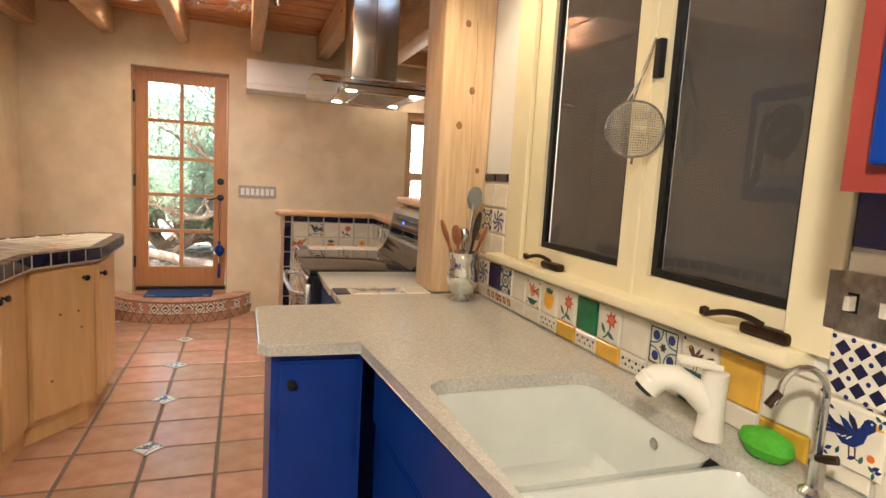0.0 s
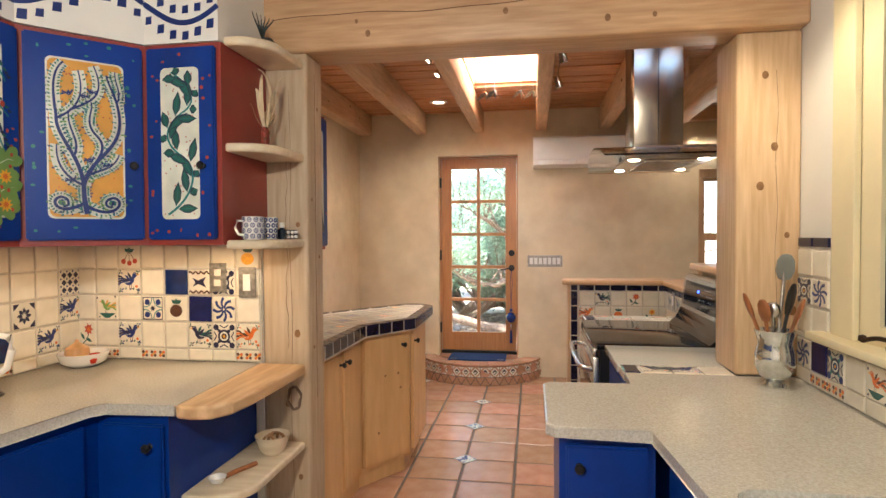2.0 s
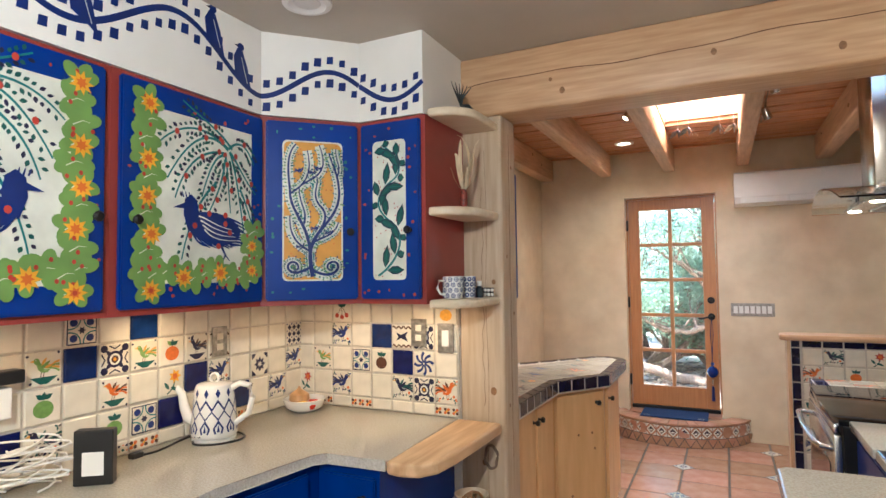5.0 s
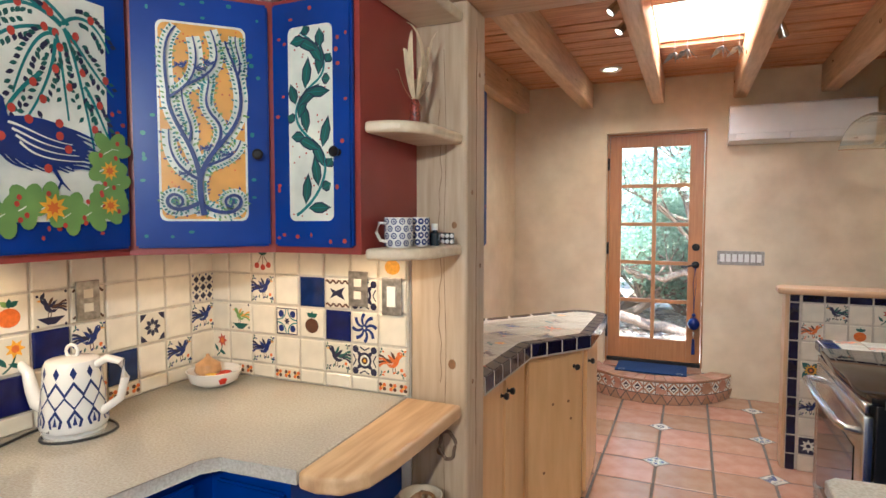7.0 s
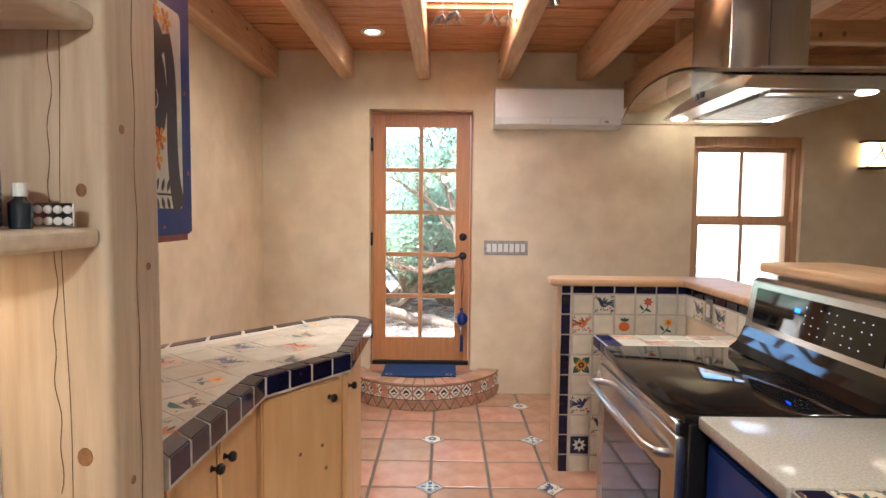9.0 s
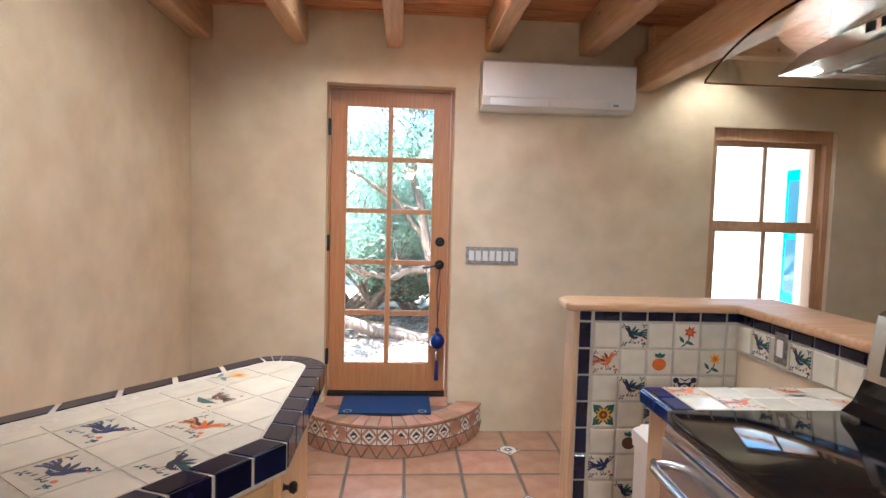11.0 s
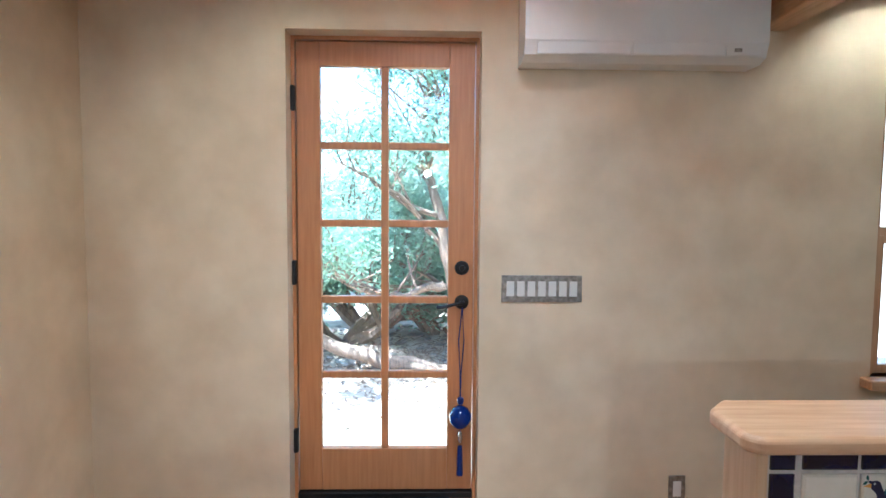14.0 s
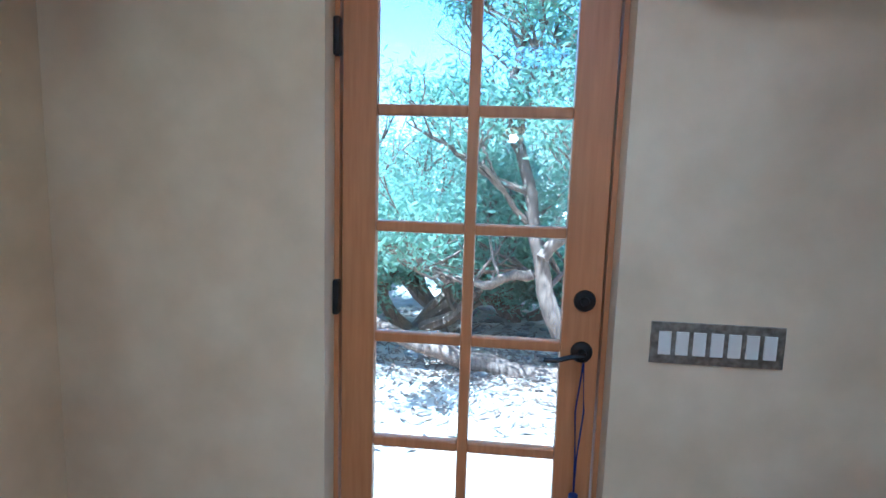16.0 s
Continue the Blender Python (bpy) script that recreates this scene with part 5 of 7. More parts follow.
# ---- door ----
dr = thing("door_1", (-0.43, 6.02, 0.205), "varnished fir door with ten glass lights", "door", kind="structure")
bm = box(-0.845, 5.985, 0.2, -0.83, 6.10, 2.29)
box(-0.03, 5.985, 0.2, -0.015, 6.10, 2.29, bm=bm)
box(-0.83, 5.985, 2.275, -0.03, 6.10, 2.29, bm=bm)
part("frame", bm, door_wood, dr)
part("threshold", box(-0.83, 5.98, 0.2, -0.03, 6.12, 0.232, 0.004), black_metal, dr)
gx0, gx1, gz0, gz1 = -0.722, -0.148, 0.43, 2.165
x0, x1, y0, y1 = -0.826, -0.034, 6.0, 6.044
part("stile", box(x0, y0, 0.236, gx0, y1, 2.272, 0.004), door_wood, dr)
part("stile", box(gx1, y0, 0.236, x1, y1, 2.272, 0.004), door_wood, dr)
part("rail", box(gx0, y0, 0.236, gx1, y1, gz0, 0.003), door_wood, dr)
part("rail", box(gx0, y0, gz1, gx1, y1, 2.272, 0.003), door_wood, dr)
mid = (gx0 + gx1) / 2
part("muntin", box(mid - 0.017, y0 + 0.004, gz0, mid + 0.017, y1 - 0.004, gz1, 0.006), door_wood, dr)
ph = (gz1 - gz0) / 5
for k in range(1, 5):
    for a, b in ((gx0, mid - 0.016), (mid + 0.016, gx1)):
        part("muntin", box(a, y0 + 0.005, gz0 + ph * k - 0.017, b, y1 - 0.005, gz0 + ph * k + 0.017, 0.006), door_wood, dr)
for k in range(5):
    for a, b in ((gx0, mid - 0.014), (mid + 0.014, gx1)):
        pn = part("pane", box(a, y0 + 0.020, gz0 + ph * k + 0.012, b, y0 + 0.024, gz0 + ph * (k + 1) - 0.012), clear, dr)
        pn.visible_shadow = False
for z in (0.48, 1.25, 2.02):
    part("hinge", box(-0.846, 5.965, z - 0.055, -0.826, 5.998, z + 0.055, 0.006), black_metal, dr)


def turn_y(bm, at):
    bmesh.ops.transform(bm, matrix=Matrix.Translation(at) @ pose(0, 0, 0, 90), verts=bm.verts)
    return bm


part("deadbolt", turn_y(lathe([(0, 0.02), (0.012, 0.02), (0.014, 0.012), (0.030, 0.010), (0.033, 0)]), (-0.085, 6.0, 1.272)), black_metal, dr, smooth=True)
h = part("door_handle", turn_y(lathe([(0, 0.05), (0.012, 0.048), (0.013, 0.014), (0.030, 0.010), (0.033, 0)]), (-0.085, 6.0, 1.115)), black_metal, dr, smooth=True)
part("lever", tube(bez((-0.085, 5.952, 1.115), (-0.13, 5.948, 1.12), (-0.16, 5.95, 1.09), (-0.20, 5.953, 1.10)), 0.0075), black_metal, h, smooth=True)
og = thing("hanging_ornament", (-0.09, 5.945, 0.42), "blue glass ball and tassel hanging from the door handle", "ornament")
part("cord", tube([(-0.085, 5.945, 1.10), (-0.10, 5.945, 0.95), (-0.092, 5.947, 0.80), (-0.09, 5.947, 0.68)], 0.0028, 6), PAINT["b"], og)
part("cord", tube([(-0.085, 5.943, 1.10), (-0.076, 5.943, 0.95), (-0.088, 5.946, 0.80), (-0.09, 5.946, 0.68)], 0.0028, 6), PAINT["b"], og)
part("ball", lathe([(0, 0.056), (0.012, 0.054), (0.034, 0.042), (0.05, 0.016), (0.052, 0), (0.048, -0.018), (0.034, -0.04), (0.012, -0.054), (0, -0.056)], (-0.09, 5.94, 0.60)), mat("cobalt_glass", (0.004, 0.02, 0.16), 0.06, grain=0.1), og, smooth=True)
part("bead", lathe([(0, 0.02), (0.014, 0.012), (0.016, 0), (0.012, -0.014), (0, -0.02)], (-0.09, 5.945, 0.675)), PAINT["b"], og, smooth=True)
part("charm", lathe([(0, 0.03), (0.008, 0.02), (0.01, 0), (0.007, -0.03), (0, -0.034)], (-0.09, 5.945, 0.51)), steel, og, smooth=True)
part("tassel", lathe([(0, 0.06), (0.010, 0.055), (0.012, 0.03), (0.015, -0.08), (0, -0.082)], (-0.09, 5.945, 0.41), 12), PAINT["b"], og, smooth=True)

# ---- window beside the door ----
wd = thing("window_1", (2.18, 6.0, 0.8), "double-hung fir window with four lights", "window", kind="structure")
bm = box(1.745, 5.93, 0.80, 1.785, 6.10, 2.10)
box(2.58, 5.93, 0.80, 2.62, 6.10, 2.10, bm=bm)
box(1.785, 5.93, 2.02, 2.58, 6.10, 2.10, bm=bm)
part("window_frame", bm, window_wood, wd)
part("window_sill", box(1.70, 5.82, 0.755, 2.66, 6.0, 0.80, 0.008), wood_x, wd)
for z0, z1, yy in ((0.80, 1.43, 5.95), (1.43, 2.02, 5.985)):
    bm = box(1.785, yy, z0, 1.825, yy + 0.03, z1)
    box(2.54, yy, z0, 2.58, yy + 0.03, z1, bm=bm)
    box(1.825, yy, z0, 2.54, yy + 0.03, z0 + 0.04, bm=bm)
    box(1.825, yy, z1 - 0.035, 2.54, yy + 0.03, z1, bm=bm)
    part("sash", bm, window_wood, wd)
    part("muntin", box(2.168, yy + 0.002, z0 + 0.04, 2.192, yy + 0.028, z1 - 0.035, 0.004), window_wood, wd)
    for a, b in ((1.825, 2.168), (2.192, 2.54)):
        pn = part("pane", box(a, yy + 0.014, z0 + 0.04, b, yy + 0.017, z1 - 0.035), clear, wd)
        pn.visible_shadow = False

# ---- mini split ----
ac = thing("air_conditioner", (0.63, 5.8, 2.13), "white wall-mounted split air conditioner", "air conditioner")
bm = bmesh.new()
prof = [(5.885, 2.435), (5.735, 2.435), (5.715, 2.42), (5.715, 2.21), (5.735, 2.155), (5.78, 2.135), (5.885, 2.135)]
fa = [bm.verts.new((0.14, y, z)) for y, z in prof]
fb = [bm.verts.new((1.12, y, z)) for y, z in prof]
bm.faces.new(fa)
bm.faces.new(fb[::-1])
for i in range(len(prof)):
    j = (i + 1) % len(prof)
    bm.faces.new((fa[i], fa[j], fb[j], fb[i]))
part("body", bm, white_plastic, ac)
for a, b in ((0.19, 0.56), (0.57, 0.94), (0.95, 1.09)):
    part("louver", slab((a, 5.728), (b, 5.728), 2.155, 2.205, (0, -1), 0.012, bevel=0.003), white_plastic, ac)
part("emblem", box(0.98, 5.714, 2.17, 1.01, 5.7165, 2.185), pewter, ac)


def plate(name, fr, w, h, m, items, label, cat):
    t = thing(name, fr.translation, label, cat)
    own = box(-w / 2, -h / 2, 0, w / 2, h / 2, 0.006, 0.002)
    bmesh.ops.transform(own, matrix=fr, verts=own.verts)
    part("plate", own, m, t)
    for nm, x, y, ww, hh, d, mm in items:
        own = box(x - ww / 2, y - hh / 2, 0.004, x + ww / 2, y + hh / 2, 0.006 + d, 0.0012)
        bmesh.ops.transform(own, matrix=fr, verts=own.verts)
        part(nm, own, mm, t)
    return t


north = lambda x, z: plane_frame((x, WY - 0.001, z), (1, 0, 0), (0, 0, 1))
plate("switch_plate", north(0.258, 1.193), 0.352, 0.117, pewter, [("rocker", -0.138 + 0.046 * i, 0, 0.033, 0.066, 0.004, white_plastic) for i in range(7)], "seven-gang pewter switch plate with white rockers", "switch plate")
plate("outlet_plate", north(0.885, 0.29), 0.075, 0.12, pewter, [("socket", 0, 0, 0.036, 0.07, 0.003, white_plastic)], "pewter outlet plate with white socket", "outlet")
bk = plane_frame((-1.205, 2.224, 1.285), (1, 0, 0), (0, 0, 1))
plate("outlet_plate", bk, 0.078, 0.125, pewter, [("socket", 0, 0.022, 0.03, 0.028, 0.003, tile_white), ("socket", 0, -0.022, 0.03, 0.028, 0.003, tile_white)], "embossed pewter outlet plate on the tiles", "outlet")
bk = plane_frame((-1.07, 2.224, 1.265), (1, 0, 0), (0, 0, 1))
plate("switch_plate", bk, 0.078, 0.13, pewter, [("rocker", 0, 0, 0.034, 0.07, 0.004, white_plastic)], "embossed pewter switch plate on the tiles", "switch plate")
bk = plane_frame((-1.885, 1.705, 1.275), (0, 1, 0), (0, 0, 1))
plate("outlet_plate", bk, 0.078, 0.125, pewter, [("socket", 0, 0.022, 0.03, 0.028, 0.003, tile_white), ("socket", 0, -0.022, 0.03, 0.028, 0.003, tile_white)], "embossed pewter outlet plate on the tiles", "outlet")
bk = plane_frame((1.119, 4.17, 0.99), (0, -1, 0), (0, 0, 1))
plate("switch_plate", bk, 0.072, 0.118, pewter, [("rocker", 0, 0, 0.032, 0.064, 0.004, white_plastic)], "pewter switch plate on the half wall tiles", "switch plate")

# ---- sconce ----
sc = thing("wall_sconce", (3.14, 5.86, 1.85), "glowing alabaster wall sconce with dark metal bands", "lamp")
part("shade", box(3.06, 5.80, 1.865, 3.22, 5.885, 2.06, 0.02), glow_soft, sc, smooth=True)
part("frame", box(3.05, 5.795, 1.85, 3.23, 5.888, 1.868, 0.003), bronze, sc)
part("frame", box(3.05, 5.795, 2.055, 3.23, 5.888, 2.07, 0.003), bronze, sc)
part("band", tube(bez((3.06, 5.797, 1.87), (3.13, 5.793, 1.93), (3.16, 5.793, 1.99), (3.22, 5.797, 2.05)), 0.004, 6), bronze, sc)
part("band", tube(bez((3.22, 5.797, 1.90), (3.18, 5.793, 1.95), (3.16, 5.793, 2.0), (3.15, 5.797, 2.05)), 0.004, 6), bronze, sc)

# ---- range ----
rg = thing("range", (0.8, 3.29, 0), "stainless electric range with black glass cooktop", "range")
ry0, ry1 = 2.868, 3.70
part("body", box(0.47, ry0, 0.04, 1.10, ry1, 0.885, 0.004), black_plastic, rg)
bm = prism([(0.455, ry0), (1.125, ry0), (1.125, ry1), (0.455, ry1), (0.435, ry1 - 0.1), (0.43, 3.29), (0.435, ry0 + 0.1)], 0.885, 0.916, 0.006)
ck = part("cooktop", bm, black_glass, rg, smooth=True)
part("trim", box(0.438, ry0 + 0.02, 0.85, 0.458, ry1 - 0.02, 0.885, 0.006), steel, rg, smooth=True)
dd = part("oven_door", box(0.435, ry0 + 0.01, 0.24, 0.47, ry1 - 0.01, 0.845, 0.008), steel, rg, smooth=True)
part("oven_window", box(0.431, ry0 + 0.11, 0.30, 0.436, ry1 - 0.11, 0.70, 0.002), black_glass, dd)
hb = tube([(0.435, ry0 + 0.06, 0.775), (0.395, ry0 + 0.06, 0.78), (0.378, ry0 + 0.10, 0.782), (0.368, 3.29, 0.784), (0.378, ry1 - 0.10, 0.782), (0.395, ry1 - 0.06, 0.78), (0.435, ry1 - 0.06, 0.775)], 0.014, 10)
part("handle", hb, steel, dd, smooth=True)
part("drawer", box(0.44, ry0 + 0.01, 0.06, 0.47, ry1 - 0.01, 0.225, 0.006), steel, rg, smooth=True)
bm = bmesh.new()
prof = [(1.125, 0.916), (1.045, 0.916), (1.035, 0.96), (1.05, 1.0), (1.078, 1.205), (1.10, 1.22), (1.125, 1.22)]
fa = [bm.verts.new((x, ry0 + 0.005, z)) for x, z in prof]
fb = [bm.verts.new((x, ry1 - 0.005, z)) for x, z in prof]
bm.faces.new(fa)
bm.faces.new(fb[::-1])
for i in range(len(prof)):
    j = (i + 1) % len(prof)
    bm.faces.new((fa[i], fa[j], fb[j], fb[i]))
bgd = part("backguard", bm, steel, rg)
bm = bmesh.new()
prof = [(1.12, 0.9165), (0.985, 0.9165), (1.018, 0.945), (1.034, 0.975), (1.050, 1.012), (1.12, 1.012)]
fa = [bm.verts.new((x, ry0 + 0.003, z)) for x, z in prof]
fb = [bm.verts.new((x, ry1 - 0.003, z)) for x, z in prof]
bm.faces.new(fa)
bm.faces.new(fb[::-1])
for i in range(len(prof)):
    j = (i + 1) % len(prof)
    bm.faces.new((fa[i], fa[j], fb[j], fb[i]))
part("splash_strip", bm, black_glass, rg, "glossy black curved strip behind the cooktop")
fr = plane_frame((1.0635, 3.284, 1.105), (0, -1, 0), (0.028, 0, 0.205))
own = box(-0.36, -0.07, 0, 0.36, 0.075, 0.003, 0.0012)
bmesh.ops.transform(own, matrix=fr, verts=own.verts)
cp = part("control_panel", own, black_glass, bgd)
led = mat("panel_marking", (0.55, 0.55, 0.55), 0.5, emit=0.15)
for i in range(9):
    for j in range(4):
        if (i + j) % 4:
            own = box(-0.03 + 0.04 * i, -0.045 + 0.03 * j, 0.003, -0.024 + 0.04 * i, -0.041 + 0.03 * j, 0.0036)
            bmesh.ops.transform(own, matrix=fr, verts=own.verts)
            part("marking", own, led, cp)
own = box(-0.09, 0.02, 0.003, -0.06, 0.035, 0.0036)
bmesh.ops.transform(own, matrix=fr, verts=own.verts)
part("clock_display", own, mat("blue_display", (0.02, 0.08, 0.9), 0.4, emit=1.2), cp)

# counter beyond the range
ft = tagged(part("tile_counter", box(0.475, 3.705, 0.86, 1.128, 3.93, 0.906), grout_pale), "short tiled counter with navy edge beyond the range", "counter")
fr = plane_frame((0.475, 3.705, 0.906), (1, 0, 0), (0, 1, 0))
for j in range(2):
    lay_tile(ft, fr, 0.035, 0.056 + 0.112 * j, 0.06, 0.106, tile_blue)
    for i in range(5):
        lay(ft, fr, 0.126 + 0.116 * i, 0.056 + 0.112 * j, 0.11, 0.106, ("", "bird_orange", "", "", "hen")[(i + j) % 5])
fr = plane_frame((0.475, 3.93, 0.884), (0, -1, 0), (0, 0, 1))
for j in range(2):
    lay_tile(ft, fr, 0.056 + 0.112 * j, 0, 0.106, 0.042, tile_blue)
base_cabinet("base_cabinet", [(0.50, 3.71), (1.12, 3.71), (1.12, 3.92), (0.50, 3.92)], 0.0, 0.859, [], "narrow wooden cabinet beyond the range", wood_z, "")
bn = thing("waste_bin", (0.62, 4.15, 0), "white plastic waste bin by the half wall", "bin")
part("bin_body", prism(rrect(0.58, 4.0, 0.84, 4.25, 0.05), 0.0, 0.60, 0.01), white_plastic, bn)
part("lid", prism(rrect(0.57, 3.99, 0.85, 4.26, 0.05), 0.60, 0.66, 0.02), white_plastic, bn)

# ---- hood ----
hd = thing("range_hood", (0.85, 3.28, 1.83), "stainless chimney hood with curved glass canopy and lit spots", "range hood")
part("chimney", box(0.675, 3.15, 1.90, 0.93, 3.44, cz + 0.02, 0.006), hood_steel, hd, smooth=True)
bm = bmesh.new()
lo = [bm.verts.new(p) for p in ((0.60, 2.915, 1.838), (1.03, 2.915, 1.838), (1.03, 3.51, 1.838), (0.60, 3.51, 1.838))]
hi = [bm.verts.new(p) for p in ((0.66, 2.93, 1.905), (1.03, 2.93, 1.905), (1.03, 3.49, 1.905), (0.66, 3.49, 1.905))]
bm.faces.new(hi)
bm.faces.new(lo[::-1])
for i in range(4):
    bm.faces.new((lo[i], lo[(i + 1) % 4], hi[(i + 1) % 4], hi[i]))
part("housing", bm, steel, hd)
part("chimney_seam", box(0.80, 3.1488, 1.93, 0.803, 3.151, 2.5), black_metal, hd)
for a, b in ((2.95, 2.99), (3.44, 3.48)):
    part("filter_rail", box(0.70, a, 1.8315, 0.95, b, 1.8375, 0.002), steel, hd)
part("filter", box(0.70, 3.01, 1.830, 0.95, 3.42, 1.8375, 0.002), pewter, hd)
for hx, hy in ((0.645, 2.965), (0.645, 3.46), (0.985, 2.965), (0.985, 3.46)):
    part("spotlight", lathe([(0, 1.834), (0.024, 1.834), (0.03, 1.838)], (hx, hy, 0), 16), glow, hd)
bm = bmesh.new()
rows_ = []
for i in range(25):
    t = -1 + 2 * i / 24
    yv = 3.21 + 0.43 * t
    zv = 1.925 - 0.075 * abs(t) ** 2.4
    xf = 0.46 + 0.02 * t * t
    rows_.append([bm.verts.new((xf, yv, zv)), bm.verts.new((1.08, yv, zv)), bm.verts.new((1.08, yv, zv - 0.008)), bm.verts.new((xf, yv, zv - 0.008))])
for a, b in zip(rows_, rows_[1:]):
    for k in range(4):
        bm.faces.new((a[k], a[(k + 1) % 4], b[(k + 1) % 4], b[k]))
bm.faces.new(rows_[0])
bm.faces.new(rows_[-1][::-1])
part("glass_canopy", bm, clear_green, hd, smooth=True)
for i, (a, b) in enumerate(((3.19, 3.21), (3.23, 3.25))):
    part("button", box(0.612, a, 1.865, 0.618, b, 1.885), black_plastic, hd)

# ---- ceiling lamps ----
def can_light(x, y, z, lit, label):
    t = thing("recessed_light", (x, y, z - 0.012), label, "ceiling light")
    part("trim_ring", lathe([(0.045, 0), (0.065, -0.012), (0.085, -0.008), (0.088, 0.004)], (x, y, z), 24), white_plastic, t, smooth=True)
    part("lens", lathe([(0, -0.004), (0.045, -0.004), (0.047, 0)], (x, y, z), 20), glow if lit else porcelain, t)


can_light(-0.76, 5.41, cz + 0.006, True, "lit white recessed light in the plank ceiling")
can_light(-1.235, 1.49, 2.50, False, "unlit white recessed light in the flat ceiling")
can_light(0.75, 1.85, 2.50, True, "lit white recessed light in the flat ceiling")


def track_head(x, y, z, target, label):
    t = thing("track_spotlight", (x, y, z - 0.1), label, "spotlight", "track lights")
    part("stem", tube([(x, y, z), (x, y, z - 0.05)], 0.006, 8), steel, t)
    m = look((x, y, z - 0.07), target)
    own = lathe([(0, -0.035), (0.02, -0.032), (0.026, 0.0), (0.028, 0.045), (0.022, 0.05), (0.02, 0.046)], n=16)
    bmesh.ops.transform(own, matrix=m @ pose(0, 0, 0, 180), verts=own.verts)
    part("head", own, steel, t, smooth=True)
    own = lathe([(0, 0.044), (0.021, 0.044)], n=14)
    bmesh.ops.transform(own, matrix=m @ pose(0, 0, 0, 180), verts=own.verts)
    part("bulb", own, glow, t)


track_head(-0.52, 3.70, 2.72, (-1.5, 3.2, 1.5), "small steel spotlight clipped beside the beam")
track_head(-0.52, 4.05, 2.72, (-1.3, 3.4, 1.5), "small steel spotlight clipped beside the beam")
for y in (3.4, 3.75, 4.4):
    track_head(0.33, y, 2.70, (0.9, y + 0.6, 1.0), "small steel spotlight on the cable rail")
part_rail = thing("light_rail", (0.33, 3.9, 2.69), "thin steel cable rail for spotlights", "rail")
part("rail", tube([(0.33, 3.1, 2.70), (0.33, 3.6, 2.695), (0.33, 4.2, 2.70), (0.33, 5.0, 2.705)], 0.004, 6), steel, part_rail)
# paper birds on a thread line below the skylight
for i, (x, y) in enumerate(((-0.26, 4.86), (0.04, 4.83), (0.14, 4.86), (-0.18, 4.8))):
    o = thing("paper_bird", (x, y, 2.60), "folded silver paper bird hanging under the skylight", "ornament", "hanging birds")
    part("thread", tube([(x, y, 3.05), (x, y, 2.68)], 0.0008, 4), white_plastic, o)
    for s, an in ((1, 0.5), (-1, 0.2), (0.6, 1.5), (-0.7, 2.2)):
        bm = bmesh.new()
        p = V((x, y, 2.685))
        q = p + V((0.08 * s * math.cos(an), 0.05 * math.sin(an), -0.055 - 0.02 * abs(s)))
        e = V((0.01, 0.022, -0.01))
        vs = [bm.verts.new(v) for v in (p, p.lerp(q, 0.4) + e, q, p.lerp(q, 0.4) - e)]
        f = bm.faces.new(vs)
        g = bmesh.ops.extrude_face_region(bm, geom=[f])
        bmesh.ops.translate(bm, vec=(0.001, 0.001, 0.001), verts=[v for v in g["geom"] if isinstance(v, bmesh.types.BMVert)])
        part("wing", bm, pewter, o)


# ---- sink window ----
sw = thing("window_2", (1.2, 1.36, 1.12), "cream double casement window over the sink with dark screens", "window", kind="structure")
part("window_sill", box(1.075, 0.70, 1.095, 1.20, 2.10, 1.124, 0.006), cream_trim, sw, smooth=True)
for a, b in ((1.90, 2.035), (0.655, 0.755)):
    part("casing", box(1.128, a, 1.124, 1.149, b, 2.42, 0.003), cream_trim, sw)
part("casing", box(1.128, 0.755, 2.30, 1.149, 1.90, 2.42, 0.003), cream_trim, sw)
bm = box(1.152, 1.80, 1.124, 1.24, 1.998, 2.30)
box(1.152, 1.195, 1.124, 1.24, 1.325, 2.30, bm=bm)
box(1.152, 0.722, 1.124, 1.24, 0.765, 2.30, bm=bm)
box(1.152, 1.325, 1.124, 1.24, 1.80, 1.185, bm=bm)
box(1.152, 0.765, 1.124, 1.24, 1.195, 1.185, bm=bm)
box(1.152, 1.325, 2.25, 1.24, 1.80, 2.30, bm=bm)
box(1.152, 0.765, 2.25, 1.24, 1.195, 2.30, bm=bm)
part("window_frame", bm, cream_trim, sw)
part("stop", box(1.144, 1.245, 1.124, 1.156, 1.275, 2.30, 0.003), cream_trim, sw)
for a, b in ((1.325, 1.80), (0.765, 1.195)):
    bm = box(1.165, a, 1.186, 1.185, a + 0.022, 2.25)
    box(1.165, b - 0.022, 1.186, 1.185, b, 2.25, bm=bm)
    box(1.165, a + 0.022, 1.186, 1.185, b - 0.022, 1.206, bm=bm)
    part("screen_frame", bm, black_metal, sw)
    part("screen", box(1.196, a + 0.01, 1.195, 1.20, b - 0.01, 2.25), screen_m, sw)
    part("pane", box(1.172, a + 0.02, 1.2, 1.176, b - 0.02, 2.25), clear, sw)
for y in (1.66, 0.80):
    ck_ = thing("window_crank", (1.13, y, 1.124), "oil-rubbed bronze window crank on the sill", "crank", "window cranks")
    part("base", box(1.115, y - 0.065, 1.1245, 1.148, y + 0.05, 1.150, 0.008), bronze, ck_, smooth=True)
    part("arm", tube(bez((1.125, y, 1.152), (1.115, y + 0.04, 1.168), (1.11, y + 0.08, 1.166), (1.10, y + 0.125, 1.146)), 0.007), bronze, ck_, smooth=True)
    part("grip", lathe([(0, 0.014), (0.010, 0.010), (0.011, -0.004), (0, -0.012)], (1.10, y + 0.13, 1.15), 12), bronze, ck_, smooth=True)
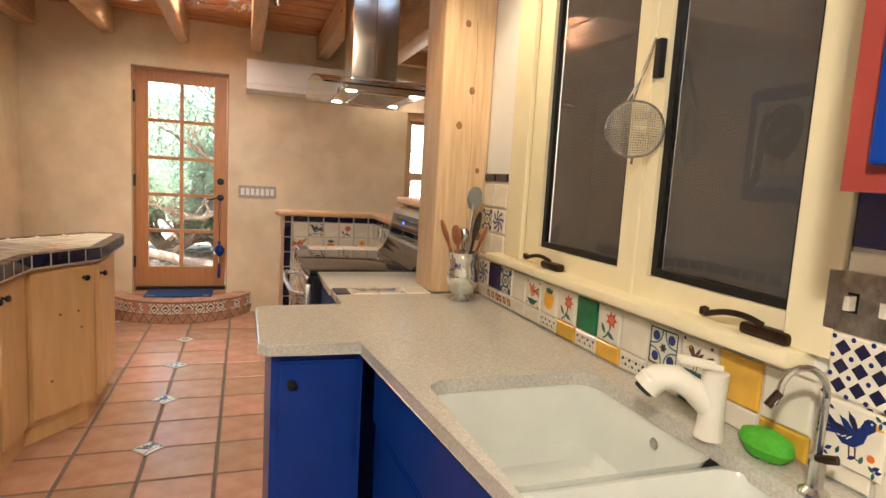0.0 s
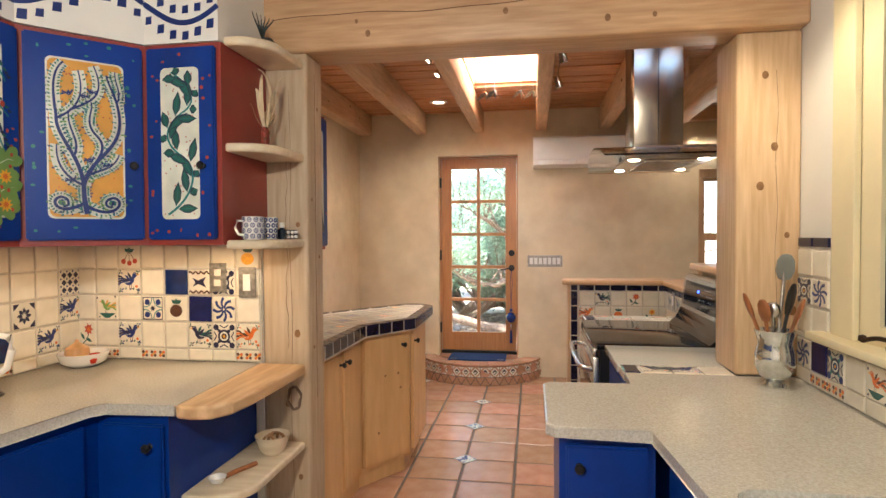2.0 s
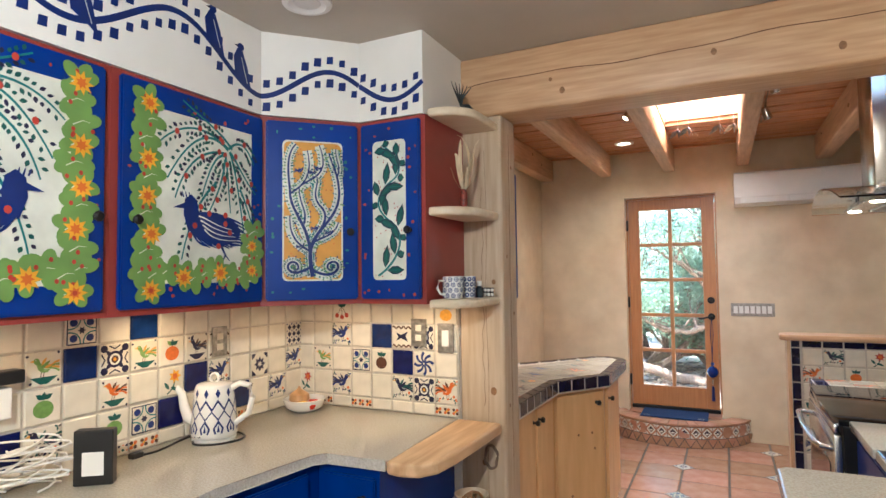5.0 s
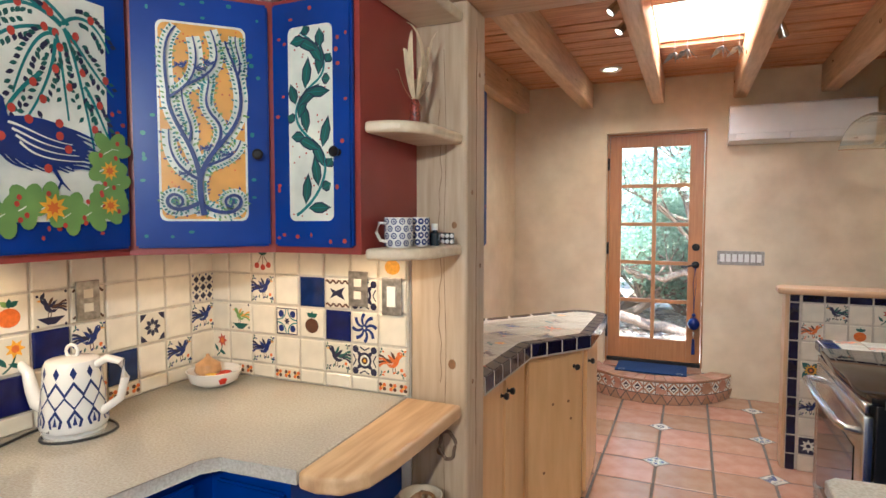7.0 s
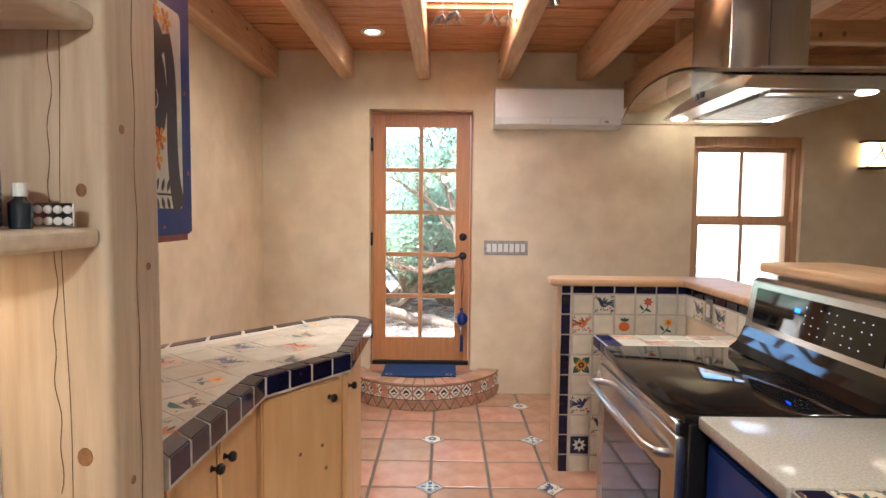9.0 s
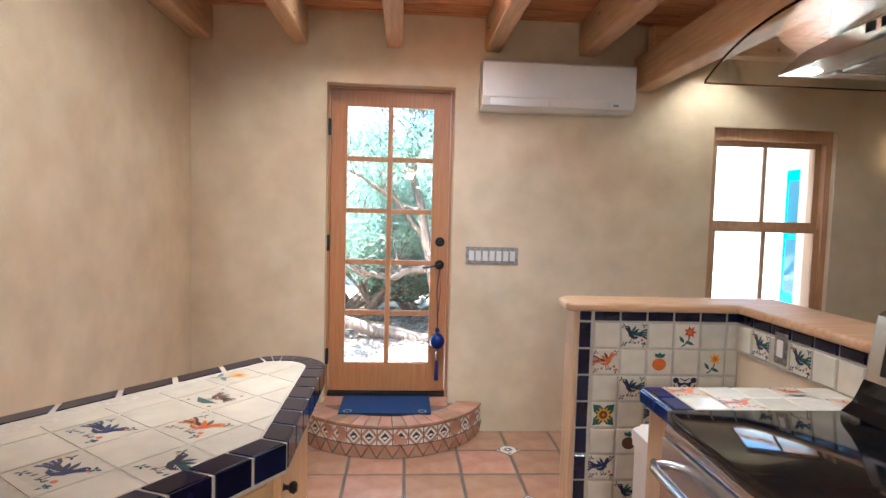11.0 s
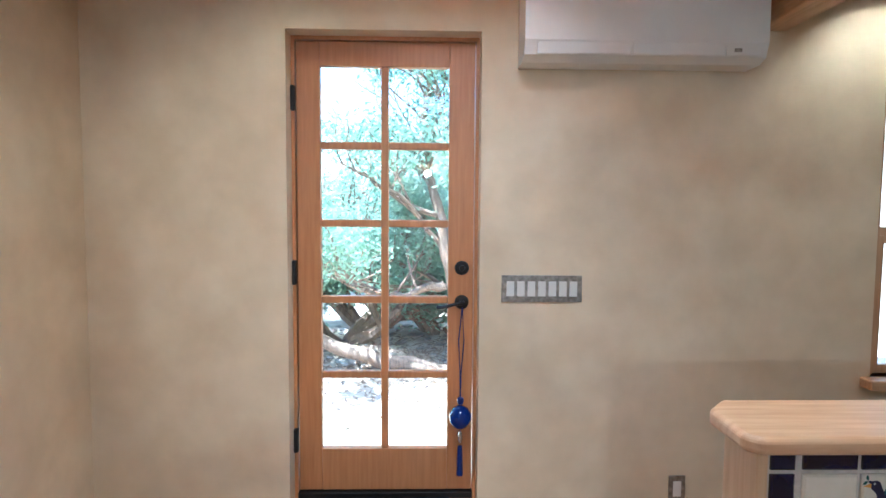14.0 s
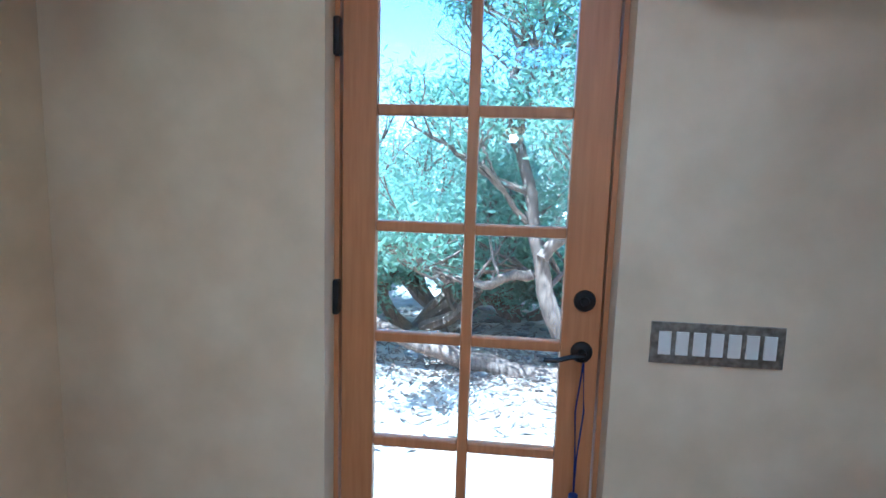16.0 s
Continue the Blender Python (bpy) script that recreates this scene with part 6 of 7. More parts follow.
# strainer hung on the window frame
sn = thing("strainer", (1.11, 1.216, 1.46), "round wire tea strainer hanging in the window", "strainer")
mesh_m = mat("wire_mesh", (0.55, 0.54, 0.50), 0.4, 0.9, grain=0.4, scale=300)
part("rim", tube([(1.085 + 0.058 * math.cos(a), 1.216 - 0.043 * math.cos(a), 1.565 + 0.072 * math.sin(a)) for a in (2 * math.pi * i / 32 for i in range(33))], 0.0035, 6), steel, sn, smooth=True)
bm = bmesh.new()
for i in range(23):
    for s in range(2):
        d = -0.066 + 0.006 * i
        pts = []
        for k in range(9):
            e = -1 + 0.25 * k
            r = math.sqrt(max(0, 0.07 ** 2 - d * d))
            u = e * r
            depth = 0.045 * max(0, 1 - (u * u + d * d) / 0.0049)
            h_ = u if s else d
            pts.append((1.085 + 0.8 * h_ - 0.6 * depth, 1.216 - 0.6 * h_ - 0.8 * depth, 1.565 + (d if s else u)))
        tube(pts, 0.0008, 4, bm=bm)
part("mesh_basket", bm, mesh_m, sn)
part("handle", tube([(1.060, 1.220, 1.637), (1.10, 1.212, 1.72), (1.125, 1.216, 1.80)], 0.003, 6), steel, sn)
part("handle", tube([(1.072, 1.212, 1.637), (1.10, 1.220, 1.72), (1.125, 1.216, 1.80)], 0.003, 6), steel, sn)
part("hook", tube([(1.085, 1.216, 1.493), (1.085, 1.216, 1.475)], 0.004, 6), steel, sn)
part("grip", box(1.13, 1.20, 1.70, 1.151, 1.225, 1.80, 0.004), black_plastic, sn)

# ---- sink backsplash ----
sb = tagged(part("backsplash", box(1.1415, 0.0, 0.911, 1.1495, 2.30, 1.094), grout_pale), "cream, green and yellow painted tiles behind the sink", "backsplash")
fr = plane_frame((1.1415, 2.30, 0.911), (0, -1, 0), (0, 0, 1))
main = ["swirl", "B", "geo", "", "hen", "pear", "red_flower", "G", "red_flower", "", "dots", "rooster", "Y", "", "rooster", "", "", ""]
low = ["", "border", "border", "", "", "vine_border", "Y", "vine_border", "Y", "vine_border", "", "G", "", "Y", "", "", "", ""]
top = ["", "", "", "B", "", "", "", "", "G", "", "G", "", "G", "", "", "", "", ""]
for i in range(18):
    u = 0.058 + 0.116 * i
    lay(sb, fr, u, 0.028, 0.108, 0.050, low[i])
    lay(sb, fr, u, 0.108, 0.108, 0.104, main[i])
    lay(sb, fr, u, 0.174, 0.108, 0.018, top[i])
s2 = tagged(part("backsplash", box(1.142, 2.04, 1.094, 1.1495, 2.30, 1.43), grout_pale), "column of painted tiles beside the sink window", "backsplash")
fr = plane_frame((1.142, 2.30, 1.094), (0, -1, 0), (0, 0, 1))
for i in range(2):
    for j, c in enumerate((["", ""], ["ring", "swirl"], ["", ""], ["N", "N"])):
        hh = 0.10 if j < 3 else 0.034
        lay(s2, fr, 0.06 + 0.118 * i, 0.052 + 0.105 * j if j < 3 else 0.332 + 0.005, 0.11, hh * 0.95, c[i])
s3 = tagged(part("backsplash", box(1.142, 0.0, 1.094, 1.1495, 0.652, 1.45), grout_pale), "painted tiles below the wall cabinet by the sink", "backsplash")
fr = plane_frame((1.142, 0.652, 1.094), (0, -1, 0), (0, 0, 1))
for i in range(5):
    for j, c in enumerate(("", "", "B" if i == 0 else "")):
        lay(s3, fr, 0.055 + 0.118 * i, 0.058 + 0.117 * j, 0.11, 0.109, c)
lay(sb, plane_frame((1.134, 0.60, 1.005), (0, -1, 0), (0, 0, 1)), 0, 0, 0.112, 0.112, "bird_blue")
lay(sb, plane_frame((1.134, 0.60, 1.122), (0, -1, 0), (0, 0, 1)), 0, 0, 0.112, 0.112, "lattice")
es = plane_frame((1.134, 0.60, 1.235), (0, -1, 0), (0, 0, 1))
plate("switch_plate", es, 0.16, 0.11, pewter, [("toggle", -0.03, 0, 0.012, 0.026, 0.016, tile_white), ("toggle", 0.03, 0, 0.012, 0.026, 0.016, tile_white), ("slot", -0.03, 0, 0.02, 0.036, 0.001, black_metal)], "embossed pewter double switch plate by the sink", "switch plate")
wc = thing("wall_cabinet", (0.98, 0.2, 1.42), "red-framed blue wall cabinet beside the sink window", "cabinet", "painted wall cabinets")
part("body", box(0.83, -0.5, 1.42, 1.148, 0.46, 2.2), red_paint, wc)
part("door", box(0.81, -0.46, 1.45, 0.83, 0.42, 2.17, 0.006), blue_paint, wc)
part("side_panel", box(0.87, 0.46, 1.47, 1.10, 0.466, 2.15, 0.002), blue_paint, wc)

# ---- taps and soap ----
cream_pl = mat("ivory_plastic", (0.78, 0.73, 0.62), 0.3, grain=0.03)
fa = thing("faucet", (1.075, 0.81, 0.911), "ivory single-lever kitchen faucet with pull-out head", "faucet")
part("base", lathe([(0.036, 0), (0.036, 0.01), (0.031, 0.03), (0.029, 0.10), (0.031, 0.13), (0.031, 0.165), (0, 0.17)], (1.075, 0.81, 0.911)), cream_pl, fa, smooth=True)
part("spout", tube([(1.07, 0.815, 0.985), (1.03, 0.835, 1.03), (0.995, 0.855, 1.052), (0.96, 0.872, 1.05), (0.94, 0.882, 1.035)], 0.029, 14, taper=0.033), cream_pl, fa, smooth=True)
part("spray_head", tube([(0.955, 0.875, 1.048), (0.935, 0.886, 1.02)], 0.035, 16), cream_pl, fa, smooth=True)
part("nozzle", tube([(0.935, 0.886, 1.02), (0.930, 0.889, 1.012)], 0.025, 14), black_plastic, fa)
part("lever", tube([(1.085, 0.80, 1.085), (1.03, 0.83, 1.095), (1.0, 0.845, 1.10), (1.005, 0.86, 1.10), (1.04, 0.845, 1.095), (1.08, 0.82, 1.09)], 0.009, 8), cream_pl, fa, smooth=True)
fa.matrix_basis = Matrix.Translation((1.045, 0.825, 0.911)) @ Matrix.Diagonal((0.84, 0.84, 0.84, 1))
so = thing("soap_dish_sponge", (1.085, 0.725, 0.911), "bright green oval dish sponge by the faucet", "sponge")
part("sponge", lathe([(0, 0), (0.035, 0.006), (0.05, 0.026), (0.045, 0.044), (0.02, 0.056), (0, 0.058)]), mat("green_sponge", (0.08, 0.42, 0.02), 0.7, grain=0.1, scale=80, bump=0.3, bscale=150), so, smooth=True)
so.children[0].matrix_basis = Matrix.Translation((0, 0, 0)) @ Matrix.Diagonal((0.7, 1.15, 1, 1))
so.children[0].matrix_parent_inverse = Matrix.Identity(4)
tp = thing("filter_tap", (1.055, 0.60, 0.911), "slim chrome gooseneck filtered-water tap", "tap")
part("base", lathe([(0.024, 0), (0.024, 0.006), (0.013, 0.014), (0.013, 0.06), (0.016, 0.064), (0, 0.068)], (1.055, 0.60, 0.911)), steel, tp, smooth=True)
part("neck", tube([(1.055, 0.60, 0.97), (1.055, 0.60, 1.08)] + [(1.02 + 0.035 * math.cos(a), 0.615 - 0.015 * math.cos(a), 1.085 + 0.045 * math.sin(a)) for a in (math.pi * i / 10 for i in range(11))] + [(0.975, 0.632, 1.065)], 0.006, 8), steel, tp, smooth=True)
part("lever", tube([(1.05, 0.60, 0.975), (1.06, 0.57, 0.985)], 0.008, 8), bronze, tp, smooth=True)
part("nozzle", tube([(0.985, 0.63, 1.085), (0.968, 0.636, 1.06)], 0.0075, 8), bronze, tp)
bt = thing("drain_cap", (1.05, 0.46, 0.911), "chrome air gap cap on the counter", "cap")
part("cap", lathe([(0.028, 0), (0.028, 0.035), (0.02, 0.045), (0, 0.047)], (1.05, 0.46, 0.911)), steel, bt, smooth=True)

# ---- utensil vase ----
vs_ = thing("utensil_vase", (1.0, 2.15, 0.911), "mirrored flared vase standing beside the post", "vase")
part("vase", lathe([(0, 0), (0.042, 0), (0.044, 0.006), (0.026, 0.018), (0.05, 0.04), (0.066, 0.075), (0.064, 0.12), (0.055, 0.16), (0.068, 0.205), (0.064, 0.206), (0.050, 0.16), (0.056, 0.10), (0.04, 0.05), (0, 0.045)], (1.0, 2.15, 0.911), 28), mat("mirror_glass", (0.78, 0.78, 0.74), 0.06, 0.85, grain=0.15, scale=30), vs_, smooth=True)
spoon_wood = mat("cherry_spoon", (0.36, 0.13, 0.045), 0.45, grain=0.15, scale=8, stretch=(6, 6, 1))


def utensil(label, cat, m, top, head, bowl, hm=None):
    p0 = V((1.0, 2.15, 0.965))
    p1 = V(top)
    t = thing("utensil", p0, label, cat, "utensils in the vase")
    part("handle", tube([p0, p0.lerp(p1, 0.5), p1], 0.0065, 8), m, t, smooth=True)
    own = lathe([(0, -0.5), (0.32, -0.42), (0.5, -0.1), (0.46, 0.25), (0.25, 0.46), (0, 0.5)], n=14)
    q = (p1 - p0).to_track_quat("Z", "Y").to_matrix().to_4x4()
    bmesh.ops.transform(own, matrix=Matrix.Translation(p1) @ q @ Matrix.Diagonal((*head, 1)), verts=own.verts)
    part(bowl, own, hm or m, t, smooth=True)


utensil("dark cherry wooden spoon in the vase", "spoon", spoon_wood, (0.915, 2.16, 1.20), (0.05, 0.02, 0.10), "bowl")
utensil("dark cherry wooden spoon in the vase", "spoon", spoon_wood, (0.945, 2.10, 1.19), (0.045, 0.02, 0.09), "bowl")
utensil("black silicone spatula in the vase", "spatula", black_plastic, (1.035, 2.11, 1.23), (0.065, 0.012, 0.12), "blade")
utensil("grey silicone spatula in the vase", "spatula", pewter, (1.045, 2.18, 1.34), (0.075, 0.014, 0.10), "blade", mat("grey_silicone", (0.20, 0.21, 0.19), 0.6))
utensil("steel ladle in the vase", "ladle", steel, (0.985, 2.13, 1.19), (0.05, 0.03, 0.06), "bowl")
utensil("wooden turner in the vase", "turner", spoon_wood, (1.075, 2.14, 1.18), (0.05, 0.014, 0.11), "blade")

# ---- counter objects by the wall ----
KX, KY = -1.755, 1.565
kt = thing("kettle", (KX, KY, 0.92), "white ceramic electric kettle with blue ikat pattern", "kettle")
kr = lambda z: 0.088 - 0.018 * (z - 0.03) / 0.18
part("power_base", lathe([(0, 0), (0.078, 0), (0.082, 0.008), (0.07, 0.016), (0, 0.017)], (KX, KY, 0.92), 28), white_plastic, kt, smooth=True)
kb = part("kettle_body", lathe([(0, 0.017), (0.083, 0.018), (0.088, 0.03), (kr(0.12), 0.12), (kr(0.20), 0.20), (0.066, 0.212), (0.06, 0.215), (0, 0.222)], (KX, KY, 0.92), 36), porcelain, kt, smooth=True)
part("lid_ring", tube([(KX + 0.017 * 0.92 * math.cos(a), KY + 0.017 * 0.4 * math.cos(a), 1.155 + 0.018 * math.sin(a)) for a in (2 * math.pi * i / 14 for i in range(15))], 0.005, 8), porcelain, kt, smooth=True)
dirx = V((0.92, 0.40, 0))
K = V((KX, KY, 0.92))
part("spout", tube([K - dirx * 0.07 + V((0, 0, 0.07)), K - dirx * 0.105 + V((0, 0, 0.085)), K - dirx * 0.118 + V((0, 0, 0.12)), K - dirx * 0.13 + V((0, 0, 0.175)), K - dirx * 0.155 + V((0, 0, 0.20))], 0.026, 12, taper=0.012), porcelain, kt, smooth=True)
part("handle", tube([K + dirx * 0.066 + V((0, 0, 0.195)), K + dirx * 0.10 + V((0, 0, 0.215)), K + dirx * 0.14 + V((0, 0, 0.205)), K + dirx * 0.15 + V((0, 0, 0.16)), K + dirx * 0.135 + V((0, 0, 0.10)), K + dirx * 0.08 + V((0, 0, 0.06))], 0.012, 10), porcelain, kt, smooth=True)
bm = bmesh.new()


def on_kettle(shape, a0_, z0_, sx, sz):
    pts = []
    for x, z in shape:
        zz = z0_ + z * sz
        a = a0_ + x * sx / 0.08
        r = kr(zz) + 0.0012
        pts.append(bm.verts.new((KX + r * math.cos(a), KY + r * math.sin(a), 0.92 + zz)))
    bm.faces.new(pts)


ch = lambda s: [(-0.5, -0.5 * s), (-0.36, -0.5 * s), (0, 0.32 * s), (0.36, -0.5 * s), (0.5, -0.5 * s), (0.05, 0.5 * s), (-0.05, 0.5 * s)]
for i in range(11):
    a = 2 * math.pi * i / 11
    on_kettle([(-0.28, 0), (0, -0.5), (0.28, 0), (0, 0.5)], a, 0.185, 0.034, 0.035)
    for s in (-1, 1):
        on_kettle([(0.0, 0.5), (s * 0.5, -0.5), (s * 0.5, -0.15), (0.0, 0.85)], a, 0.135, 0.046, 0.034)
        on_kettle([(0.0, 0.5), (s * 0.5, -0.5), (s * 0.5, -0.25), (0.0, 0.75)], a + 0.28, 0.10, 0.046, 0.030)
        on_kettle([(0.0, 0.5), (s * 0.42, -0.1), (s * 0.30, -0.5), (s * 0.16, -0.5), (s * 0.26, -0.1), (0.0, 0.25)], a, 0.063, 0.044, 0.05)
    on_kettle([(-0.13, -0.4), (0.13, -0.4), (0, 0.3)], a, 0.060, 0.04, 0.04)
part("ikat_pattern", bm, PAINT["b"], kb)
part("cord", tube(bez(K + V((-0.03, -0.07, 0.006)), K + V((0.02, -0.16, 0.006)), K + V((0.16, -0.04, 0.006)), K + V((0.1, 0.06, 0.006))) + bez(K + V((0.1, 0.06, 0.006)), K + V((0.03, 0.12, 0.006)), K + V((-0.08, 0.1, 0.006)), K + V((-0.1, 0.0, 0.006)))[1:] + bez(K + V((-0.1, 0.0, 0.006)), K + V((-0.1, -0.12, 0.006)), K + V((-0.02, -0.2, 0.006)), K + V((-0.06, -0.27, 0.006)))[1:], 0.004, 6), black_plastic, kt, smooth=True)
part("plug", box(KX - 0.075, KY - 0.31, 0.921, KX - 0.045, KY - 0.265, 0.94, 0.005), black_plastic, kt)
part("badge", box(KX - 0.012, KY - 0.086, 0.945, KX + 0.02, KY - 0.084, 0.952), black_plastic, kt)

BX, BY = -1.745, 2.085
bw = thing("fruit_bowl", (BX, BY, 0.92), "shallow white ceramic bowl in the counter corner", "bowl")
part("bowl", lathe([(0, 0), (0.055, 0), (0.085, 0.018), (0.098, 0.055), (0.094, 0.056), (0.08, 0.022), (0.05, 0.008), (0, 0.008)], (BX, BY, 0.92), 30), porcelain, bw, smooth=True)
on = thing("onion", (BX - 0.03, BY, 0.93), "papery yellow onion in the white bowl", "onion")
part("bulb", lathe([(0, 0), (0.03, 0.006), (0.048, 0.035), (0.044, 0.06), (0.02, 0.076), (0.008, 0.086), (0.006, 0.096), (0, 0.097)], (BX - 0.035, BY + 0.005, 0.932), 20), mat("onion_skin", (0.62, 0.36, 0.16), 0.35, grain=0.2, scale=20, stretch=(1, 1, 0.2)), on, smooth=True)
tomato = mat("tomato_skin", (0.55, 0.035, 0.015), 0.2, grain=0.1)
for dx, dy in ((0.045, 0.01), (0.03, -0.045), (0.062, -0.03)):
    to = thing("tomato", (BX + dx, BY + dy, 0.93), "small red tomato in the white bowl", "tomato", "tomatoes")
    part("fruit", lathe([(0, 0), (0.018, 0.003), (0.026, 0.02), (0.02, 0.036), (0, 0.039)], (BX + dx, BY + dy, 0.934), 16), tomato if dx != 0.03 else tile_yellow, to, smooth=True)

md_ = thing("modem", (-1.745, 1.09, 0.92), "black upright modem with a white label", "modem")
own = box(-0.02, -0.055, 0, 0.02, 0.055, 0.165, 0.004)
bmesh.ops.transform(own, matrix=pose(-1.70, 1.06, 0.921, 0, 0, -52), verts=own.verts)
part("case", own, black_plastic, md_)
own = box(0.0202, -0.03, 0.03, 0.0212, 0.03, 0.10)
bmesh.ops.transform(own, matrix=pose(-1.70, 1.06, 0.921, 0, 0, -52), verts=own.verts)
part("sticker", own, white_plastic, md_)
wr = thing("cable_bundle", (-1.80, 0.95, 0.92), "tangled white charging cables on the counter", "cable")
rc = random.Random(4)
for k in range(4):
    pts = []
    for i in range(40):
        a = i * 0.5 + k
        pts.append((-1.82 + 0.06 * math.cos(a) + 0.01 * k, 0.93 + 0.08 * math.sin(a * 0.9 + k), 0.93 + 0.0035 * i + 0.004 * k))
    part("cable", tube(pts, 0.0032, 6), white_plastic, wr, smooth=True)
ad = thing("power_adapter", (-1.86, 0.86, 1.2), "white and black power adapters plugged into the wall", "adapter")
part("adapter", box(-1.886, 0.82, 1.14, -1.84, 0.90, 1.23, 0.004), white_plastic, ad)
part("adapter", box(-1.886, 0.80, 1.24, -1.83, 0.93, 1.28, 0.006), black_plastic, ad)

# ---- shelf objects ----
def cup(x, y, z, r, hgt, label, handle, seed):
    t = thing("mug", (x, y, z), label, "mug", "blue mugs")
    b = part("cup", lathe([(0, 0), (r * 0.8, 0), (r * 0.95, 0.008), (r, hgt * 0.4), (r * 0.98, hgt), (r * 0.92, hgt), (r * 0.9, 0.012), (0, 0.01)], (x, y, z), 24), porcelain, t, smooth=True)
    bmm = bmesh.new()
    for j in range(4):
        for i in range(11):
            a = 2 * math.pi * (i + 0.5 * (j % 2)) / 11
            zz = hgt * (0.16 + 0.235 * j)
            for r0, r1 in (((0.0094, 0.0060), (0.0030, 0.0))[0:2] if seed == 1 else ((0.0098, 0.0040),)):
                ring = [(0.95 * math.cos(q), math.sin(q)) for q in (2 * math.pi * m / 8 for m in range(8))]
                mk = lambda rad: [bmm.verts.new((x + (r + 0.0012) * math.cos(a + u * rad / r), y + (r + 0.0012) * math.sin(a + u * rad / r), z + zz + v * rad)) for u, v in ring]
                o = mk(r0)
                if r1:
                    n_ = mk(r1)
                    for m in range(8):
                        bmm.faces.new((o[m], o[(m + 1) % 8], n_[(m + 1) % 8], n_[m]))
                else:
                    bmm.faces.new(o)
    part("pattern", bmm, PAINT["b"], b)
    if handle:
        d = V(handle).normalized()
        c = V((x, y, z))
        part("handle", tube([c + d * r * 0.95 + V((0, 0, hgt * 0.8)), c + d * (r + 0.022) + V((0, 0, hgt * 0.82)), c + d * (r + 0.03) + V((0, 0, hgt * 0.5)), c + d * (r + 0.018) + V((0, 0, hgt * 0.25)), c + d * r * 0.95 + V((0, 0, hgt * 0.2))], 0.005, 8), porcelain, t, smooth=True)


cup(-0.918, 1.985, 1.4495, 0.042, 0.088, "white mug with blue ring pattern on the shelf", (-0.55, -0.8, 0), 1)
cup(-0.900, 2.075, 1.4495, 0.036, 0.088, "blue patterned tumbler on the shelf", None, 2)
bo = thing("small_bottle", (-0.878, 2.13, 1.4495), "small dark glass bottle with white cap", "bottle")
part("bottle", lathe([(0, 0), (0.015, 0), (0.016, 0.004), (0.016, 0.038), (0.008, 0.046), (0.008, 0.05), (0, 0.05)], (-0.868, 2.13, 1.4495), 16), mat("dark_glass", (0.02, 0.03, 0.04), 0.1), bo, smooth=True)
part("cap", lathe([(0.010, 0.048), (0.010, 0.068), (0, 0.069)], (-0.868, 2.13, 1.4495), 14), white_plastic, bo)
bl = thing("pill_pack", (-0.84, 2.16, 1.4495), "foil blister pack leaning on the panel", "pill pack")
own = box(-0.888, 2.184, 1.4505, -0.824, 2.188, 1.489, 0.001)
part("foil", own, steel, bl)
for i in range(4):
    for j in range(2):
        own = lathe([(0, 0.005), (0.0055, 0.004), (0.007, 0)], n=10)
        bmesh.ops.transform(own, matrix=Matrix.Translation((-0.880 + 0.0158 * i, 2.184, 1.460 + 0.0185 * j)) @ pose(0, 0, 0, 90), verts=own.verts)
        part("blister", own, white_plastic, bl)
co = thing("dried_corn", (-0.92, 2.08, 1.81), "dried red corn cob with pale husk leaves", "corn")
part("cob", lathe([(0, 0), (0.012, 0.004), (0.017, 0.03), (0.015, 0.07), (0.01, 0.085), (0, 0.088)], (-0.91, 2.08, 1.8095), 14), mat("red_kernels", (0.30, 0.05, 0.03), 0.3, grain=0.5, scale=160, bump=0.5, bscale=200), co, smooth=True)
husk = mat("corn_husk", (0.70, 0.56, 0.36), 0.7, grain=0.12, scale=20, stretch=(6, 6, 1))
rh = random.Random(2)
for k in range(9):
    a = rh.uniform(0, 6.28)
    q = V((-0.91 + 0.045 * math.cos(a), 2.08 + 0.045 * math.sin(a), 1.97 + rh.uniform(0, 0.14)))
    e = V((rh.uniform(-0.05, 0.05) , rh.uniform(-0.05, 0.05), rh.uniform(-0.12, 0.03)))
    pts = bez((-0.91, 2.08, 1.885), (-0.91 + 0.05 * math.cos(a), 2.08 + 0.05 * math.sin(a), 1.93), q, q + e, 10)
    bm = bmesh.new()
    w_ = V((-math.sin(a), math.cos(a), 0)) * 0.009
    l1 = [bm.verts.new(p + w_ * math.sin(math.pi * (0.1 + 0.85 * i / 10))) for i, p in enumerate(pts)]
    l2 = [bm.verts.new(p - w_ * math.sin(math.pi * (0.1 + 0.85 * i / 10))) for i, p in enumerate(pts)]
    l3 = [bm.verts.new(p + V((0.0015 * math.cos(a), 0.0015 * math.sin(a), 0.002))) for p in pts]
    for i in range(10):
        bm.faces.new((l1[i], l1[i + 1], l3[i + 1], l3[i]))
        bm.faces.new((l3[i], l3[i + 1], l2[i + 1], l2[i]))
        bm.faces.new((l2[i], l2[i + 1], l1[i + 1], l1[i]))
    part("husk_leaf", bm, husk, co, smooth=True)
fb_ = thing("feather_ornament", (-0.91, 2.10, 2.199), "dark feathered ornament on the top shelf", "ornament")
feather = mat("dark_feather", (0.03, 0.045, 0.05), 0.6, grain=0.4, scale=60)
part("body", lathe([(0, 0), (0.03, 0.008), (0.034, 0.03), (0.018, 0.05), (0, 0.054)], (-0.905, 2.10, 2.1995), 14), feather, fb_, smooth=True)
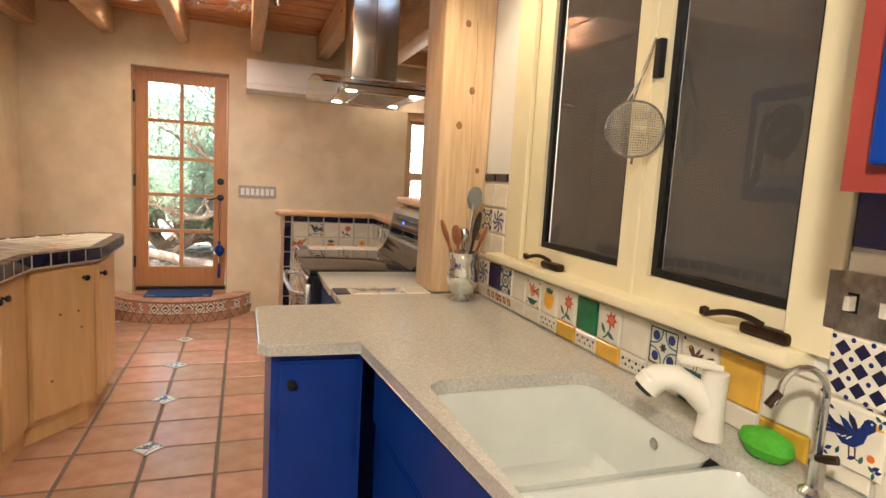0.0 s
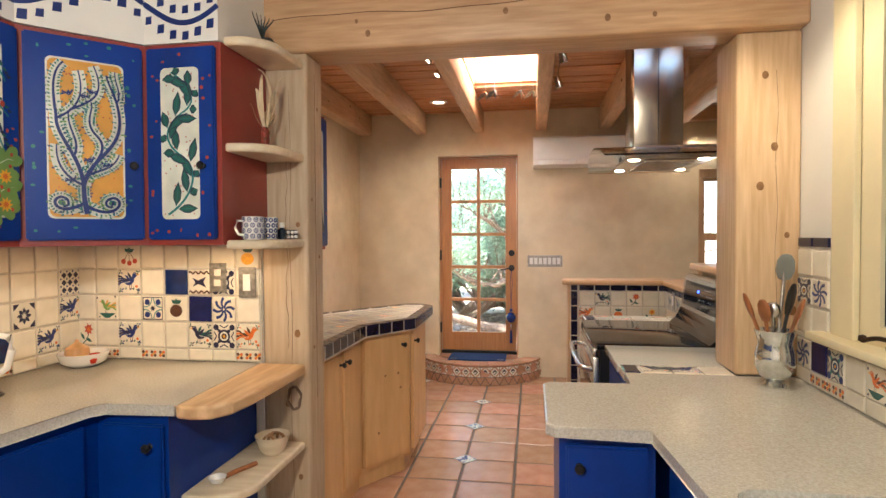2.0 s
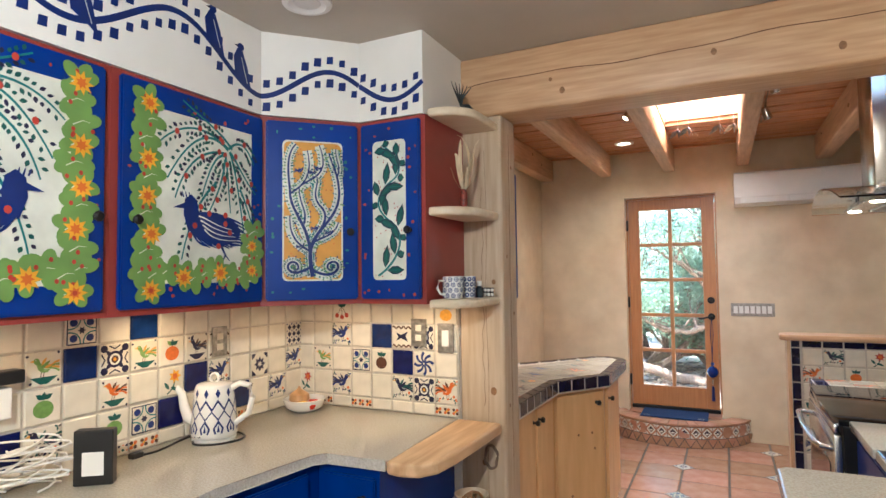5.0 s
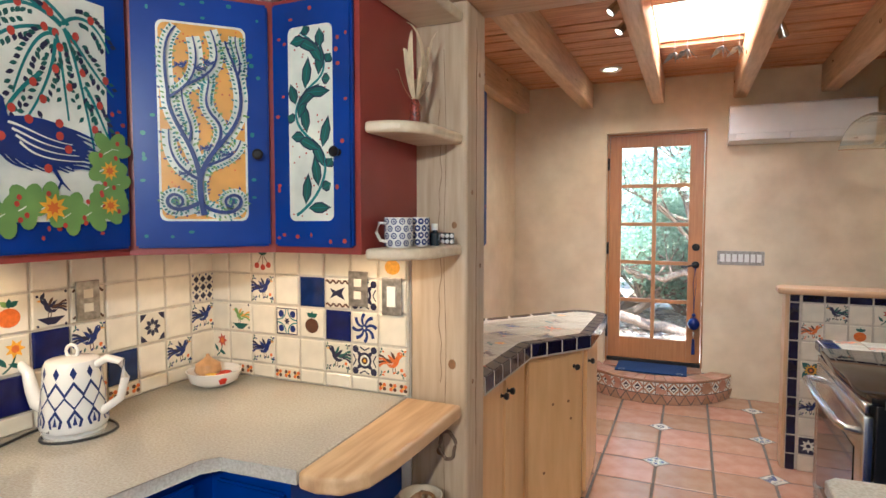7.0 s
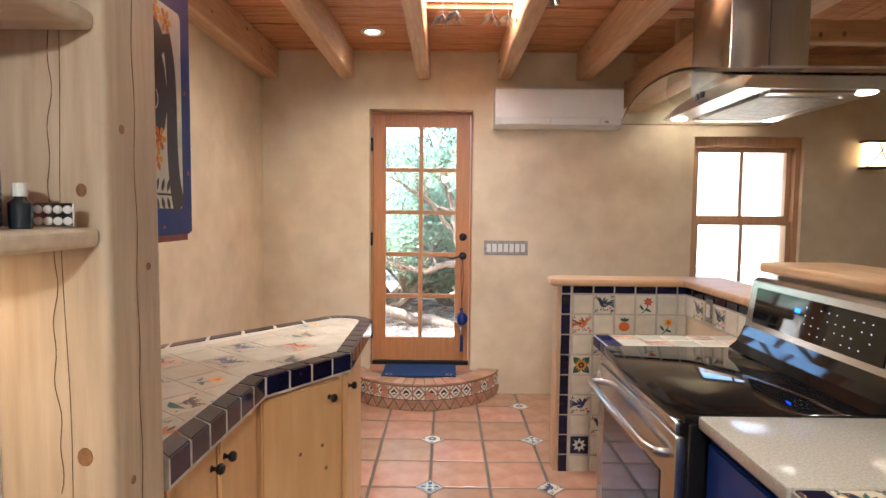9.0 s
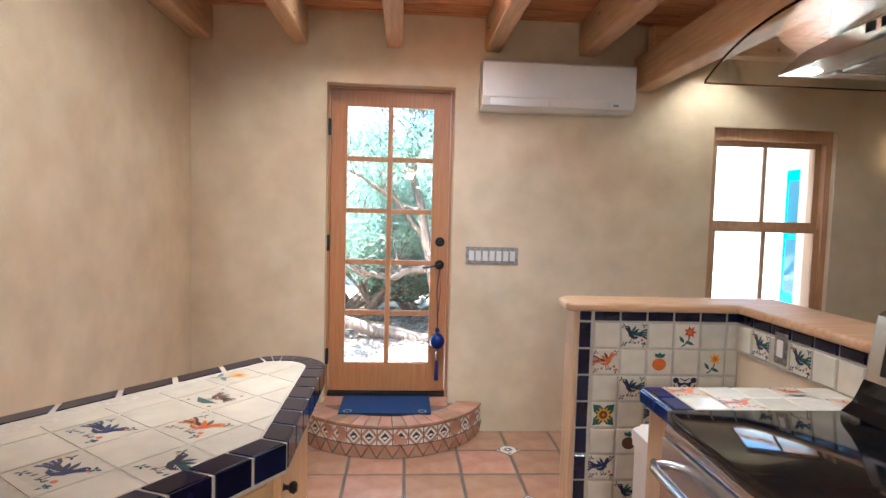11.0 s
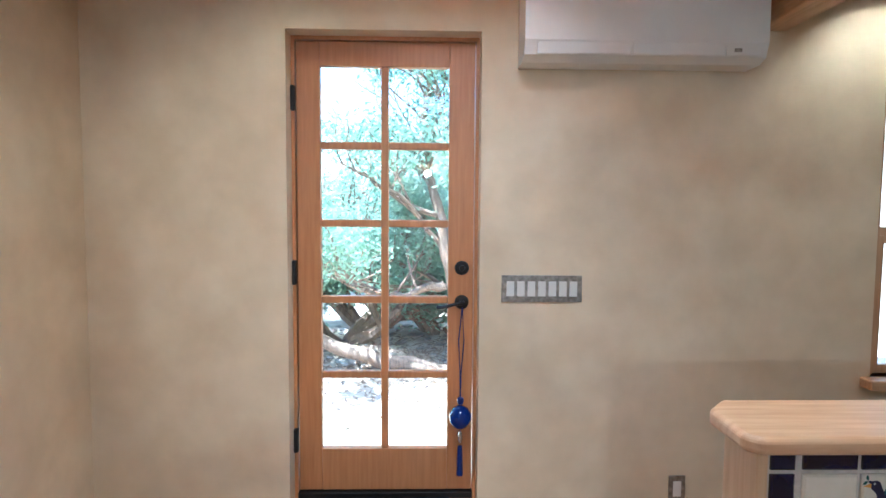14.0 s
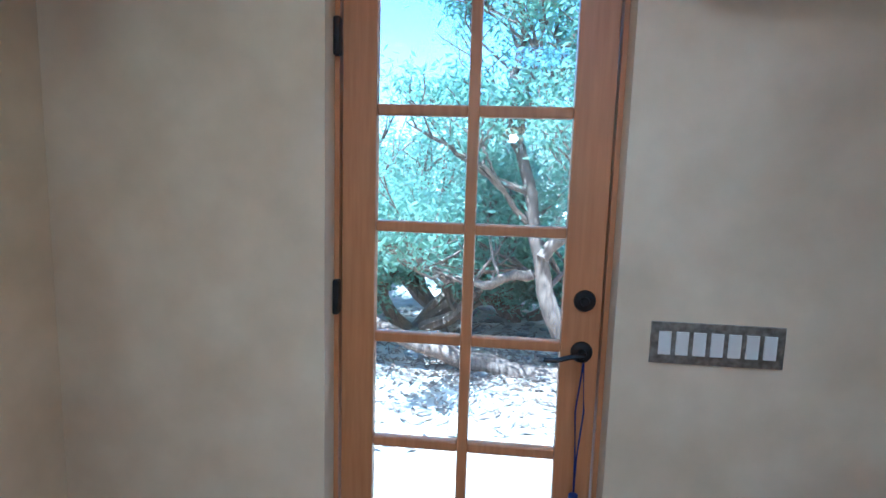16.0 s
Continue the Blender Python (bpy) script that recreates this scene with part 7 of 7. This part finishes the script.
for k in range(6):
    part("plume", tube(bez((-0.92, 2.10, 2.24), (-0.94, 2.1, 2.29), (-0.95 + 0.012 * k, 2.08 + 0.01 * k, 2.32), (-0.965 + 0.018 * k, 2.09, 2.36 - 0.008 * k), 6), 0.006, 5, taper=0.001), feather, fb_, smooth=True)
lb = thing("woven_bowl", (-0.905, 2.05, 0.592), "pale carved wooden bowl on the lower shelf", "bowl")
part("bowl", lathe([(0, 0), (0.035, 0), (0.05, 0.02), (0.07, 0.075), (0.066, 0.075), (0.044, 0.022), (0, 0.012)], (-0.895, 2.08, 0.5925), 24), shelf_wood, lb, smooth=True)
for k in range(3):
    part("curl", tube(bez((-0.93 + 0.03 * k, 2.06, 0.64), (-0.9, 2.02, 0.69), (-0.87, 2.1, 0.69), (-0.86 - 0.03 * k, 2.11, 0.645), 8), 0.006, 6), knot_m, lb)
rg_ = thing("bark_ring", (-0.87, 2.235, 0.78), "twisted twig ring hanging on the board", "ornament")
part("twig", tube([(-0.87 + 0.028 * math.cos(a) + 0.003 * math.sin(5 * a), 2.238, 0.77 + 0.048 * math.sin(a)) for a in (2 * math.pi * i / 28 for i in range(29))], 0.006, 6), bark, rg_, smooth=True)
sp = thing("wooden_scoop", (-0.93, 1.85, 0.5925), "small carved wooden scoop on the lower shelf", "scoop")
part("handle", tube([(-0.90, 1.95, 0.602), (-0.94, 1.86, 0.603), (-0.95, 1.82, 0.603)], 0.009, 8), spoon_wood, sp, smooth=True)
part("scoop_bowl", lathe([(0, 0), (0.02, 0.002), (0.032, 0.022), (0.029, 0.022), (0.016, 0.006), (0, 0.005)], (-0.965, 1.79, 0.5925), 18), white_plastic, sp, smooth=True)

pl_ = thing("pendant_lamp", (-0.25, -0.45, 2.12), "glowing alabaster bowl pendant behind the sink", "lamp")
part("bowl", lathe([(0.02, 0.0), (0.14, 0.03), (0.20, 0.09), (0.205, 0.09), (0.145, 0.024), (0.02, -0.006)], (-0.25, -0.45, 2.16), 28), glow_soft, pl_, smooth=True)
part("rod", tube([(-0.25, -0.45, 2.16), (-0.25, -0.45, 2.5)], 0.008, 8), bronze, pl_)

# ---- outside ----
def tree(x, y, h, seed, label, stems=None, low=0.15, thick=1.0):
    """A juniper: stems are (root, bends..., radius) limbs, or four leaning ones at random."""
    r = random.Random(seed)
    t = thing("juniper_tree", (x, y, -0.14), label, "tree", "juniper trees")
    bm = bmesh.new()
    tips = []

    def limb(p, d, ln, rad, depth):
        pts = [p]
        for k in range(5):
            d = (d + V((r.uniform(-0.3, 0.3), r.uniform(-0.3, 0.3), r.uniform(-0.10, 0.2)))).normalized()
            pts.append(pts[-1] + d * ln / 5)
        tube(pts, rad, 7, bm=bm, taper=rad * 0.55)
        tips.extend((q, depth) for q in pts[2:])
        if depth:
            for k in range(3 + (depth > 1)):
                e = (d + V((r.uniform(-1, 1), r.uniform(-1, 1), r.uniform(-0.35, 0.6)))).normalized()
                limb(pts[r.randint(2, 5)], e, ln * r.uniform(0.55, 0.8), rad * 0.55, depth - 1)
    if stems:
        for pts, rad in stems:
            q = bez(*pts, 14)
            q = [p + V((r.gauss(0, 0.015), r.gauss(0, 0.015), r.gauss(0, 0.015))) for p in q]
            tube(q, rad, 10, bm=bm, taper=rad * 0.45)
            for k in range(4, 15):
                e = V((r.uniform(-1, 1), r.uniform(-0.8, 0.8), r.uniform(0.0, 1.0))).normalized()
                if q[k].z > 0.5:
                    limb(q[k], e, h * r.uniform(0.14, 0.24), rad * 0.32, 2)
    else:
        for k in range(4):
            a = r.uniform(0, 6.28)
            limb(V((x + 0.1 * math.cos(a), y + 0.1 * math.sin(a), -0.15)), V((math.cos(a) * 0.75, math.sin(a) * 0.5, r.uniform(0.3, 0.9))).normalized(), h * 0.38, 0.09, 3)
    part("trunk", bm, bark, t, smooth=True)
    vs, fs = [], []
    for q, dp in tips:
        if dp > 1 or q.z < low or r.random() < 0.12:
            continue
        for k in range(int((19 if dp == 0 else 8) * thick)):
            c = q + V((r.gauss(0, 0.10), r.gauss(0, 0.10), r.gauss(0.04, 0.09)))
            a = V((r.uniform(-1, 1), r.uniform(-1, 1), r.uniform(-0.4, 1))).normalized() * r.uniform(0.025, 0.05)
            b = a.cross(V((r.uniform(-1, 1), r.uniform(-1, 1), r.uniform(-1, 1)))).normalized() * r.uniform(0.008, 0.015)
            n_ = len(vs)
            vs += [c - a, c + b, c + a, c - b]
            fs.append((n_, n_ + 1, n_ + 2, n_ + 3))
    me = bpy.data.meshes.new("crown")
    me.from_pydata(vs, [], fs)
    me.materials.append(leaf_m)
    o = new("crown", me)
    o.parent = t
    o.matrix_parent_inverse = wm(t).inverted()


old_stems = [(((0.45, 9.3, -0.25), (0.0, 9.3, 0.4), (0.05, 9.4, 1.0), (-0.30, 9.5, 2.1)), 0.10),
             (((-0.26, 9.45, 1.9), (-0.4, 9.5, 2.5), (-0.1, 9.7, 2.9), (-0.35, 9.8, 3.5)), 0.05),
             (((0.40, 9.3, -0.2), (-0.4, 9.25, -0.1), (-1.0, 9.2, 0.0), (-1.9, 9.3, 0.45)), 0.11),
             (((-0.05, 9.35, 0.75), (-0.4, 9.3, 0.7), (-0.7, 9.3, 0.5), (-1.2, 9.5, 0.9)), 0.05),
             (((0.0, 9.35, 0.9), (0.4, 9.3, 1.4), (0.7, 9.4, 1.8), (0.9, 9.6, 2.6)), 0.06)]
tree(0.4, 9.3, 4.2, 3, "gnarled leaning juniper with grey-green foliage outside the door", old_stems, 0.3)
tree(0.9, 12.4, 4.4, 5, "gnarled juniper with grey-green foliage behind the yard")
tree(-2.0, 12.0, 3.6, 8, "gnarled juniper with grey-green foliage behind the yard")
tree(-0.9, 14.6, 3.6, 12, "gnarled juniper with grey-green foliage behind the yard")
tree(0.5, 15.6, 5.2, 15, "gnarled juniper with grey-green foliage behind the yard")
tree(2.2, 15.0, 4.6, 9, "gnarled juniper with grey-green foliage behind the yard")
tree(-1.3, 10.6, 2.2, 21, "low young juniper with grey-green foliage outside the door")
tree(-0.1, 11.2, 1.5, 31, "low juniper scrub with grey-green foliage", None, 0.0)
tree(0.9, 10.6, 1.6, 32, "low juniper scrub with grey-green foliage", None, 0.0)
tree(-1.1, 11.6, 1.9, 34, "low juniper scrub with grey-green foliage", None, 0.0)
tree(-2.2, 10.2, 1.5, 33, "low juniper scrub with grey-green foliage", None, 0.0)
# stones and dry litter under the trees
rl = random.Random(17)
bm = bmesh.new()
for i in range(420):
    x, y, q = rl.uniform(-3.2, 2.2), 8.0 + 3.6 * rl.random() ** 0.8, rl.uniform(0.02, 0.07) * (2.2 if rl.random() < 0.05 else 1)
    own = bmesh.new()
    bmesh.ops.create_icosphere(own, subdivisions=1, radius=q)
    for v in own.verts:
        v.co = V((x + v.co.x * rl.uniform(0.8, 1.5), y + v.co.y * rl.uniform(0.8, 1.5), -0.135 + v.co.z * 0.45))
    join(bm, own)
tagged(part("stones", bm, mat("dull_stone", (0.30, 0.25, 0.21), 0.9, grain=0.2, scale=12)), "scattered brown stones on the sandy ground", "stones", kind="stuff")
vs, fs = [], []
for i in range(2600):
    x, y, a = rl.gauss(-0.4, 1.1), 9.6 + rl.gauss(0, 0.7), rl.uniform(0, 6.28)
    l1, l2 = rl.uniform(0.02, 0.09), rl.uniform(0.008, 0.02)
    c, e, f = V((x, y, -0.13 + rl.uniform(0, 0.02))), V((math.cos(a), math.sin(a), rl.uniform(-0.1, 0.4))) * l1, V((-math.sin(a), math.cos(a), 0)) * l2
    n_ = len(vs)
    vs += [c - e, c + f, c + e, c - f]
    fs.append((n_, n_ + 1, n_ + 2, n_ + 3))
me = bpy.data.meshes.new("leaf_litter")
me.from_pydata(vs, [], fs)
me.materials.append(bark)
tagged(new("leaf_litter", me), "dry brown juniper litter on the ground", "litter", kind="stuff")
ho = thing("house_wing", (5.2, 9.0, -0.14), "white stucco house wing with turquoise window", "house", kind="structure")
part("wall", box(4.2, 6.3, -0.14, 6.5, 11.5, 3.0), stucco, ho)
part("roof", box(4.1, 6.3, 3.0, 6.6, 11.6, 3.15), plank, ho)
wv_ = part("window", box(4.16, 7.95, 0.50, 4.2, 8.64, 2.08, 0.004), teal, ho)
for a, b in ((8.02, 8.27), (8.32, 8.57)):
    for c, d in ((0.65, 1.27), (1.33, 1.95)):
        part("pane", box(4.15, a, c, 4.16, b, d), mat("dark_pane", (0.03, 0.09, 0.12), 0.05), wv_)
yc = thing("yard_wall", (2.6, 9.4, -0.14), "low shaded stucco yard wall", "wall", kind="structure")
part("wall", box(3.1, 9.3, -0.14, 4.2, 9.55, 0.75, 0.03), stucco, yc)

# ---- floor tiles, last ----
fr = plane_frame((0, 0, -0.006), (1, 0, 0), (0, 1, 0))
G = 0.325
for i in range(-5, 5):
    for j in range(-23, 4):
        x, y = -0.30 + G * (i + 0.5), 4.915 + G * (j + 0.5)
        if -1.75 < x < 1.2 and -2.45 < y < 5.95:
            lay_tile(floor, fr, x, y, 0.309, 0.309, saltillo, None, 0.006)
dg = mat("inset_grout", (0.24, 0.19, 0.15), 0.9, grain=0.1, scale=60)
for i in range(-3, 3):
    for j in range(-6, 2):
        x, y = -0.30 + 2 * G * i, 4.915 + 2 * G * j
        if -1.2 < x < 1.1 and 0.8 < y < 5.8:
            own = prism([(x - 0.085, y), (x, y - 0.085), (x + 0.085, y), (x, y + 0.085)], -0.004, 0.0018)
            part("inset_joint", own, dg, floor)
            lay_tile(floor, fr, x, y, 0.106, 0.106, tile_white, ("flower_geo", "bird_green", "dots", "geo", "bird_blue")[(i * 2 + j * 3) % 5], 0.0095, 45)
